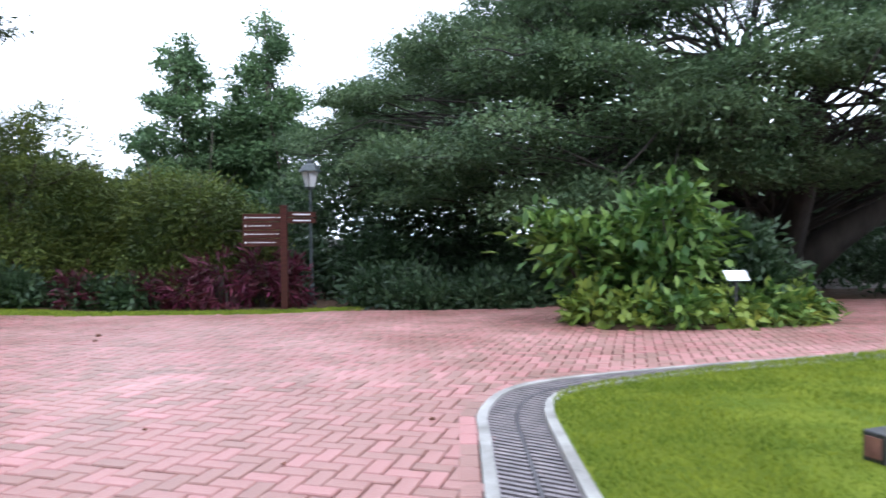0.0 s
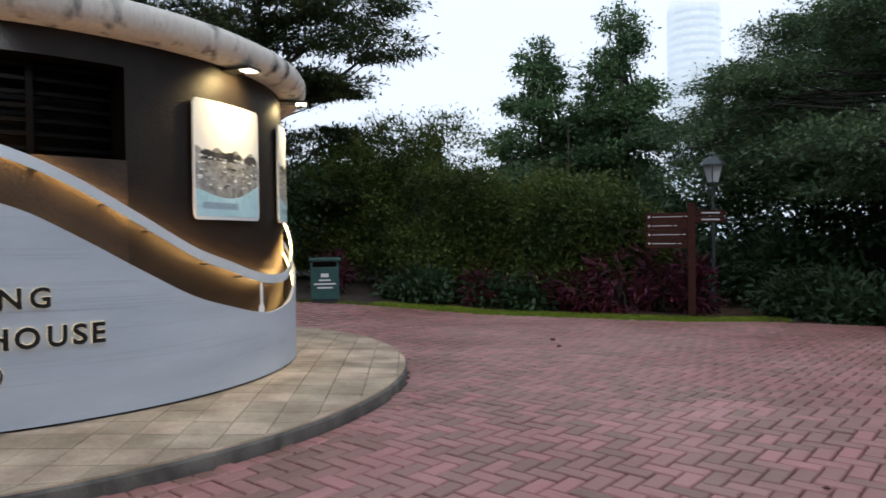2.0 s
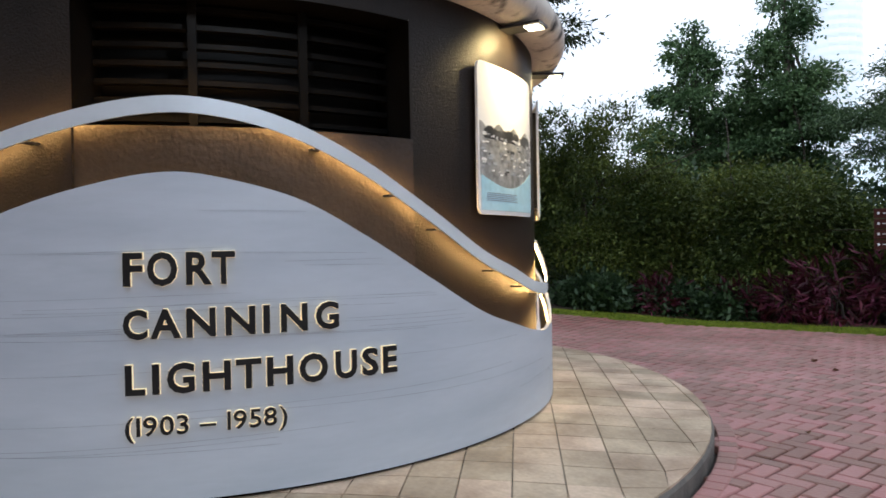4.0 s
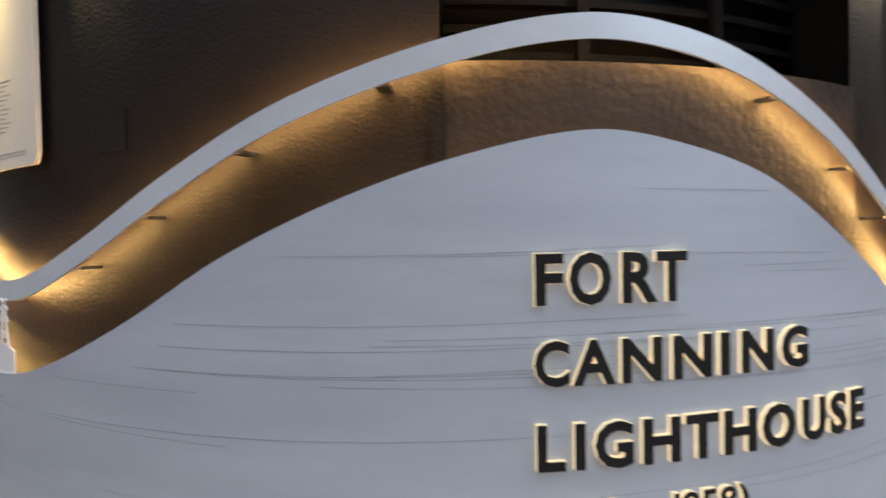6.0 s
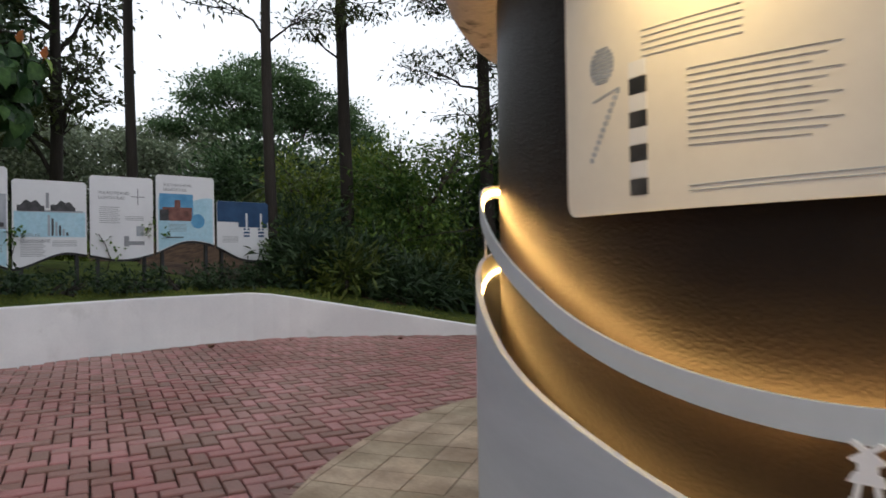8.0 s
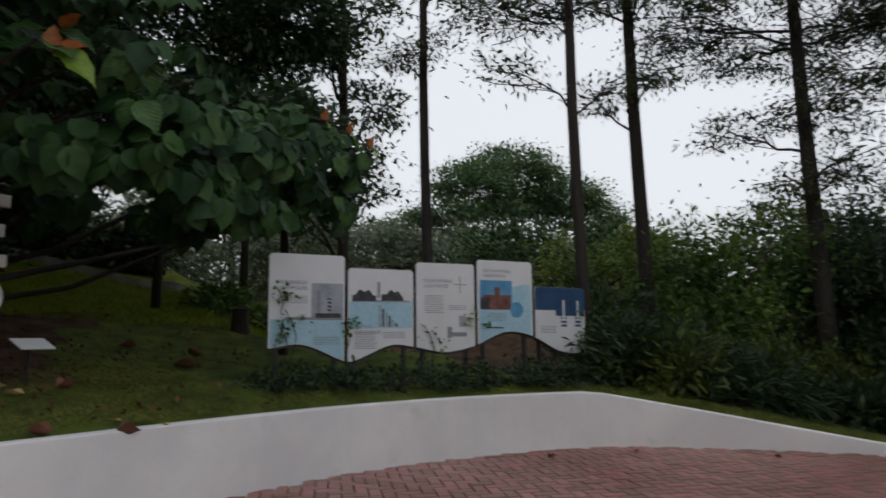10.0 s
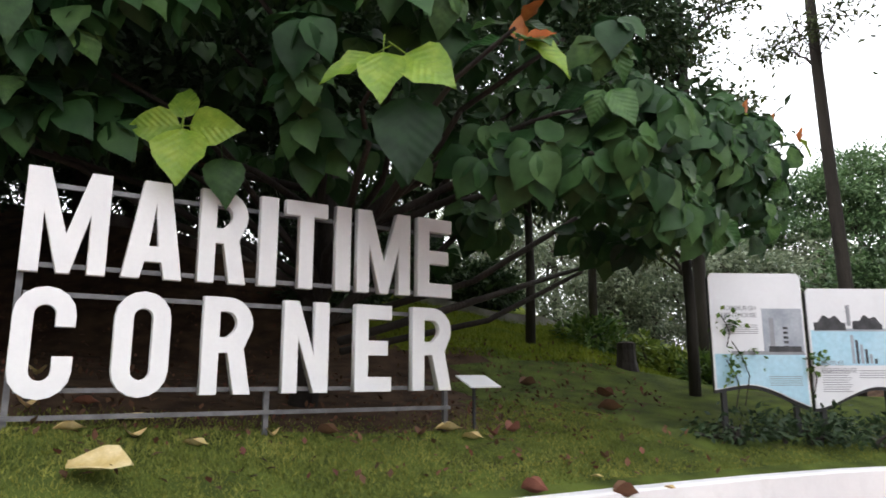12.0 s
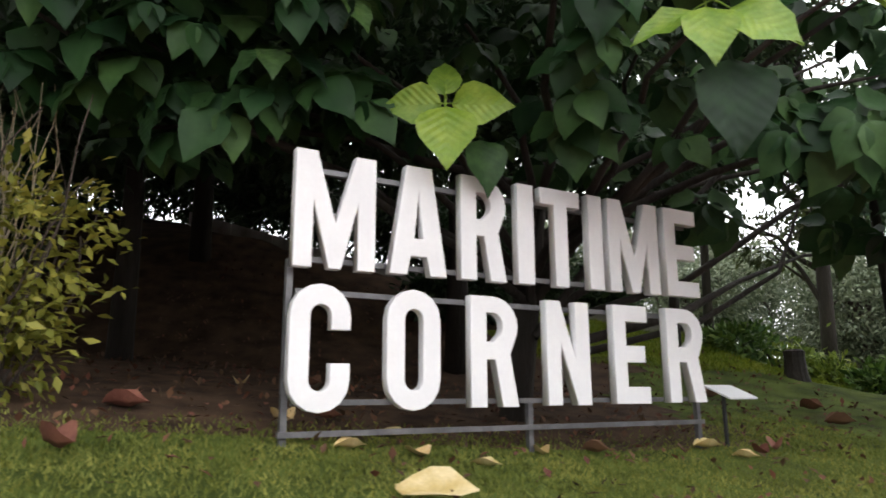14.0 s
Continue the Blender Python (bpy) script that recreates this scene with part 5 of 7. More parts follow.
def letter_outline(ch, w, h, s):
    """Outer line and holes of a heavy condensed capital, stroke s."""
    if ch == "I":
        return [[(0, 0), (w, 0), (w, h), (0, h)]]
    if ch == "T":
        m = w / 2
        return [[(m - s / 2, 0), (m + s / 2, 0), (m + s / 2, h - s), (w, h - s), (w, h), (0, h), (0, h - s), (m - s / 2, h - s)]]
    if ch == "E":
        return [[(0, 0), (w, 0), (w, s), (s, s), (s, h / 2 - s / 2), (w * 0.9, h / 2 - s / 2), (w * 0.9, h / 2 + s / 2), (s, h / 2 + s / 2), (s, h - s), (w, h - s), (w, h), (0, h)]]
    if ch == "N":
        return [[(0, 0), (s, 0), (s, h * 0.6), (w - s, 0), (w, 0), (w, h), (w - s, h), (w - s, h * 0.4), (s, h), (0, h)]]
    if ch == "M":
        k = s * 0.95
        return [[(0, 0), (k, 0), (k, h * 0.58), (w / 2 - k * 0.35, 0), (w / 2 + k * 0.35, 0), (w - k, h * 0.58), (w - k, 0), (w, 0), (w, h), (w - k * 1.15, h), (w / 2, h * 0.38), (k * 1.15, h), (0, h)]]
    if ch == "A":
        t = s * 0.75
        return [[(0, 0), (s, 0), (s * 1.22, h * 0.17), (w - s * 1.22, h * 0.17), (w - s, 0), (w, 0), (w / 2 + t, h), (w / 2 - t, h)],
                [(s * 1.42, h * 0.33), (w - s * 1.42, h * 0.33), (w / 2, h * 0.78)]]
    if ch == "O":
        r = w * 0.5
        return [arc(r, r, r, r, 180, 360) + arc(r, h - r, r, r, 0, 180), arc(r, r, r - s, r - s, 180, 360) + arc(r, h - r, r - s, r - s, 0, 180)]
    if ch == "C":
        r = w * 0.5
        return [arc(r, r, r, r, 180, 360) + [(w, h * 0.38), (w - s, h * 0.38)] + arc(r, r, r - s, r - s, 0, -180) + arc(r, h - r, r - s, r - s, 180, 0) + [(w - s, h * 0.64), (w, h * 0.64)] + arc(r, h - r, r, r, 0, 180)]
    r = h * 0.27
    out = [(0, 0), (s, 0), (s, h * 0.44 - s * 0.1), (w * 0.5, h * 0.44 - s * 0.1), (w - s * 1.05, 0), (w, 0), (w * 0.83, h * 0.47)] + arc(w - r, h - r, r, r, -30, 90, 8) + [(0, h)]
    ri = r - s
    hole = [(s, h * 0.44 + s * 0.85), (w - r, h * 0.44 + s * 0.85)] + arc(w - r, h - r, max(ri, 0.03), max(r - s * 0.9, 0.03), -60, 90, 6) + [(s, h - s * 0.9)]
    return [out, hole]


def solid_letter(loops, depth, mat):
    cu = bpy.data.curves.new("letter", "CURVE")
    cu.dimensions, cu.fill_mode, cu.extrude = "2D", "BOTH", depth / 2
    cu.bevel_depth, cu.bevel_resolution, cu.offset = 0.004, 1, -0.004
    for lp in loops:
        sp = cu.splines.new("POLY")
        sp.points.add(len(lp) - 1)
        for p, (x, y) in zip(sp.points, lp):
            p.co = (x, y, 0, 1)
        sp.use_cyclic_u = True
    ob = new("letter", cu)
    dg = bpy.context.evaluated_depsgraph_get()
    dg.update()
    me = bpy.data.meshes.new_from_object(ob.evaluated_get(dg))
    bpy.data.objects.remove(ob)
    bpy.data.curves.remove(cu)
    me.materials.clear()
    me.materials.append(mat)
    return me


def build_letter_sign():
    d = (SIGN1 - SIGN0).normalized()
    turn = math.degrees(math.atan2(d.y, d.x))
    root = thing("letter_sign", "large white block letters on grey steel frame on grass", "sign", pose(SIGN0.x, SIGN0.y, 0, 0, 0, turn))
    depth = 0.065
    rows = [("MARITIME", 2.64, 0.735, [(0, 0.53), (0.63, 1.05), (1.16, 1.53), (1.63, 1.775), (1.84, 2.21), (2.29, 2.43), (2.49, 3.02), (3.1, 3.47)]),
            ("CORNER", 1.795, 0.74, [(0, 0.38), (0.62, 1.0), (1.23, 1.61), (1.86, 2.25), (2.49, 2.84), (3.05, 3.46)])]
    for word, z0, h, spans in rows:
        for ch, (a, b) in zip(word, spans):
            s = 0.125 if ch != "I" else b - a
            me = solid_letter(letter_outline(ch, b - a, h + (0.02 if ch in "CO" else 0), s), depth, LETTER)
            ob = part("letter", me, LETTER, root)
            ob.matrix_local = pose(a, depth / 2, z0 - (0.01 if ch in "CO" else 0) + 0.008 * a, 90)
    y0 = depth + 0.008
    for z, a, b in ((3.27, 0.1, 3.42), (2.70, 0.1, 3.42), (2.50, 0.05, 3.4), (1.845, 0.05, 3.45), (1.665, -0.02, 3.5)):
        part("rail", boxes((a, b, y0, y0 + 0.03, z - 0.017, z + 0.017)), STEEL, root)
    for x, z1, zb in ((0.02, 2.7, 1.5), (1.78, 1.86, 1.4), (3.47, 1.86, 1.3)):
        part("leg", boxes((x - 0.02, x + 0.02, y0 + 0.03, y0 + 0.07, zb, z1)), STEEL, root)
    lect = thing("reading_plate", "small white tilted reading plate near the letters", "sign", pose(-19.93, -1.22, 1.54, 0, 0, turn))
    part("post", boxes((-0.012, 0.012, 0.06, 0.084, -0.1, 0.36)), BLACK_STEEL, lect)
    part("plate", boxes((-0.17, 0.17, -0.14, 0.14, -0.008, 0.008, pose(0, 0, 0.36, 22)), bevel=0.003), LETTER, lect)


build_letter_sign()


# ---------------------------------------------------------------- the information panels
def text_part(text, parent, m, size, mat, offset=0.0):
    letters, width, lo, hi = line_of_text(text, offset, gap=0.07)
    k = size / (hi - lo)
    vs, fs = join(*letters)
    vs = [tuple(m @ Vector((v[0] * k, (v[1] - lo) * k, v[2] * 0.002))) for v in vs]
    return tagged(part("heading", (vs, fs), mat, parent), kind="stuff")


def build_panels():
    bottom = knots([(1.2, 1.80), (1.75, 1.85), (2.35, 1.62), (2.5, 1.64), (3.0, 1.83), (3.35, 1.8), (3.85, 1.72), (4.3, 1.8), (4.85, 2.0), (5.35, 1.94), (5.9, 1.70), (6.5, 1.66)])
    spec = [((-20.585, 1.30), (-20.63, 2.32), 3.04), ((-20.635, 2.37), (-20.67, 3.34), 2.88), ((-20.68, 3.39), (-20.675, 4.32), 3.00), ((-20.675, 4.37), (-20.73, 5.36), 3.075), ((-20.75, 5.42), (-20.86, 6.44), 2.70)]
    heads = [("HORSBURGH", "LIGHTHOUSE"), ("RAFFLES", "LIGHTHOUSE"), ("PULAU PISANG", "LIGHTHOUSE"), ("SULTAN SHOAL", "LIGHTHOUSE"), ("", "")]
    names = ["white and pale blue information panel with a striped lighthouse picture", "white information panel with a pier photograph", "white information panel with a compass star and horn drawing", "white and pale blue information panel with a brick building photograph", "navy and white information panel with dark towers"]
    for i, (p, q, top) in enumerate(spec):
        p, q = Vector(p), Vector(q)
        d = (q - p).normalized()
        w = (q - p).length
        root = thing("information_panel", names[i], "information panel", pose(p.x, p.y, 0, 0, 0, math.degrees(math.atan2(d.y, d.x))), "information panels")
        n = 30

        def curved(u0, u1, f, g, lift0, lift1):
            vs, fs = [], []
            for k in range(n + 1):
                u = u0 + (u1 - u0) * k / n
                vs += [(u, lift0, f(u)), (u, -lift1, f(u)), (u, -lift1, g(u)), (u, lift0, g(u))]
            for k in range(n):
                a = 4 * k
                fs += [(a + j, a + (j + 1) % 4, a + 4 + (j + 1) % 4, a + 4 + j) for j in range(4)]
            return vs, fs + [(0, 1, 2, 3)[::-1], (4 * n, 4 * n + 1, 4 * n + 2, 4 * n + 3)]

        def low(u):
            return bottom(p.y + d.y * u)

        def high(u):
            e = min(u, w - u)
            return top - (0.04 - math.sqrt(max(0, 0.04 ** 2 - max(0, 0.04 - e) ** 2)))
        board = part("board", curved(0, w, low, high, 0.02, 0.0), PANEL, root)
        part("back_frame", curved(0.0, w, lambda u: low(u) - 0.035, lambda u: high(u) - 0.01, 0.06, -0.022), BLACK_STEEL, root)
        for x in (0.12, w - 0.12):
            part("leg", boxes((x - 0.025, x + 0.025, 0.06, 0.11, 0.95, top - 0.2)), BLACK_STEEL, root)

        def ink(u0, u1, v0, v1, m, lift=0.002, name="print"):
            part(name, curved(u0 * w, u1 * w, v0 if callable(v0) else (lambda u: v0), v1 if callable(v1) else (lambda u: v1), 0.0, lift), m, board)
        T = top
        if heads[i][0]:
            hx, hz = ((0.12, T - 0.40), (0.10, T - 0.82), (0.12, T - 0.28), (0.12, T - 0.18), (0, 0))[i]
            for k, tx in enumerate(heads[i]):
                text_part(tx, board, pose(hx, -0.003, hz - 0.075 * k, 90), 0.048, P_TEXT)
        if i == 0:
            ink(0.02, 0.98, lambda u: low(u) + 0.01, T - 0.86, P_BLUE)
            ink(0.55, 0.98, T - 0.86, T - 0.38, P_GREY)
            ink(0.2, 0.98, T - 0.87, T - 0.83, P_TEXT, 0.004)
            ink(0.62, 0.67, T - 0.8, T - 0.48, P_TEXT, 0.004)
            ink(0.6, 0.95, T - 0.84, T - 0.78, P_DARK, 0.005)
            for k in range(5):
                ink(0.765, 0.815, T - 0.8 + k * 0.05, T - 0.775 + k * 0.05, P_DARK, 0.006)
                ink(0.12, 0.5, T - 0.56 - k * 0.022, T - 0.553 - k * 0.022, P_TEXT)
                ink(0.58, 0.93, T - 1.1 - k * 0.022, T - 1.093 - k * 0.022, P_TEXT, 0.004)
        elif i == 1:
            ink(0.02, 0.98, T - 0.82, T - 0.45, P_BLUE)
            ink(0.06, 0.42, T - 0.45, lambda u: T - 0.37 + 0.07 * max(0.0, math.sin(u * 9 - 0.5)) + 0.02 * math.sin(u * 47), P_DARK, 0.004)
            ink(0.5, 0.84, T - 0.44, lambda u: T - 0.37 + 0.07 * max(0.0, math.sin(u * 10 - 5.0)) + 0.018 * math.sin(u * 53), P_DARK, 0.004)
            ink(0.06, 0.95, T - 0.46, T - 0.43, P_GREY, 0.003)
            ink(0.44, 0.48, T - 0.4, T - 0.18, P_TEXT, 0.006)
            for k in range(6):
                ink(0.46 + 0.05 * k, 0.49 + 0.05 * k, T - 0.8, T - 0.5 - 0.05 * k, P_DARK if k % 2 else P_GREY, 0.005)
            for k in range(10):
                ink(0.1, 0.43 - 0.02 * (k % 3), T - 0.88 - k * 0.024, T - 0.872 - k * 0.024, P_TEXT)
                if k < 4:
                    ink(0.52, 0.86, T - 0.88 - k * 0.024, T - 0.872 - k * 0.024, P_TEXT)
        elif i == 2:
            ink(0.74, 0.755, T - 0.43, T - 0.18, P_TEXT)
            ink(0.64, 0.86, T - 0.31, T - 0.298, P_TEXT, 0.003)
            for k in range(9):
                ink(0.14, 0.46 - 0.03 * (k % 2), T - 0.48 - k * 0.03, T - 0.472 - k * 0.03, P_TEXT)
                if k < 3:
                    ink(0.54, 0.84, T - 0.62 - k * 0.026, T - 0.612 - k * 0.026, P_TEXT)
            ink(0.55, 0.85, T - 1.06, T - 1.0, P_TEXT)
            ink(0.52, 0.6, T - 1.08, T - 0.92, P_TEXT, 0.003)
            ink(0.72, 0.84, T - 0.92, T - 0.76, P_GREY)
        elif i == 3:
            ink(0.03, 0.97, lambda u: low(u) + 0.01, lambda u: T - 0.38 + 0.03 * math.sin(u * 9), P_BLUE)
            ink(0.05, 0.62, T - 0.74, T - 0.3, P_MID, 0.004)
            ink(0.1, 0.6, T - 0.74, T - 0.52, P_RED, 0.005)
            ink(0.05, 0.2, T - 0.74, T - 0.56, P_DARK, 0.006)
            ink(0.3, 0.4, T - 0.55, T - 0.4, P_RED, 0.006)
            rd = 0.12
            cxu = 0.70 * w
            vs, fs = lathe([(0.0, 0.006), (rd, 0.006), (rd, 0.0)], 20)
            part("print", ([(cxu + v[0], -v[2], T - 0.74 + v[1]) for v in vs], fs), P_MID, board)
            for k in range(6):
                ink(0.2, 0.5, T - 0.8 - k * 0.022, T - 0.794 - k * 0.022, P_TEXT, 0.004)
            ink(0.15, 0.45, T - 1.02, T - 1.0, P_DARK, 0.004)
        else:
            ink(0.0, 1.0, T - 0.36, lambda u: high(u) - 0.002, P_NAVY)
            ink(0.4, 0.98, T - 0.45, T - 0.3, P_NAVY, 0.003)
            for u in (0.56, 0.85):
                for k in range(3):
                    ink(u - 0.06, u + 0.06, T - 0.62 + k * 0.06, T - 0.585 + k * 0.06, P_NAVY)
                ink(u - 0.02, u + 0.02, T - 0.5, T - 0.2, PANEL, 0.004)
            for k in range(5):
                ink(0.1, 0.4, T - 0.62 - k * 0.024, T - 0.612 - k * 0.024, P_TEXT)


build_panels()


# ---------------------------------------------------------------- the bank, its trees and shrubs
def bank_at(x, y):
    best, bi = 1e9, 0
    for i in range(0, len(WALL_LINE), 2):
        px, py = WALL_LINE[i]
        dd = (px - x) ** 2 + (py - y) ** 2
        if dd < best:
            best, bi = dd, i
    px, py = WALL_LINE[bi]
    return bank_z(px, py, math.sqrt(best), wall_top(py, px)) + crest(x, y)


def thin_tree(base, h, lean, tiers, seed, r=0.17, thick=1.0):
    """Tall bare-stemmed tree with a few flat sprays of fine foliage."""
    rng = random.Random(seed)
    x, y = base
    pts = [(lean * (k / 8) ** 1.3 + 0.05 * math.sin(k), 0.04 * math.cos(k * 1.3), -0.2 + h * k / 8) for k in range(9)]
    blobs = []
    for z, reach, n in tiers:
        for k in range(n):
            a = rng.uniform(0, 6.28)
            rr = reach * rng.uniform(0.5, 1.0)
            blobs.append(((lean * (z / h) + rr * math.cos(a), rr * math.sin(a), z + rng.uniform(-0.1, 0.5) + 0.15 * rr), (reach * 0.42, reach * 0.38, 0.22)))
    return tree("slender_tree", "tall slender tree with bare dark trunk and flat leaf sprays", "tree", (x, y, bank_at(x, y)), (pts, [r * (1 - 0.07 * k) for k in range(9)]), blobs, L_CONIF,
                clumps=int(26 * len(blobs) * thick), per=34, size=0.13, tight=0.32, flat=0.14, aspect=0.35, seed=seed, bark=BARK_DARK, group="slender trees", twigs=6, under=0.9, rise=0.55, limb_r=0.45)


def build_bank_plants():
    # upper sprays reach beyond view; they were added to shade the paving below
    thin_tree((-24.87, 5.4), 17, -0.2, ((6.2, 1.2, 2), (8.4, 1.6, 3), (10.2, 2.0, 3), (13, 2.4, 5)), 101, 0.125)
    thin_tree((-21.35, 6.75), 13, -0.1, ((5.0, 1.3, 2), (6.6, 1.9, 6), (8.0, 2.2, 6), (10, 3.0, 7), (11.6, 3.4, 8)), 102, 0.12, 1.2)
    thin_tree((-23.2, 9.8), 16, -0.3, ((5.6, 1.4, 2), (8.0, 1.7, 4), (9.8, 2.4, 6), (12, 3.4, 8), (14, 3.6, 8)), 103, 0.17, 1.3)
    thin_tree((-20.9, 12.3), 14, -0.2, ((4.4, 1.6, 3), (5.6, 2.0, 3), (7.8, 2.6, 7), (9.4, 2.8, 7), (11, 3.6, 9), (12.6, 4.0, 9)), 104, 0.19, 1.6)
    thin_tree((-18.3, 14.4), 14, 0.1, ((4.6, 2.0, 5), (6.2, 2.4, 7), (7.8, 2.6, 7), (9.6, 3.4, 9), (11.2, 4.0, 9), (12.8, 4.0, 8)), 105, 0.17, 2.0)
    # rounded far tree with visible limbs
    bl = [((x, y, z), (r, r, r * 0.55)) for x, y, z, r in ((0, 0, 9.4, 2.4), (1.0, -3.0, 8.2, 2.0), (0.5, 3.0, 8.0, 2.2), (0.3, 5.4, 6.8, 1.8), (1.0, -4.6, 6.4, 1.6), (-0.5, 1.4, 7.4, 2.0), (0.4, 6.6, 5.4, 1.4), (1, -1.6, 6.8, 1.6))]
    tree("round_tree", "broad rounded tree with pale forking limbs in the distance", "tree", (-45.5, 19.8, 2.2), ([(0, 0, -0.5), (0.1, 0.1, 2.0), (0, 0.2, 3.6)], [0.45, 0.36, 0.26]), bl, L_FAR, clumps=620, per=70, size=0.2, tight=0.5, flat=0.36, seed=111, twigs=9, under=0.15, forks=0.6, limb_r=1.0)
    # tall far tree, its crown heavier on one side
    bl = [((0.3 * math.sin(k * 1.9), -1.2 + 2.3 * math.sin(k * 2.4), 4.4 + 0.62 * k), (1.1, 0.95, 0.55)) for k in range(17)]
    tree("lacy_tree", "tall tree with loose lacy foliage on the hill", "tree", (-31.57, 5.55, bank_at(-31.57, 5.55)), ([(0, -0.1, -0.5), (0.1, 0, 4.0), (-0.1, 0, 10.0), (0, 0, 15.5)], [0.2, 0.17, 0.12, 0.05]), bl, L_CONIF, clumps=330, per=34, size=0.2, tight=0.34, flat=0.5, seed=113, twigs=6, under=0.7, rise=1.0, bark=BARK_DARK)
    # grove beyond the crest; distance haze is put into its pale leaf colour
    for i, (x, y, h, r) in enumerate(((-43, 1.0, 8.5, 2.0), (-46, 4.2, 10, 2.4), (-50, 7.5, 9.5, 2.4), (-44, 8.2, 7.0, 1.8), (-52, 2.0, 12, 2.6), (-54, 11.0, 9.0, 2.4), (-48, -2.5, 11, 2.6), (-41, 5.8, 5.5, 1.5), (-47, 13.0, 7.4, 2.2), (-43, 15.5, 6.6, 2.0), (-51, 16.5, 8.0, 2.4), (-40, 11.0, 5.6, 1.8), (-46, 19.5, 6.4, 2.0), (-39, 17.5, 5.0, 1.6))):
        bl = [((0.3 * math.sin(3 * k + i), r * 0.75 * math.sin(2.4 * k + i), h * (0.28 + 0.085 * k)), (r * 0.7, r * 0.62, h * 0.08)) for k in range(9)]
        tree("grove_tree", "green tree beyond the crest of the hill, leaves paled for haze", "tree", (x, y, 1.2), ([(0, 0, -0.3), (0.1, 0.1, h * 0.4), (0, -0.1, h * 0.95)], [0.26, 0.2, 0.05]), bl, L_MIST, clumps=240, per=36, size=0.22, tight=0.42, flat=0.5, seed=700 + i, group="grove trees", twigs=5, under=0.7, shell=0.3)
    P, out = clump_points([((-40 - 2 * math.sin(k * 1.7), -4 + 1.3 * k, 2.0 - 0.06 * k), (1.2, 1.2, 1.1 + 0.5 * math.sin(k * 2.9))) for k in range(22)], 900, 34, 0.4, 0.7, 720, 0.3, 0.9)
    tagged(new("grove_undergrowth", leaf_mesh("grove_undergrowth", P, 0.2, L_MIST, 0.5, 721, out=out)), "tangled undergrowth beyond the crest, leaves paled for haze", "undergrowth", kind="stuff")
    # leafy trees on the slope
    for i, (x, y, r, h, mat) in enumerate(((-24.6, 13.6, 1.8, 4.6, L_YELLOW), (-22.4, 11.4, 1.5, 3.6, L_SHRUB), (-26.8, 11.6, 1.6, 3.6, L_YELLOW), (-21.0, 15.4, 2.0, 4.0, L_DARK), (-18.8, 17.0, 2.2, 4.4, L_DARK), (-23.8, 17.6, 2.4, 6.0, L_DARK), (-16.2, 15.8, 1.6, 3.4, L_DARK), (-19.6, 15.6, 1.5, 3.8, L_DARK), (-20.4, 14.2, 1.6, 4.0, L_DARK), (-16.6, 13.6, 1.3, 3.2, L_DARK))):
        bl = [((0, 0, h * 0.5), (r, r, h * 0.3)), ((r * 0.5, r * 0.3, h * 0.78), (r * 0.7, r * 0.7, h * 0.2)), ((-r * 0.4, -r * 0.5, h * 0.7), (r * 0.7, r * 0.7, h * 0.22)), ((0.2, -r * 0.6, h * 0.3), (r * 0.8, r * 0.8, h * 0.18))]
        tree("leafy_tree", "small leafy tree on the slope behind the wall", "tree", (x, y, bank_at(x, y)), ([(0, 0, -0.1), (0.1, 0.05, h * 0.25), (0, 0.1, h * 0.6)], [0.1, 0.08, 0.04]), bl, mat, clumps=170 if mat in (L_YELLOW, L_SHRUB) else 330, per=36, size=0.15, tight=0.28, flat=0.6, aspect=0.45, seed=120 + i, group="slope trees", twigs=6, under=0.9, shell=0.3)
    # undergrowth behind the lower wall
    spots = ((-20.2, 7.6, 0.7, 0.7), (-19.6, 8.8, 0.7, 0.8), (-21.0, 8.6, 0.9, 1.2), (-20.4, 9.8, 0.8, 0.9), (-19.0, 10.6, 0.7, 0.7), (-18.6, 12.0, 0.9, 1.0), (-20.0, 11.4, 0.9, 1.0), (-22.6, 8.0, 1.0, 1.5), (-17.2, 13.6, 0.8, 0.8), (-21.8, 13.2, 1.1, 1.3), (-16.0, 14.8, 0.9, 0.9), (-20.6, 7.0, 0.5, 1.0))
    for i, (x, y, r, h) in enumerate(spots):
        shrub("strap_leaf_plant", "low dark clump of strap-leaved plants behind the wall", "plant", (x, y, bank_at(x, y)), [((0, 0, h * 0.4), (r, r, h * 0.5))], L_HEDGE if i % 3 == 0 else L_DARK, 60, 26, 0.24, 0.2, 0.7, 0.2, 140 + i, "strap-leaved plants", up=0.3, droop=-0.1)
    shrub("crimson_shrub", "dark crimson shrub behind the bench", "shrub", (-17.9, 12.9, bank_at(-17.9, 12.9)), [((0, 0, 0.9), (0.9, 1.0, 0.5))], L_RED, 80, 24, 0.28, 0.2, 0.7, 0.22, 160, "crimson shrubs")
    # low hedge under and round the panels
    for i, (y, r, h) in enumerate(((1.4, 0.45, 0.3), (2.2, 0.5, 0.28), (3.0, 0.5, 0.36), (3.8, 0.5, 0.32), (4.6, 0.5, 0.42), (5.4, 0.5, 0.4), (6.3, 0.45, 0.5), (7.0, 0.55, 0.9))):
        x = -20.45 - (0.2 if y > 6 else 0)
        h *= 0.7
        shrub("hedge_plant", "low dark leafy hedge below the information panels", "hedge", (x, y, bank_at(x, y)), [((0, 0, h * 0.45), (0.42, r, h * 0.5))], L_DARK, 24 if y < 5 else 50, 16, 0.09, 0.12, 0.8, 0.45, 170 + i, "panel hedge")
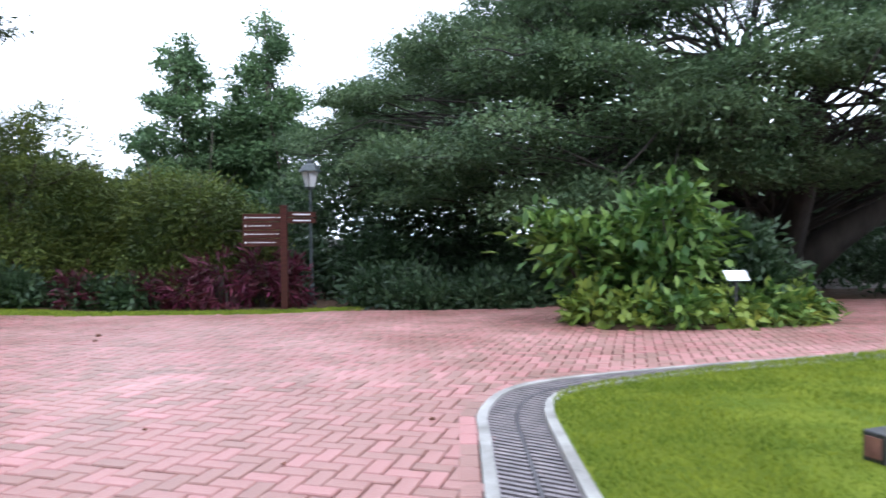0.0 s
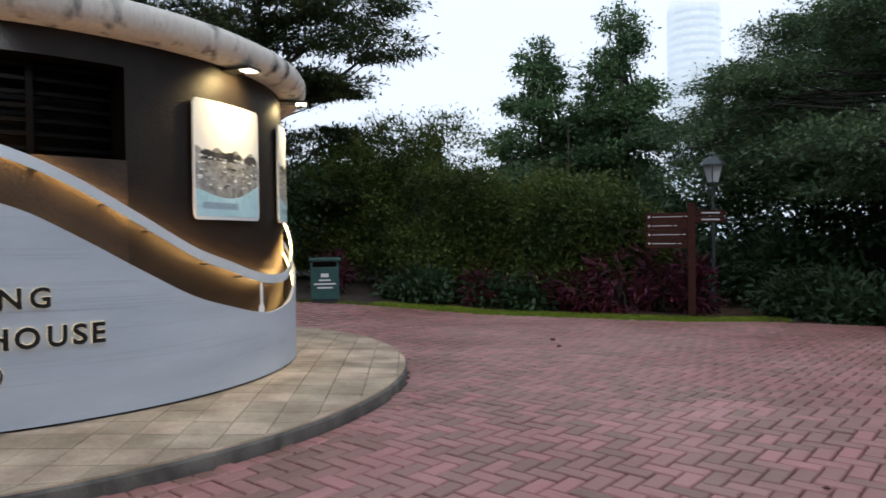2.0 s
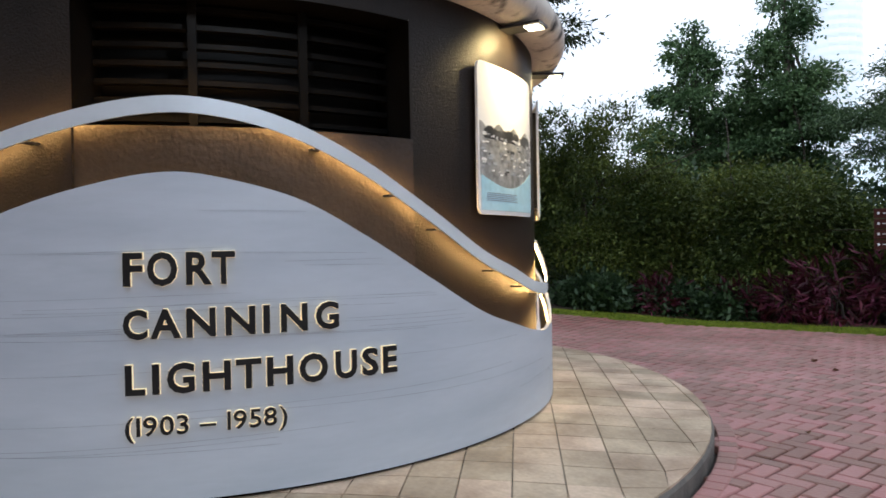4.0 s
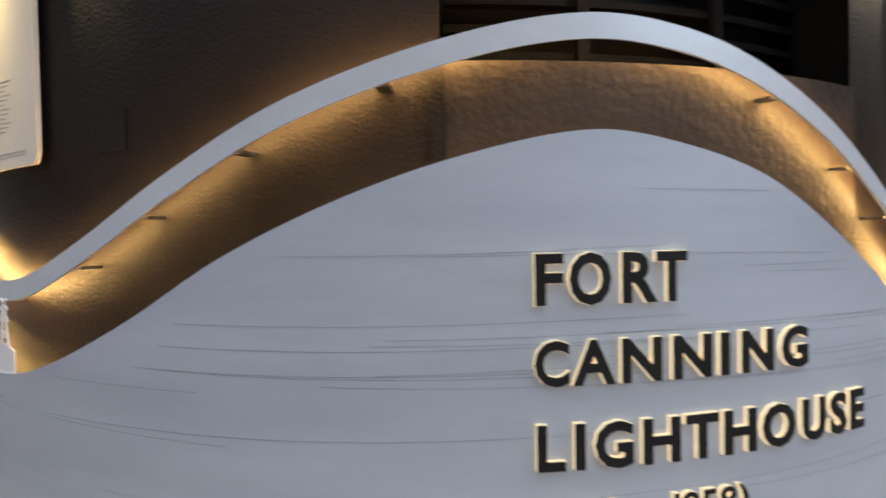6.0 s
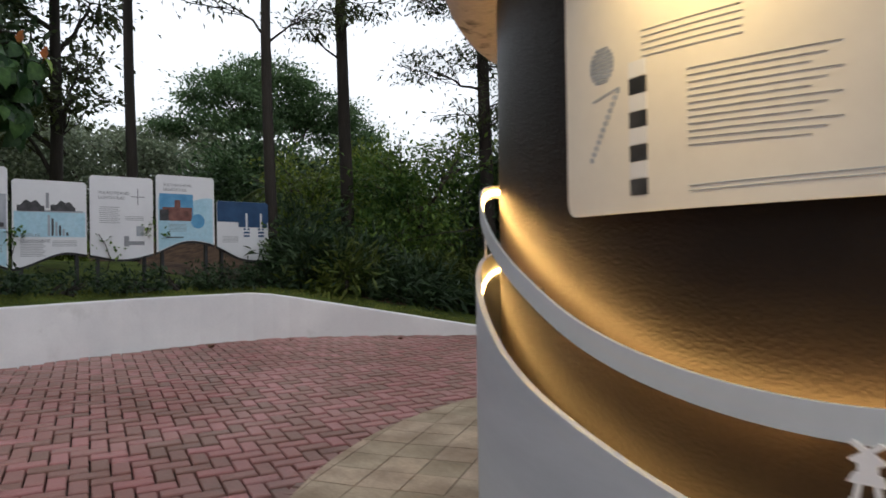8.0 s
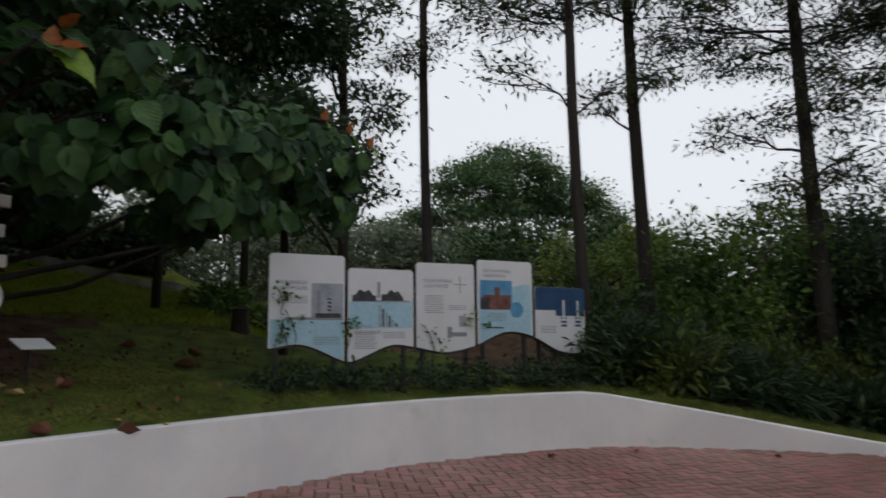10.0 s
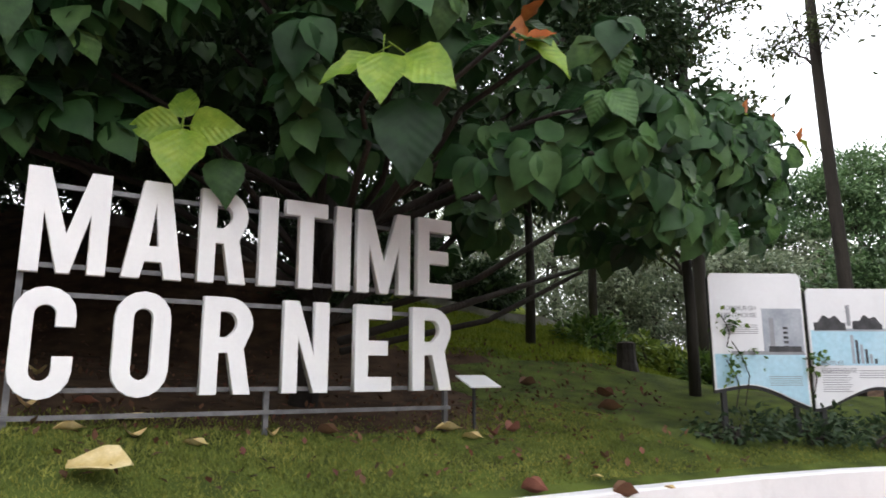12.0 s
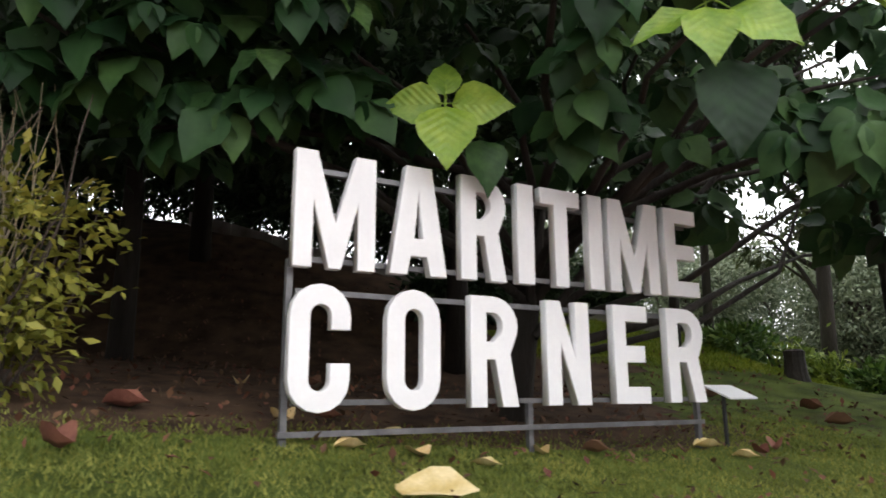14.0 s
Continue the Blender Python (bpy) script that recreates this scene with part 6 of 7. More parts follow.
    # creeper over the panels
    for i, (y, z, r) in enumerate(((1.45, 2.5, 0.1), (1.6, 2.15, 0.2), (1.5, 2.0, 0.15), (2.35, 2.05, 0.12), (4.35, 2.1, 0.14), (3.6, 1.95, 0.2), (4.3, 2.25, 0.08), (6.3, 1.9, 0.15), (6.5, 2.2, 0.2))):
        P, out = clump_points([((0, 0, 0), (0.03, r * 1.4, r * 0.8))], 8, 5, 0.05, 1.0, 180 + i, 0.1, 1.0)
        root = thing("creeper", "small green creeper climbing over the panel", "creeper", pose(-20.56 - 0.045 * (y - 1.3), y, z), "creepers")
        part("stem", tube_data([(-0.01, 0, -r * 2.5), (0.01, r * 0.3, -r), (0.0, 0, 0), (0.01, -r * 0.5, r * 0.8)], 0.006, 4), BARK_DARK, root)
        part("foliage", leaf_mesh("foliage", P, 0.065, L_SHRUB, 0.7, 181 + i, out=out), L_SHRUB, root)
    # distant woods on the hill
    bl = []
    for k in range(60):
        a = radians(95 + k * 2.9)
        rr = 34 + 7 * math.sin(k * 2.1)
        x, y = -12 + rr * math.cos(a), 2 + rr * math.sin(a)
        if k > 22:
            continue
        hh = (2.2 if k < 7 else 4.4) - 2.6 * ss(10, 12, k) * ss(17, 15.5, k) + 1.3 * math.sin(k * 1.3) - 1.0 * ss(19, 21, k)
        bl.append(((x, y, 2.0 + hh * 0.4), (2.4, 2.4, hh * 0.6)))
    for name, mat, sd, cnt in (("hill_woods", L_DARK, 190, 2000), ("hill_grove", L_FAR, 195, 3400)):
        P, out = clump_points(bl, cnt, 40, 0.55, 0.7, sd, 0.3, 0.9)
        tagged(new(name, leaf_mesh(name, P, 0.26, mat, 0.5, sd + 1, out=out)), "belt of mixed green woodland on the hill", "woods", kind="stuff")
    # tall dark leafy trees behind the sign
    for i, (x, y, h, r) in enumerate(((-31.9, 2.7, 13.0, 1.9), (-34.0, -2.2, 12, 2.8), (-24.0, -3.6, 9.5, 2.6), (-27.0, -13.0, 10, 3.2), (-31.0, -9.5, 11, 3.4), (-22.5, -7.8, 8.5, 2.4), (-30.5, -5.0, 10, 3.0), (-26.5, -8.5, 9.5, 3.0), (-22.5, -11.0, 8.5, 2.6))):
        bl = [((0, 0, h * 0.5), (r, r, h * 0.16)), ((r * 0.5, r * 0.4, h * 0.68), (r * 0.9, r * 0.9, h * 0.15)), ((-r * 0.4, -r * 0.4, h * 0.72), (r * 0.9, r * 0.9, h * 0.15)), ((0.3, 0, h * 0.88), (r * 0.9, r * 0.9, h * 0.14)), ((0.4 * r, -0.4 * r, h * 0.38), (r * 0.8, r * 0.8, h * 0.1))]
        tree("shade_tree", "tall dark shade tree on the hill behind the letters", "tree", (x, y, bank_at(x, y)), ([(0, 0, -0.1), (0.1, 0.05, h * 0.3), (0, 0.1, h * 0.8)], [0.07 * r, 0.05 * r, 0.03 * r]), bl, L_DARK, clumps=640, per=44, size=0.2, tight=0.42, flat=0.5, aspect=0.5, seed=200 + i, bark=BARK_DARK, group="shade trees", twigs=5, under=0.7, shell=0.35)


    # dark bushes on the slope behind the letters
    for i, (x, y, r, h) in enumerate(((-29.6, -2.2, 1.0, 1.2), (-30.4, -4.6, 1.4, 2.2), (-30.6, -7.0, 1.6, 2.6), (-29.8, -9.6, 1.6, 2.8), (-31.0, -0.4, 0.9, 0.8), (-26.4, -3.4, 0.7, 0.9), (-21.8, -10.4, 1.2, 2.4), (-27.2, -11.6, 1.6, 3.0), (-25.2, -12.4, 1.5, 2.8), (-29.0, -13.0, 1.8, 3.2), (-29.2, -7.8, 1.5, 2.6), (-23.6, -11.8, 1.4, 2.6), (-32.0, -3.4, 1.6, 2.6), (-29.2, -11.0, 1.6, 3.0))):
        shrub("slope_bush", "dark leafy bush on the shaded slope", "bush", (x, y, bank_at(x, y)), [((0, 0, h * 0.5), (r, r, h * 0.5)), ((0.3 * r, -0.3 * r, h * 0.75), (r * 0.7, r * 0.7, h * 0.35))], L_DARK, 210, 26, 0.2, 0.24, 0.7, 0.4, 240 + i, "slope bushes")


build_bank_plants()


def crest_kerb():
    root = thing("path_kerb", "pale concrete kerb along the path on the hill", "kerb", kind="structure")
    line = [(-28.0 + 0.1 * math.sin(k), 1.6 - 0.92 * k) for k in range(13)]
    for (x0, y0), (x1, y1) in zip(line, line[1:]):
        z0, z1 = bank_at(x0, y0), bank_at(x1, y1)
        v = [(x, y + (0.012 if y == y1 else 0), z + dz) for x, y, z in ((x0, y0, z0), (x1, y1, z1)) for x, dz in ((x, -0.15), (x, 0.14), (x - 0.14, 0.14), (x - 0.14, -0.15))]
        part("kerb_stone", (v, [(0, 1, 5, 4), (1, 2, 6, 5), (2, 3, 7, 6), (0, 3, 2, 1), (4, 5, 6, 7)]), KERB, root)


crest_kerb()


def palm(base, h, seed):
    rng = random.Random(seed)
    root = thing("palm_tree", "palm with arching feather fronds among the trees", "palm", pose(*base))
    part("trunk", tube_data([(0, 0, -0.2), (0.05, 0, h * 0.5), (0, 0.05, h)], [0.16, 0.12, 0.1], 8), BARK, root)
    for k in range(13):
        az, L = k * 137.5, rng.uniform(1.9, 2.5)
        lift = rng.uniform(0.2, 1.1)
        spine = [(L * t, 0, lift * math.sin(math.pi * min(1, t * 1.1)) * 0.8 - 0.9 * t * t) for t in np.linspace(0, 1, 12)]
        vs, fs = tube_data(spine, [0.025 - 0.0018 * i for i in range(12)], 4, False)
        vs = [tuple(v) for v in vs]
        for i in range(1, 12):
            for sd in (-1, 1):
                for q in (0, 0.5):
                    p = Vector(spine[i]).lerp(Vector(spine[i - 1]), q)
                    w = 0.5 * math.sin(math.pi * (i - q) / 12.5) + 0.08
                    n0 = len(vs)
                    vs += [(p.x - 0.02, p.y, p.z), (p.x + 0.03, p.y, p.z), (p.x + 0.22, p.y + sd * w, p.z - 0.25 * w)]
                    fs.append((n0, n0 + 1, n0 + 2))
        ob = part("frond", (vs, fs), L_HEDGE, root)
        ob.matrix_local = pose(0, 0, h, 0, 0, az)


palm((-31.5, 13.2, 1.2), 2.9, 3)
# unseen trees behind the viewpoint, added to block sky light from that side
for i, (x, y, h) in enumerate(((-14.5, -14.0, 11), (-9.5, -13.0, 12), (-4.0, -14.0, 12), (1.5, -13.0, 11), (7.0, -12.0, 11))):
    bl = [((0, 0, h * 0.5), (3.0, 2.6, 1.9)), ((1.2, 0.8, h * 0.72), (2.6, 2.6, 1.7)), ((-1.3, -0.6, h * 0.78), (2.6, 2.6, 1.8)), ((0, 0.3, h * 0.3), (2.4, 2.0, 1.4))]
    tree("shade_tree", "unseen shade tree added behind the plaza to block sky light", "tree", (x, y, 0.0), ([(0, 0, -0.1), (0.1, 0.05, h * 0.3), (0, 0.1, h * 0.8)], [0.22, 0.18, 0.08]), bl, L_DARK, clumps=420, per=30, size=0.36, tight=0.5, flat=0.6, seed=500 + i, group="shade trees", twigs=2, under=0.8, shell=0.35)
box_light = thing("ground_floodlight", "small black ground floodlight with a red face on the lawn", "floodlight", pose(2.52, 3.9, 0.07, 0, 0, 20))
part("housing", boxes((-0.1, 0.1, -0.07, 0.07, 0.02, 0.2), bevel=0.012), BLACK_STEEL, box_light)
part("foot", boxes((-0.06, 0.06, -0.05, 0.05, -0.04, 0.03)), BLACK_STEEL, box_light)
part("lens_face", boxes((-0.108, -0.1, -0.05, 0.05, 0.05, 0.17)), P_RED, box_light, "dull red face")


def broad_leaf_mesh(name, mats, L=1.0, cup=0.12, droop=0.22):
    """A heart-shaped leaf with a folded midrib and rippled edge, pointing along +x."""
    rows = [(0.0, 0.0), (0.06, 0.20), (0.18, 0.34), (0.34, 0.40), (0.52, 0.36), (0.70, 0.25), (0.86, 0.11), (1.0, 0.0)]
    vs, fs = [], []
    for x, w in rows:
        z = -droop * x * x
        vs += [(x * L, -w * L, z + cup * w * 1.2 - 0.04 * math.sin(x * 14)), (x * L, -w * 0.5 * L, z + cup * w * 0.4), (x * L, 0, z - 0.015), (x * L, w * 0.5 * L, z + cup * w * 0.4), (x * L, w * L, z + cup * w * 1.2 - 0.04 * math.sin(x * 14 + 1))]
    for i in range(len(rows) - 1):
        for k in range(4):
            a = i * 5 + k
            fs.append((a, a + 5, a + 6, a + 1))
    k = len(vs)
    sv, sf = tube_data([(-0.35, 0, 0.05), (-0.15, 0, 0.03), (0, 0, 0)], [0.018, 0.014, 0.012], 4, False)
    vs += [tuple(v) for v in sv]
    fs += [tuple(i + k for i in f) for f in sf]
    return mesh_of(name, vs, fs, mats, True)


def build_broad_leaf_tree():
    bx, by = -20.6, -3.0
    bz = bank_at(bx, by)
    root = thing("broadleaf_tree", "spreading tree with large heart-shaped leaves hanging over the letters", "tree", pose(bx, by, bz))
    rng = random.Random(77)
    heads = [(-18.46, -3.56, 3.95), (-17.75, -1.95, 4.1), (-17.6, -1.1, 4.25), (-21.6, 2.68, 5.2), (-19.4, 0.2, 4.5), (-20.4, 1.4, 4.7), (-18.2, -4.6, 4.6), (-18.6, -5.8, 4.5), (-17.6, -3.0, 4.7), (-18.4, -0.6, 4.6), (-19.2, -2.0, 4.6), (-20.2, -0.4, 5.0), (-19.0, -3.4, 4.8), (-19.6, -5.0, 4.4), (-20.8, 0.6, 5.4), (-17.8, -6.6, 4.6), (-19.6, -6.4, 4.2), (-21.4, 1.9, 4.6)]
    sets = [tube_data([(0, 0, -0.2), (0.1, 0.1, 0.7), (0.2, 0.2, 1.6), (0.2, 0.3, 2.4)], [0.16, 0.14, 0.12, 0.09], 9)]
    for h in heads:
        q = (h[0] - bx, h[1] - by, h[2] - bz)
        lp, lr = limb((0.15, 0.2, rng.uniform(0.9, 2.2)), q, 0.05, 0.015, 0.12, rng.random())
        sets.append(tube_data(lp, lr, 6, False))
    for pts, r0 in (([(-20.4, -2.6, 2.3), (-19.9, -1.6, 2.55), (-21.85, -0.35, 3.12), (-23.24, 1.08, 3.69), (-23.6, 1.7, 3.8)], 0.05), ([(-20.5, -2.7, 2.5), (-21.0, -1.2, 3.0), (-21.4, 0.2, 3.9), (-21.6, 1.5, 4.5)], 0.045),
                    ([(-20.5, -2.6, 2.2), (-21.4, -1.0, 2.6), (-22.2, 0.3, 3.3), (-22.6, 0.8, 4.2)], 0.04), ([(-20.5, -2.7, 2.6), (-20.9, -1.6, 3.3), (-21.0, -0.7, 4.2)], 0.045), ([(-20.4, -2.8, 2.4), (-20.8, -2.0, 3.4), (-20.2, -1.2, 4.4)], 0.045)):
        sets.append(tube_data([(x - bx, y - by, z - bz) for x, y, z in pts], [r0 * (1 - 0.16 * k) for k in range(len(pts))], 6, False))
    part("trunk", join(*sets), BARK_DARK, root, smooth=True)
    shapes = [broad_leaf_mesh("leaf", L_BIG, 1.0, c, d) for c, d in ((0.12, 0.2), (0.22, 0.32), (0.02, 0.1))]
    young = [broad_leaf_mesh("leaf", L_BIG_Y, 1.0, c, d) for c, d in ((0.12, 0.15), (0.2, 0.28))]
    fresh = [broad_leaf_mesh("leaf", L_BIG_M, 1.0, c, d) for c, d in ((0.12, 0.2), (0.2, 0.3))]
    orange = [broad_leaf_mesh("leaf", L_ORANGE, 1.0, 0.25, -0.1)]

    def leaf(p, az, tip, size, meshes, roll=0.0, wide=1.0):
        ob = part("leaf", rng.choice(meshes), None, root)
        m = Matrix.Translation((p[0] - bx, p[1] - by, p[2] - bz)) @ pose(0, 0, 0, 0, 0, az) @ pose(0, 0, 0, 0, tip) @ pose(0, 0, 0, roll)
        ob.matrix_local = m @ Matrix.Diagonal((size, size * wide, size, 1))

    def in_canopy(x, y, z):
        """Whether a place lies inside the crown's outline, which narrows to its tip."""
        k = (-18.0 - x) / 3
        edge = 0.7 + 1.9 * k
        if y > edge or x > -17.45:
            return False
        if x > -18.3 and (-2.5 < y < -1.5 and 3.4 < z < 4.45 or -1.5 < y < -0.5 and 3.7 < z < 4.9):
            return False
        start = -0.3 + 1.2 * k
        top = 9.0 if y < start else 4.2 + 1.4 * k - 0.5 * (y - start) / (edge - start)
        low = (3.5 + 0.75 * k if y < -3.0 else 3.35 + 0.7 * k) if y < start else 2.95 + 0.5 * k
        if -1.6 < y < start and k > 0.6:
            low = 2.72 + 0.5 * k
        if -4.1 < y < -2.7 and k < 0.4:
            low = 4.5
        return low + 0.1 < z < top

    # rosettes that stand out: young yellow-green leaves, orange tips
    def rosette(c, n, size, meshes, tip=35, az0=0):
        for k in range(n):
            az = az0 + 360 / n * k + rng.uniform(-12, 12)
            leaf((c[0] + 0.06 * math.cos(radians(az)), c[1] + 0.06 * math.sin(radians(az)), c[2] + rng.uniform(-0.03, 0.05)), az, tip + rng.uniform(-15, 20), size * rng.uniform(0.85, 1.15), meshes, rng.uniform(-25, 25))
    for p, az, tip, size, roll, wide in (((-18.25, -3.53, 3.77), 5, 72, 0.47, 0, 1.1), ((-18.28, -3.49, 3.80), 80, 6, 0.42, 100, 0.9), ((-18.28, -3.56, 3.80), -80, 4, 0.40, -100, 0.9), ((-18.27, -3.54, 3.86), 180, -80, 0.30, 0, 1.0)):
        leaf(p, az, tip, size, young[:1], roll, wide)
    leaf((-18.5, -3.3, 3.62), 40, 70, 0.4, shapes, 20)
    for p, az, tip, size, roll, wide in (((-17.66, -1.99, 4.10), -5, 68, 0.42, 0, 1.0), ((-17.68, -1.84, 4.10), 62, 36, 0.46, 62, 1.0), ((-17.70, -2.06, 4.10), -82, 26, 0.42, -60, 0.6)):
        leaf(p, az, tip, size, young[:1], roll, wide)
    leaf((-17.80, -1.82, 3.84), 0, 80, 0.62, shapes[:1], 0)
    leaf((-17.88, -0.98, 4.30), 75, 32, 0.40, young, 40)
    leaf((-17.90, -1.08, 4.32), -85, 4, 0.40, fresh, -35)
    leaf((-17.92, -1.0, 4.34), 30, 20, 0.34, fresh, 10)
    leaf((-17.95, -1.02, 4.34), 20, -80, 0.20, orange)
    leaf((-17.92, -0.98, 4.34), 85, -4, 0.22, orange, 50)
    leaf((-18.10, -0.98, 4.58), 60, -30, 0.22, orange)
    leaf((-18.10, -1.02, 4.56), 70, 15, 0.36, fresh, 30)
    leaf((-18.10, -1.06, 4.56), -60, 10, 0.36, fresh, -30)
    for c in ((-21.6, 2.68, 5.2), (-21.3, 2.2, 5.25), (-21.55, 3.0, 5.0)):
        leaf((c[0], c[1], c[2] - 0.14), 40, -70, 0.22, orange)
        leaf((c[0], c[1], c[2] - 0.1), 60, 55, 0.3, young)
    # canopy: whorls of leaves over its front, each facing out and up
    def frame_of(c, axis, k, n, size, dip, wob):
        axis = Vector(axis).normalized()
        e1 = axis.orthogonal().normalized()
        a = 2 * math.pi * (k + wob) / n
        d = e1 * math.cos(a) + axis.cross(e1) * math.sin(a)
        X = (d * math.cos(dip) - axis * math.sin(dip) - Vector((0, 0, 0.25))).normalized()
        Y = axis.cross(X).normalized()
        Z = X.cross(Y)
        o = Vector((c[0] - bx, c[1] - by, c[2] - bz)) + X * size * 0.2
        return Matrix(((X.x, Y.x, Z.x, o.x), (X.y, Y.y, Z.y, o.y), (X.z, Y.z, Z.z, o.z), (0, 0, 0, 1))) @ Matrix.Diagonal((size, size, size, 1))

    def front(y):
        """How far out the crown reaches along its length."""
        return -17.6 if y < 0.0 else -17.6 - 1.45 * y

    def spot(deep, high=6.3):
        while True:
            y = rng.uniform(-7.5, 3.0)
            z = rng.uniform(3.0, high)
            x = front(y) - abs(rng.gauss(0, deep)) + rng.uniform(-0.1, 0.15) - 0.55 * max(0.0, 4.5 - z)
            if in_canopy(x, y, z) and not (y > 0.2 and z > 5.3 - 0.12 * y):
                lift = 0.35 + 0.8 * min(1.0, max(0.0, (z - 3.6) / 1.6)) + rng.uniform(-0.2, 0.2)
                return (x, y, z), (1.0 if y > -2.7 else 0.45, rng.uniform(-0.35, 0.35) + (0.5 if y > 0.2 else 0.0), lift)
    tip = [((-21.55, 2.70, 5.05), (0.8, 0.5, 0.8)), ((-21.3, 2.2, 5.1), (0.8, 0.3, 0.8)), ((-21.55, 3.0, 4.8), (0.7, 0.8, 0.6)), ((-20.9, 1.6, 5.0), (0.8, 0.3, 0.9)), ((-21.3, 2.6, 4.6), (0.9, 0.5, 0.4)), ((-20.5, 1.0, 4.9), (0.8, 0.2, 0.9)), ((-21.7, 2.9, 4.4), (0.8, 0.6, 0.2))]
    for q in range(54):
        c, axis = tip[q] if q < len(tip) else spot(0.3)
        n, wob, size = rng.randint(4, 6), rng.random(), rng.uniform(0.26, 0.38)
        for k in range(n):
            new_leaf = fresh if rng.random() < (0.45 if c[1] > -2.7 else 0.15) else shapes
            ob = part("leaf", rng.choice(new_leaf), None, root)
            ob.matrix_local = frame_of(c, axis, k, n, size * rng.uniform(0.8, 1.15), radians(rng.uniform(5, 45)), wob)
    # crown behind and above as one joined part; unseen overhead whorls added for shade
    bv = np.array([tuple(v.co) for v in shapes[0].vertices][:40])
    base_f = [tuple(p.vertices) for p in shapes[0].polygons if max(p.vertices) < 40]
    V, F, count = [], [], 0
    for q in range(960):
        if q < 770:
            c, axis = spot(0.5 if q < 240 else 1.9, 6.3 if q < 240 else 8.2)
        else:
            # out of view over the plaza side, placed only to darken the leaves below
            c, axis = (rng.uniform(-19.0, -14.6), rng.uniform(-10.0, -2.2), rng.uniform(5.6, 7.4)), (0.4, 0, 1)
        n, wob, size = 6, rng.random(), rng.uniform(0.26, 0.38)
        for k in range(n):
            m = np.array(frame_of(c, axis, k, n, size * rng.uniform(0.75, 1.15), radians(rng.uniform(5, 50)), wob))
            V.append(bv @ m[:3, :3].T + m[:3, 3])
            F += [tuple(i + count * len(bv) for i in f) for f in base_f]
            count += 1
    tagged(part("leaf_mass", mesh_of("leaf_mass", np.concatenate(V), F, L_BIG_S, True), None, root), kind="stuff")


build_broad_leaf_tree()


# ---------------------------------------------------------------- small trees, bench, hut, stump
def bench(base, turn):
    root = thing("garden_bench", "grey weathered slatted wooden garden bench", "bench", pose(*base, 0, 0, turn))
    for x in (-0.78, 0.78):
        part("leg", boxes((x - 0.035, x + 0.035, -0.28, -0.21, 0, 0.64), bevel=0.006), BENCH, root)
        part("leg", boxes((x - 0.035, x + 0.035, 0.2, 0.27, 0, 0.92), bevel=0.006), BENCH, root)
        part("armrest", boxes((x - 0.045, x + 0.045, -0.3, 0.24, 0.64, 0.68), bevel=0.008), BENCH, root)
    for k in range(5):
        y = -0.26 + k * 0.1
        part("seat_slat", boxes((-0.78, 0.78, y, y + 0.08, 0.42, 0.445), bevel=0.004), BENCH, root)
    part("seat_rail", boxes((-0.78, 0.78, -0.27, -0.24, 0.34, 0.42)), BENCH, root)
    part("top_rail", boxes((-0.78, 0.78, 0.215, 0.255, 0.84, 0.93), bevel=0.008), BENCH, root)
    part("lower_rail", boxes((-0.78, 0.78, 0.215, 0.255, 0.5, 0.56), bevel=0.006), BENCH, root)
    for k in range(14):
        x = -0.7 + k * 0.1077
        part("back_slat", boxes((x - 0.022, x + 0.022, 0.225, 0.245, 0.56, 0.84)), BENCH, root)
    part("name_plaque", boxes((-0.06, 0.02, 0.207, 0.213, 0.865, 0.905)), PANEL, root, "small pale plaque")


bench((-17.15, 10.75, 0.40), 33)


def small_tree(base, h, seed, blobs, mat, label):
    z = bank_at(*base)
    return tree("young_tree", label, "tree", (*base, z), ([(0, 0, -0.1), (0.03, 0.03, h * 0.3), (0, 0, h * 0.65), (0.05, 0, h)], [0.1, 0.085, 0.07, 0.03]), blobs, mat, clumps=150, per=26, size=0.26, tight=0.3, flat=0.6, seed=seed, bark=BARK_DARK, twigs=5, under=0.8)


small_tree((-26.2, 0.18), 4.6, 301, [((0.6, -0.8, 3.4), (1.4, 1.4, 0.9)), ((-0.5, 0.8, 3.9), (1.3, 1.3, 0.9))], L_DARK, "young tree with a thin dark trunk on the slope")
tree("slim_tree", "slim tree with a thin trunk beside the panels", "tree", (-23.0, 2.0, bank_at(-23.0, 2.0)), ([(0, 0, -0.1), (0.02, 0.01, 1.2), (0.0, -0.02, 2.4), (0.03, 0.0, 3.6)], [0.085, 0.075, 0.065, 0.045]),
     [((0.4, -0.5, 3.4), (0.7, 0.7, 0.3)), ((0.6, 0.3, 3.6), (0.6, 0.6, 0.3)), ((-0.2, -0.2, 3.9), (0.7, 0.7, 0.3))], L_DARK, clumps=70, per=22, size=0.2, tight=0.28, flat=0.6, seed=302, bark=BARK_DARK, twigs=6, under=0.9, rise=0.6)
for i, (x, y, r) in enumerate(((-26.6, 1.4, 0.5), (-26.8, 2.2, 0.55), (-26.6, 3.0, 0.5), (-27.0, 3.8, 0.6), (-26.8, 4.8, 0.55), (-27.2, 5.8, 0.6), (-25.6, 3.3, 0.4), (-25.4, 4.2, 0.45))):
    shrub("ground_plant", "low bright green ground plant along the lawn", "plant", (x, y, bank_at(x, y)), [((0, 0, 0.22), (r * 0.8, r, 0.3))], L_YELLOW if i % 3 else L_SHRUB, 50, 14, 0.17, 0.12, 0.8, 0.45, 500 + i, "ground plants", up=0.5)
hut = thing("garden_hut", "low dark flat-roofed hut behind the shrubs", "hut", pose(-24.4, 11.0, 0.6, 0, 0, 60))
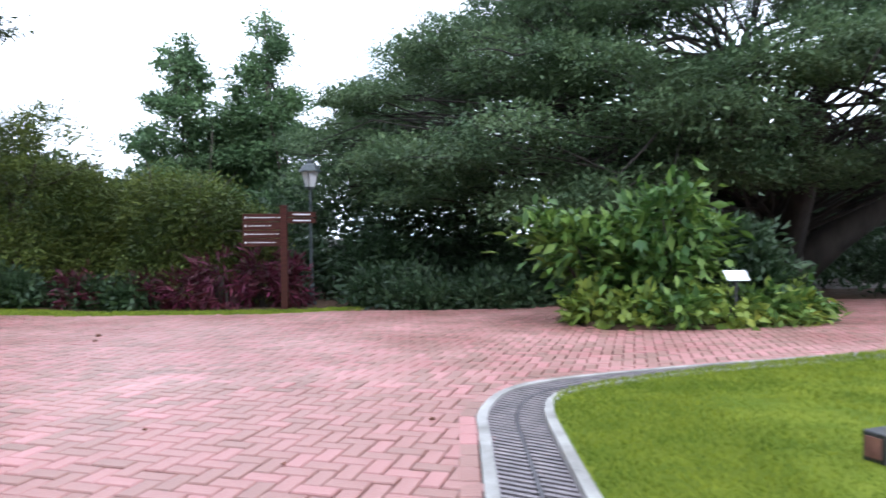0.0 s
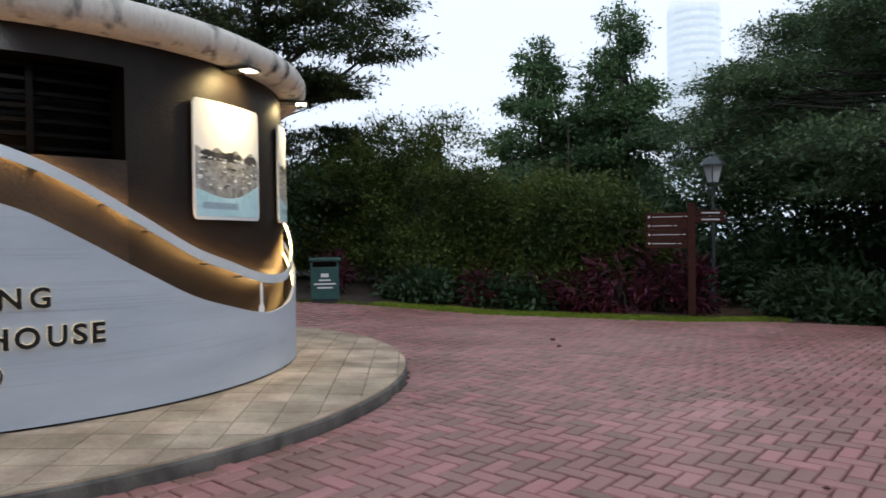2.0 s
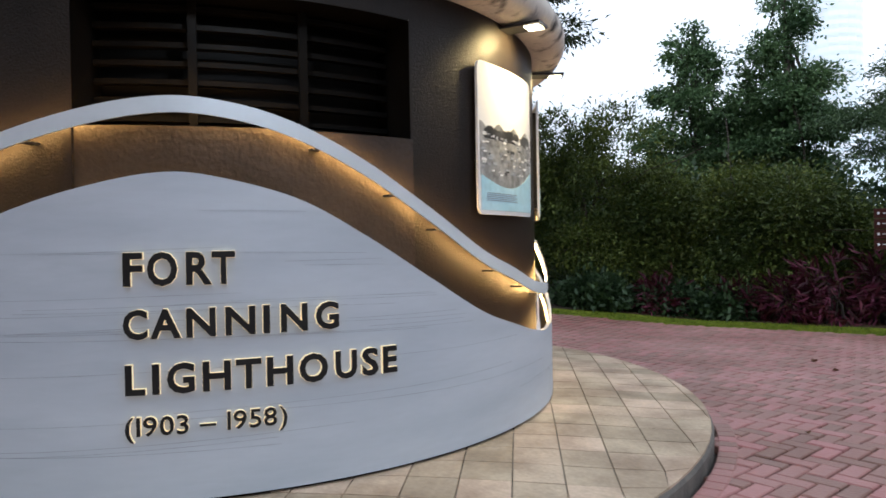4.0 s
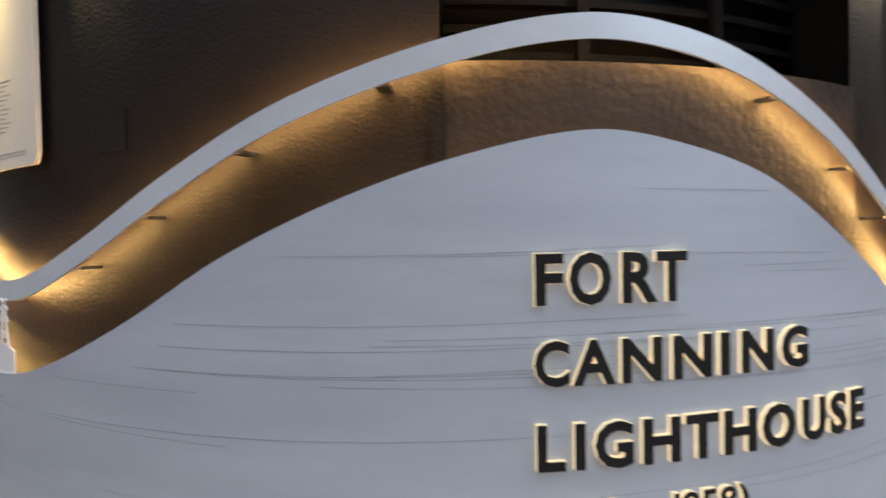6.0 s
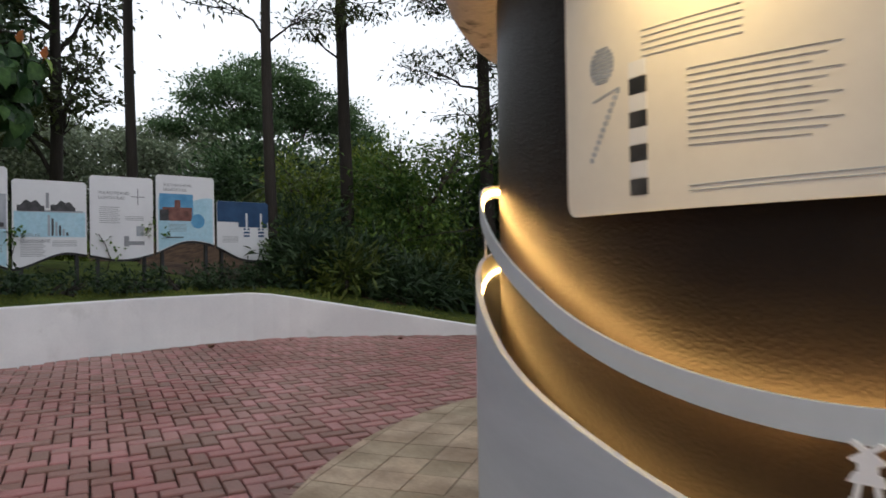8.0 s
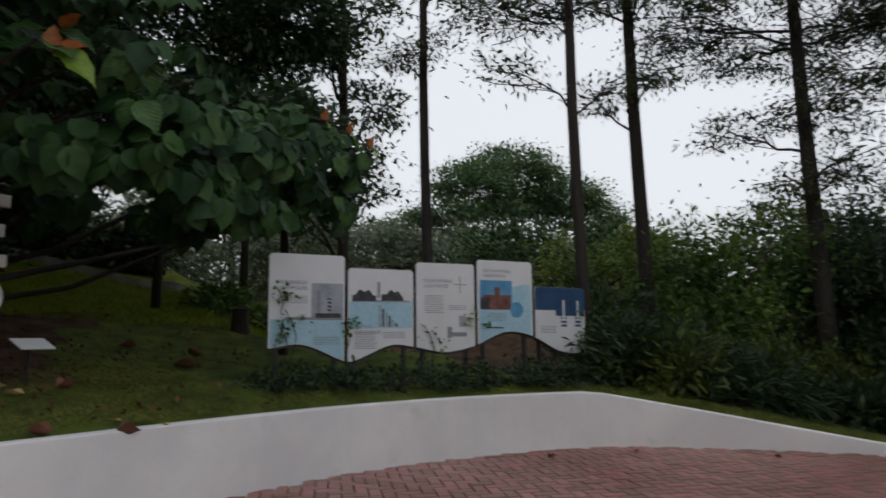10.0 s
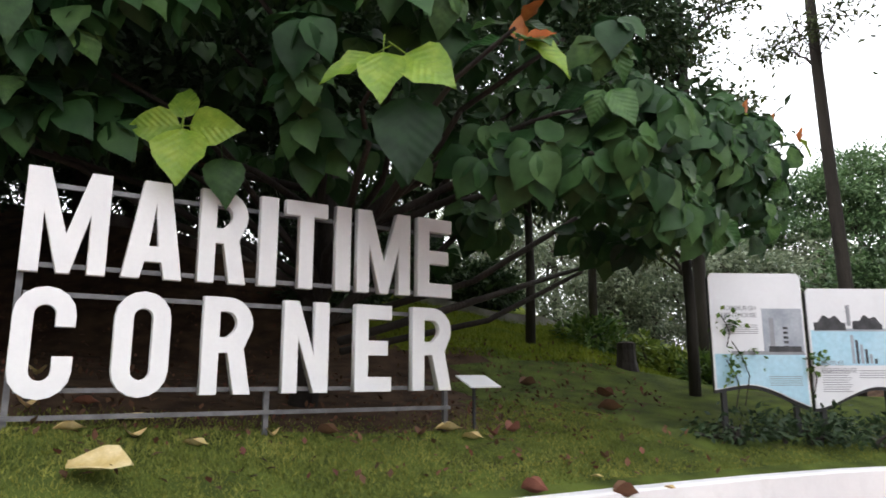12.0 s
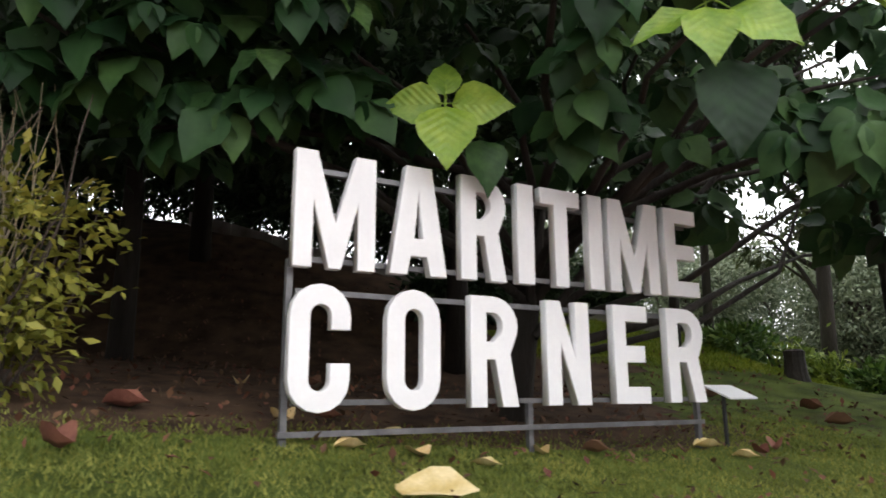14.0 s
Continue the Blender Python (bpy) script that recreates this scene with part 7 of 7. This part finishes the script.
part("wall", boxes((-1.2, 1.2, -0.8, 0.8, 0, 0.85)), HUT, hut)
part("roof", boxes((-1.4, 1.4, -1.0, 1.0, 0.85, 0.93), bevel=0.01), BENCH, hut)
stump = thing("tree_stump", "short dark tree stump on the slope", "stump", pose(-24.9, 1.6, bank_at(-24.9, 1.6)))
part("stump_body", lathe([(0.22, -0.1), (0.17, 0.1), (0.15, 0.32), (0.16, 0.42), (0.1, 0.45), (0, 0.44)], 10), BARK_DARK, stump)
P, out = clump_points([((0, 0, 0.9), (0.5, 0.6, 0.7)), ((0.1, -0.4, 0.6), (0.5, 0.5, 0.5)), ((0.2, -0.1, 0.35), (0.6, 0.7, 0.35))], 190, 16, 0.1, 0.9, 320, 0.3, 0.9)
variegated = thing("golden_shrub", "wispy shrub with yellow-green leaves on the grass", "shrub", pose(-18.05, -6.35, bank_at(-18.05, -6.35)))
sets = []
rng = random.Random(5)
for k in range(34):
    a = rng.uniform(0, 6.28)
    lp, lr = limb((0.1 * math.cos(a), 0.1 * math.sin(a), -0.05), (0.6 * math.cos(a) * rng.random(), 0.7 * math.sin(a) * rng.random(), rng.uniform(0.9, 1.9)), 0.012, 0.004, 0.1, rng.random(), 5)
    part("stem", tube_data(lp, lr, 4, False), BARK, variegated)
for k in range(70):
    a, lean = rng.uniform(0, 6.28), rng.uniform(0.1, 0.55)
    tip = (lean * math.cos(a), -0.25 + lean * math.sin(a), rng.uniform(1.5, 2.1))
    lp, lr = limb((0.3 * tip[0], 0.3 * tip[1], 0.7), tip, 0.006, 0.0025, 0.1, rng.random(), 5)
    part("dry_stalk", tube_data(lp, lr, 3, False), STRAW, variegated)
part("foliage", leaf_mesh("foliage", P, 0.09, L_GOLD, 0.5, 321, out=out), L_GOLD, variegated)


# ---------------------------------------------------------------- fallen leaves
def fallen_leaf(p, size, mat, turn, curl, label, tilt=0.0):
    rows = [(0.0, 0.02), (0.15, 0.24), (0.35, 0.36), (0.6, 0.33), (0.82, 0.18), (1.0, 0.02)]
    vs = []
    for x, w in rows:
        for s in (-1, -0.5, 0, 0.5, 1):
            z = curl * (abs(s) ** 1.6 * w * 1.6 + (x - 0.5) ** 2 * 0.5) + 0.03 * math.sin(9 * x + 3 * s) + 0.03
            vs.append(((x - 0.5) * size, s * w * size * (1 - 0.3 * curl), z * size))
    fs = [(i * 5 + k, (i + 1) * 5 + k, (i + 1) * 5 + k + 1, i * 5 + k + 1) for i in range(len(rows) - 1) for k in range(4)]
    ob = tagged(new("fallen_leaf", mesh_of("fallen_leaf", vs, fs, mat, True)), label, "leaf", "fallen leaves")
    ob.matrix_world = pose(*p, 0, 0, turn) @ pose(0, 0, 0.12 * size * (tilt > 0), tilt)


for x, y, s, mat, turn, curl in ((-17.45, -3.55, 0.42, DRY_Y, 78, 0.22), (-18.26, -0.95, 0.2, DRY, 60, 0.9), (-18.35, -0.3, 0.2, DRY, 100, 0.9), (-18.75, -0.4, 0.1, DRY_Y, 60, 0.3), (-18.25, -3.7, 0.24, DRY_Y, 30, 0.4), (-18.15, -4.1, 0.2, DRY_Y, 120, 0.5), (-18.3, -3.3, 0.2, DRY_Y, 75, 0.4), (-18.7, -3.9, 0.28, DRY_Y, 95, 0.3),
                                 (-19.7, -1.1, 0.2, DRY, 10, 0.7), (-19.9, -0.9, 0.22, DRY, 140, 0.8), (-19.5, -1.3, 0.2, DRY_Y, 60, 0.5), (-21.4, 0.4, 0.3, DRY, 80, 0.7), (-22.4, 0.6, 0.3, DRY, 30, 0.7), (-17.2, -5.3, 0.26, DRY, 60, 0.8), (-18.4, -5.6, 0.3, DRY, 95, 0.6), (-17.0, -5.9, 0.24, DRY, 10, 0.5), (-17.35, -2.6, 0.15, DRY, 60, 0.6), (-20.2, -4.2, 0.3, DRY, 10, 0.6), (-18.5, -4.6, 0.26, DRY_Y, 40, 0.6), (-18.95, -4.4, 0.2, DRY, 110, 0.6), (-18.9, -2.9, 0.18, DRY_Y, 20, 0.6), (-19.1, -2.5, 0.2, DRY, 70, 0.7), (-19.5, -1.75, 0.18, DRY, 160, 0.7), (-19.75, -1.5, 0.24, DRY_Y, 100, 0.5), (-19.3, -0.2, 0.12, DRY, 15, 0.8), (-18.3, 0.0, 0.09, DRY_Y, 40, 0.4), (-23.2, -0.3, 0.3, DRY, 120, 0.7), (-21.0, -5.0, 0.3, DRY, 50, 0.6), (-20.0, -5.4, 0.26, DRY_Y, 15, 0.6)):
    fallen_leaf((x, y, bank_at(x, y) + 0.005), s, mat, turn, curl, "large dry yellow fallen leaf on the grass" if mat == DRY_Y else "curled dry brown fallen leaf on the grass", 22 if s > 0.4 else 0)
for x, y, s, mat in ((-5.2, 6.76, 0.07, DRY), (-5.6, 11.1, 0.12, DRY), (-5.3, 10.4, 0.08, DRY), (-17.6, 1.15, 0.34, DRY_Y), (-19.2, 4.6, 0.14, DRY), (-19.0, 5.8, 0.16, DRY), (-17.9, 7.1, 0.1, DRY), (-0.1, 5.2, 0.06, DRY), (-1.0, 4.2, 0.05, DRY), (-2.2, 5.0, 0.05, DRY)):
    fallen_leaf((x, y, ground_z(x, y) + 0.004), s, mat, random.uniform(0, 180), 0.6, "dry fallen leaf on the brick paving")


# ---------------------------------------------------------------- grass
def grass(name, label, pts, h, mat, seed):
    g = np.random.default_rng(seed)
    P = np.asarray(pts, float)
    n = len(P)
    a = g.uniform(0, 2 * np.pi, n)
    w = g.uniform(0.004, 0.008, n)
    H = h * g.uniform(0.5, 1.3, n)
    s = np.stack([np.cos(a), np.sin(a), np.zeros(n)], 1) * w[:, None]
    lean = np.stack([g.normal(0, 0.5, n) * H, g.normal(0, 0.5, n) * H, H], 1)
    V = np.stack([P - s, P + s, P + lean], 1).reshape(-1, 3)
    me = bpy.data.meshes.new(name)
    me.vertices.add(3 * n)
    me.vertices.foreach_set("co", V.ravel())
    me.loops.add(3 * n)
    me.polygons.add(n)
    me.loops.foreach_set("vertex_index", np.arange(3 * n, dtype=np.int32))
    me.polygons.foreach_set("loop_start", (np.arange(n) * 3).astype(np.int32))
    me.update(calc_edges=True)
    me.materials.append(mat)
    tagged(new(name, me), label, "grass", kind="stuff")


g = np.random.default_rng(3)
P = []
while len(P) < 2600:
    x, y = g.uniform(-27, -17.2), g.uniform(-8.5, 1.5)
    k = (x + 18.9) * -0.86 + (y + 2.9) * -0.5
    if k > g.normal(-0.05, 0.7) and not (x < -26 and y > -3):
        P.append((x, y, bank_at(x, y) + 0.012))
while len(P) < 2900:
    k = int(g.integers(0, len(WALL_LINE)))
    x, y = WALL_LINE[k]
    if -6.5 < y < 1.5 and x < -15:
        o = outward(WALL_LINE, k)
        d = g.uniform(0.4, 3.2)
        x, y = x + o.x * d, y + o.y * d + g.uniform(-0.12, 0.12)
        P.append((x, y, bank_at(x, y) + 0.014))
tagged(new("leaf_litter", leaf_mesh("leaf_litter", P, 0.075, LITTER, 0.55, 77, up=0.85, droop=0.0)), "scattered dry brown leaf litter under the trees", "leaf litter", kind="stuff")
pts = []
for i in range(len(WALL_LINE) - 1):
    (x, y) = WALL_LINE[i]
    if not -7.5 < y < 9.5:
        continue
    o = outward(WALL_LINE, i)
    nb = 2900 if y < 1 else 260
    d = g.uniform(0.3, 3.4 if y < 1 else 0.8, nb)
    t = g.uniform(0, 1, nb)
    x2, y2 = WALL_LINE[i + 1]
    top = wall_top(y, x)
    X, Y = x + (x2 - x) * t + o.x * (d + 0.1), y + (y2 - y) * t + o.y * (d + 0.1)
    for k in range(nb):
        kk = (X[k] + 18.9) * -0.86 + (Y[k] + 2.9) * -0.5
        if y < 1 and kk > g.normal(0.2 + 1.5 * ss(-1.8, -0.3, Y[k]), 0.3):
            continue
        pts.append((X[k], Y[k], bank_z(x, y, d[k], top) - 0.005))
grass("bank_grass", "short green grass on the bank below the letters", pts, 0.03, GRASS, 4)
# brighter blade colour makes the crest read as sunlit
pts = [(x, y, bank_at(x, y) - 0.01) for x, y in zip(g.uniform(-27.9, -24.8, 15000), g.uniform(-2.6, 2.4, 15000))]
grass("crest_grass", "grass below the path on the hill, bright in colour as if sunlit", pts, 0.08, GRASS_BRIGHT, 8)
n = 60000
X, Y = g.uniform(0.8, 5.5, n), g.uniform(2.8, 7.6, n)
keep = inside_many(DRAIN_IN + [(16, -6)], np.stack([X, Y], 1))
grass("lawn_grass", "short bright green mown grass inside the drain curve", [(x, y, 0.08) for x, y in zip(X[keep], Y[keep])], 0.035, GRASS_BRIGHT, 5)
n = 26000
i = g.integers(60, len(WALL_LINE) - 60, n)
pts = []
for k in i:
    x, y = WALL_LINE[k]
    if not (13.5 < y < 16.6 and x < -2.0):
        continue
    o = outward(WALL_LINE, k)
    d = g.uniform(0.02, 1.3)
    pts.append((x + o.x * d + g.uniform(-0.15, 0.15), y + o.y * d, wall_top(y, x) - 0.05))
grass("strip_grass", "strip of bright grass at the far edge of the paving", pts, 0.05, GRASS_BRIGHT, 6)


# ---------------------------------------------------------------- brick paving in herringbone
def build_paving():
    w, L, ang = 0.132, 0.264, radians(-15.5)
    c, s = math.cos(ang), math.sin(ang)
    N = 190
    # pairs of bricks on the diagonal lattice (w, w), (2w, -2w)
    I, J = np.meshgrid(np.arange(-N, N), np.arange(-N // 2, N // 2))
    U, V = (I + 2 * J) * w, (I - 2 * J) * w
    U, V = U.ravel(), V.ravel()
    H = np.stack([U, V, np.full(len(U), L), np.full(len(U), w)], 1)
    K = np.stack([U - w, V, np.full(len(U), w), np.full(len(U), L)], 1)
    B = np.concatenate([H, K])
    cu, cv = B[:, 0] + B[:, 2] / 2, B[:, 1] + B[:, 3] / 2
    X, Y = cu * c - cv * s - 6.0, cu * s + cv * c + 6.0
    C = np.stack([X, Y], 1)
    ok = (X > -21) & (X < 13) & (Y > -6) & (Y < 19.5)
    B, C = B[ok], C[ok]
    ok = inside_many(PLAZA, C) & ~inside_many(DRAIN_OUT + [(30, 10.6), (30, -12), (0.1, -12)], C) & ~inside_many(BED, C) & (np.hypot(C[:, 0] - STEP_C[0], C[:, 1] - STEP_C[1]) > STEP_R + 0.03)
    B, C = B[ok], C[ok]
    root = thing("paving", "weathered red clay bricks laid in herringbone", "paving", kind="structure")
    g = np.random.default_rng(12)
    near = np.hypot(C[:, 0] + 0.6, C[:, 1] - 4.2)
    order = np.argsort(near)
    single = set(order[:290].tolist())

    def brick(hx, hy):
        b = 0.008
        vs = [(-hx, -hy, -0.06), (hx, -hy, -0.06), (hx, hy, -0.06), (-hx, hy, -0.06), (-hx, -hy, -b), (hx, -hy, -b), (hx, hy, -b), (-hx, hy, -b), (-hx + b, -hy + b, 0), (hx - b, -hy + b, 0), (hx - b, hy - b, 0), (-hx + b, hy - b, 0)]
        fs = [(k, (k + 1) % 4, 4 + (k + 1) % 4, 4 + k) for k in range(4)] + [(4 + k, 4 + (k + 1) % 4, 8 + (k + 1) % 4, 8 + k) for k in range(4)] + [(8, 9, 10, 11)]
        return np.array(vs), fs
    gap = 0.0068
    bv, bf = brick(L / 2 - gap, w / 2 - gap)
    proto = mesh_of("brick", bv, bf, BRICK_ONE)
    V, F = [], []
    n = 0
    for i in range(len(B)):
        x, y = C[i]
        z = ground_z(x, y) + g.normal(0, 0.0022)
        flat = B[i, 2] > B[i, 3]
        a = ang + (0 if flat else math.pi / 2)
        tx, ty = g.normal(0, 0.006, 2)
        if i in single:
            ob = part("brick", proto, None, root)
            ob.matrix_local = Matrix.LocRotScale((x, y, z), Euler((tx, ty, a)), None)
        else:
            ca, sa = math.cos(a), math.sin(a)
            q = bv.copy()
            q[:, 2] += q[:, 0] * ty * -1 + q[:, 1] * tx + z
            V.append(np.stack([q[:, 0] * ca - q[:, 1] * sa + x, q[:, 0] * sa + q[:, 1] * ca + y, q[:, 2]], 1))
            F += [tuple(k + n for k in f) for f in bf]
            n += 12
    tagged(part("bricks", mesh_of("bricks", np.concatenate(V), F, BRICK), None, root), kind="stuff")
    # soldier course along the drain and round the platform
    edge = resample([p for p in DRAIN_OUT if p[1] > 1.5], 90)
    V, F, n = [], [], 0
    ring = [(STEP_C[0] + (STEP_R + 0.09) * math.cos(t), STEP_C[1] + (STEP_R + 0.09) * math.sin(t)) for t in np.linspace(0, 2 * math.pi, 206)]
    for ln, off in ((edge, 0.075), (ring, 0.0)):
        for i in range(len(ln) - 1):
            (x0, y0), (x1, y1) = ln[i], ln[i + 1]
            a = math.atan2(y1 - y0, x1 - x0)
            k = math.hypot(x1 - x0, y1 - y0)
            sv, sf = brick(k / 2 - 0.004, 0.066)
            x, y = (x0 + x1) / 2 - math.sin(a) * off, (y0 + y1) / 2 + math.cos(a) * off
            q = sv
            V.append(np.stack([q[:, 0] * math.cos(a) - q[:, 1] * math.sin(a) + x, q[:, 0] * math.sin(a) + q[:, 1] * math.cos(a) + y, q[:, 2] + ground_z(x, y) + 0.004], 1))
            F += [tuple(j + n for j in f) for f in sf]
            n += 12
    tagged(part("edge_bricks", mesh_of("edge_bricks", np.concatenate(V), F, BRICK), None, root), kind="stuff")


build_paving()
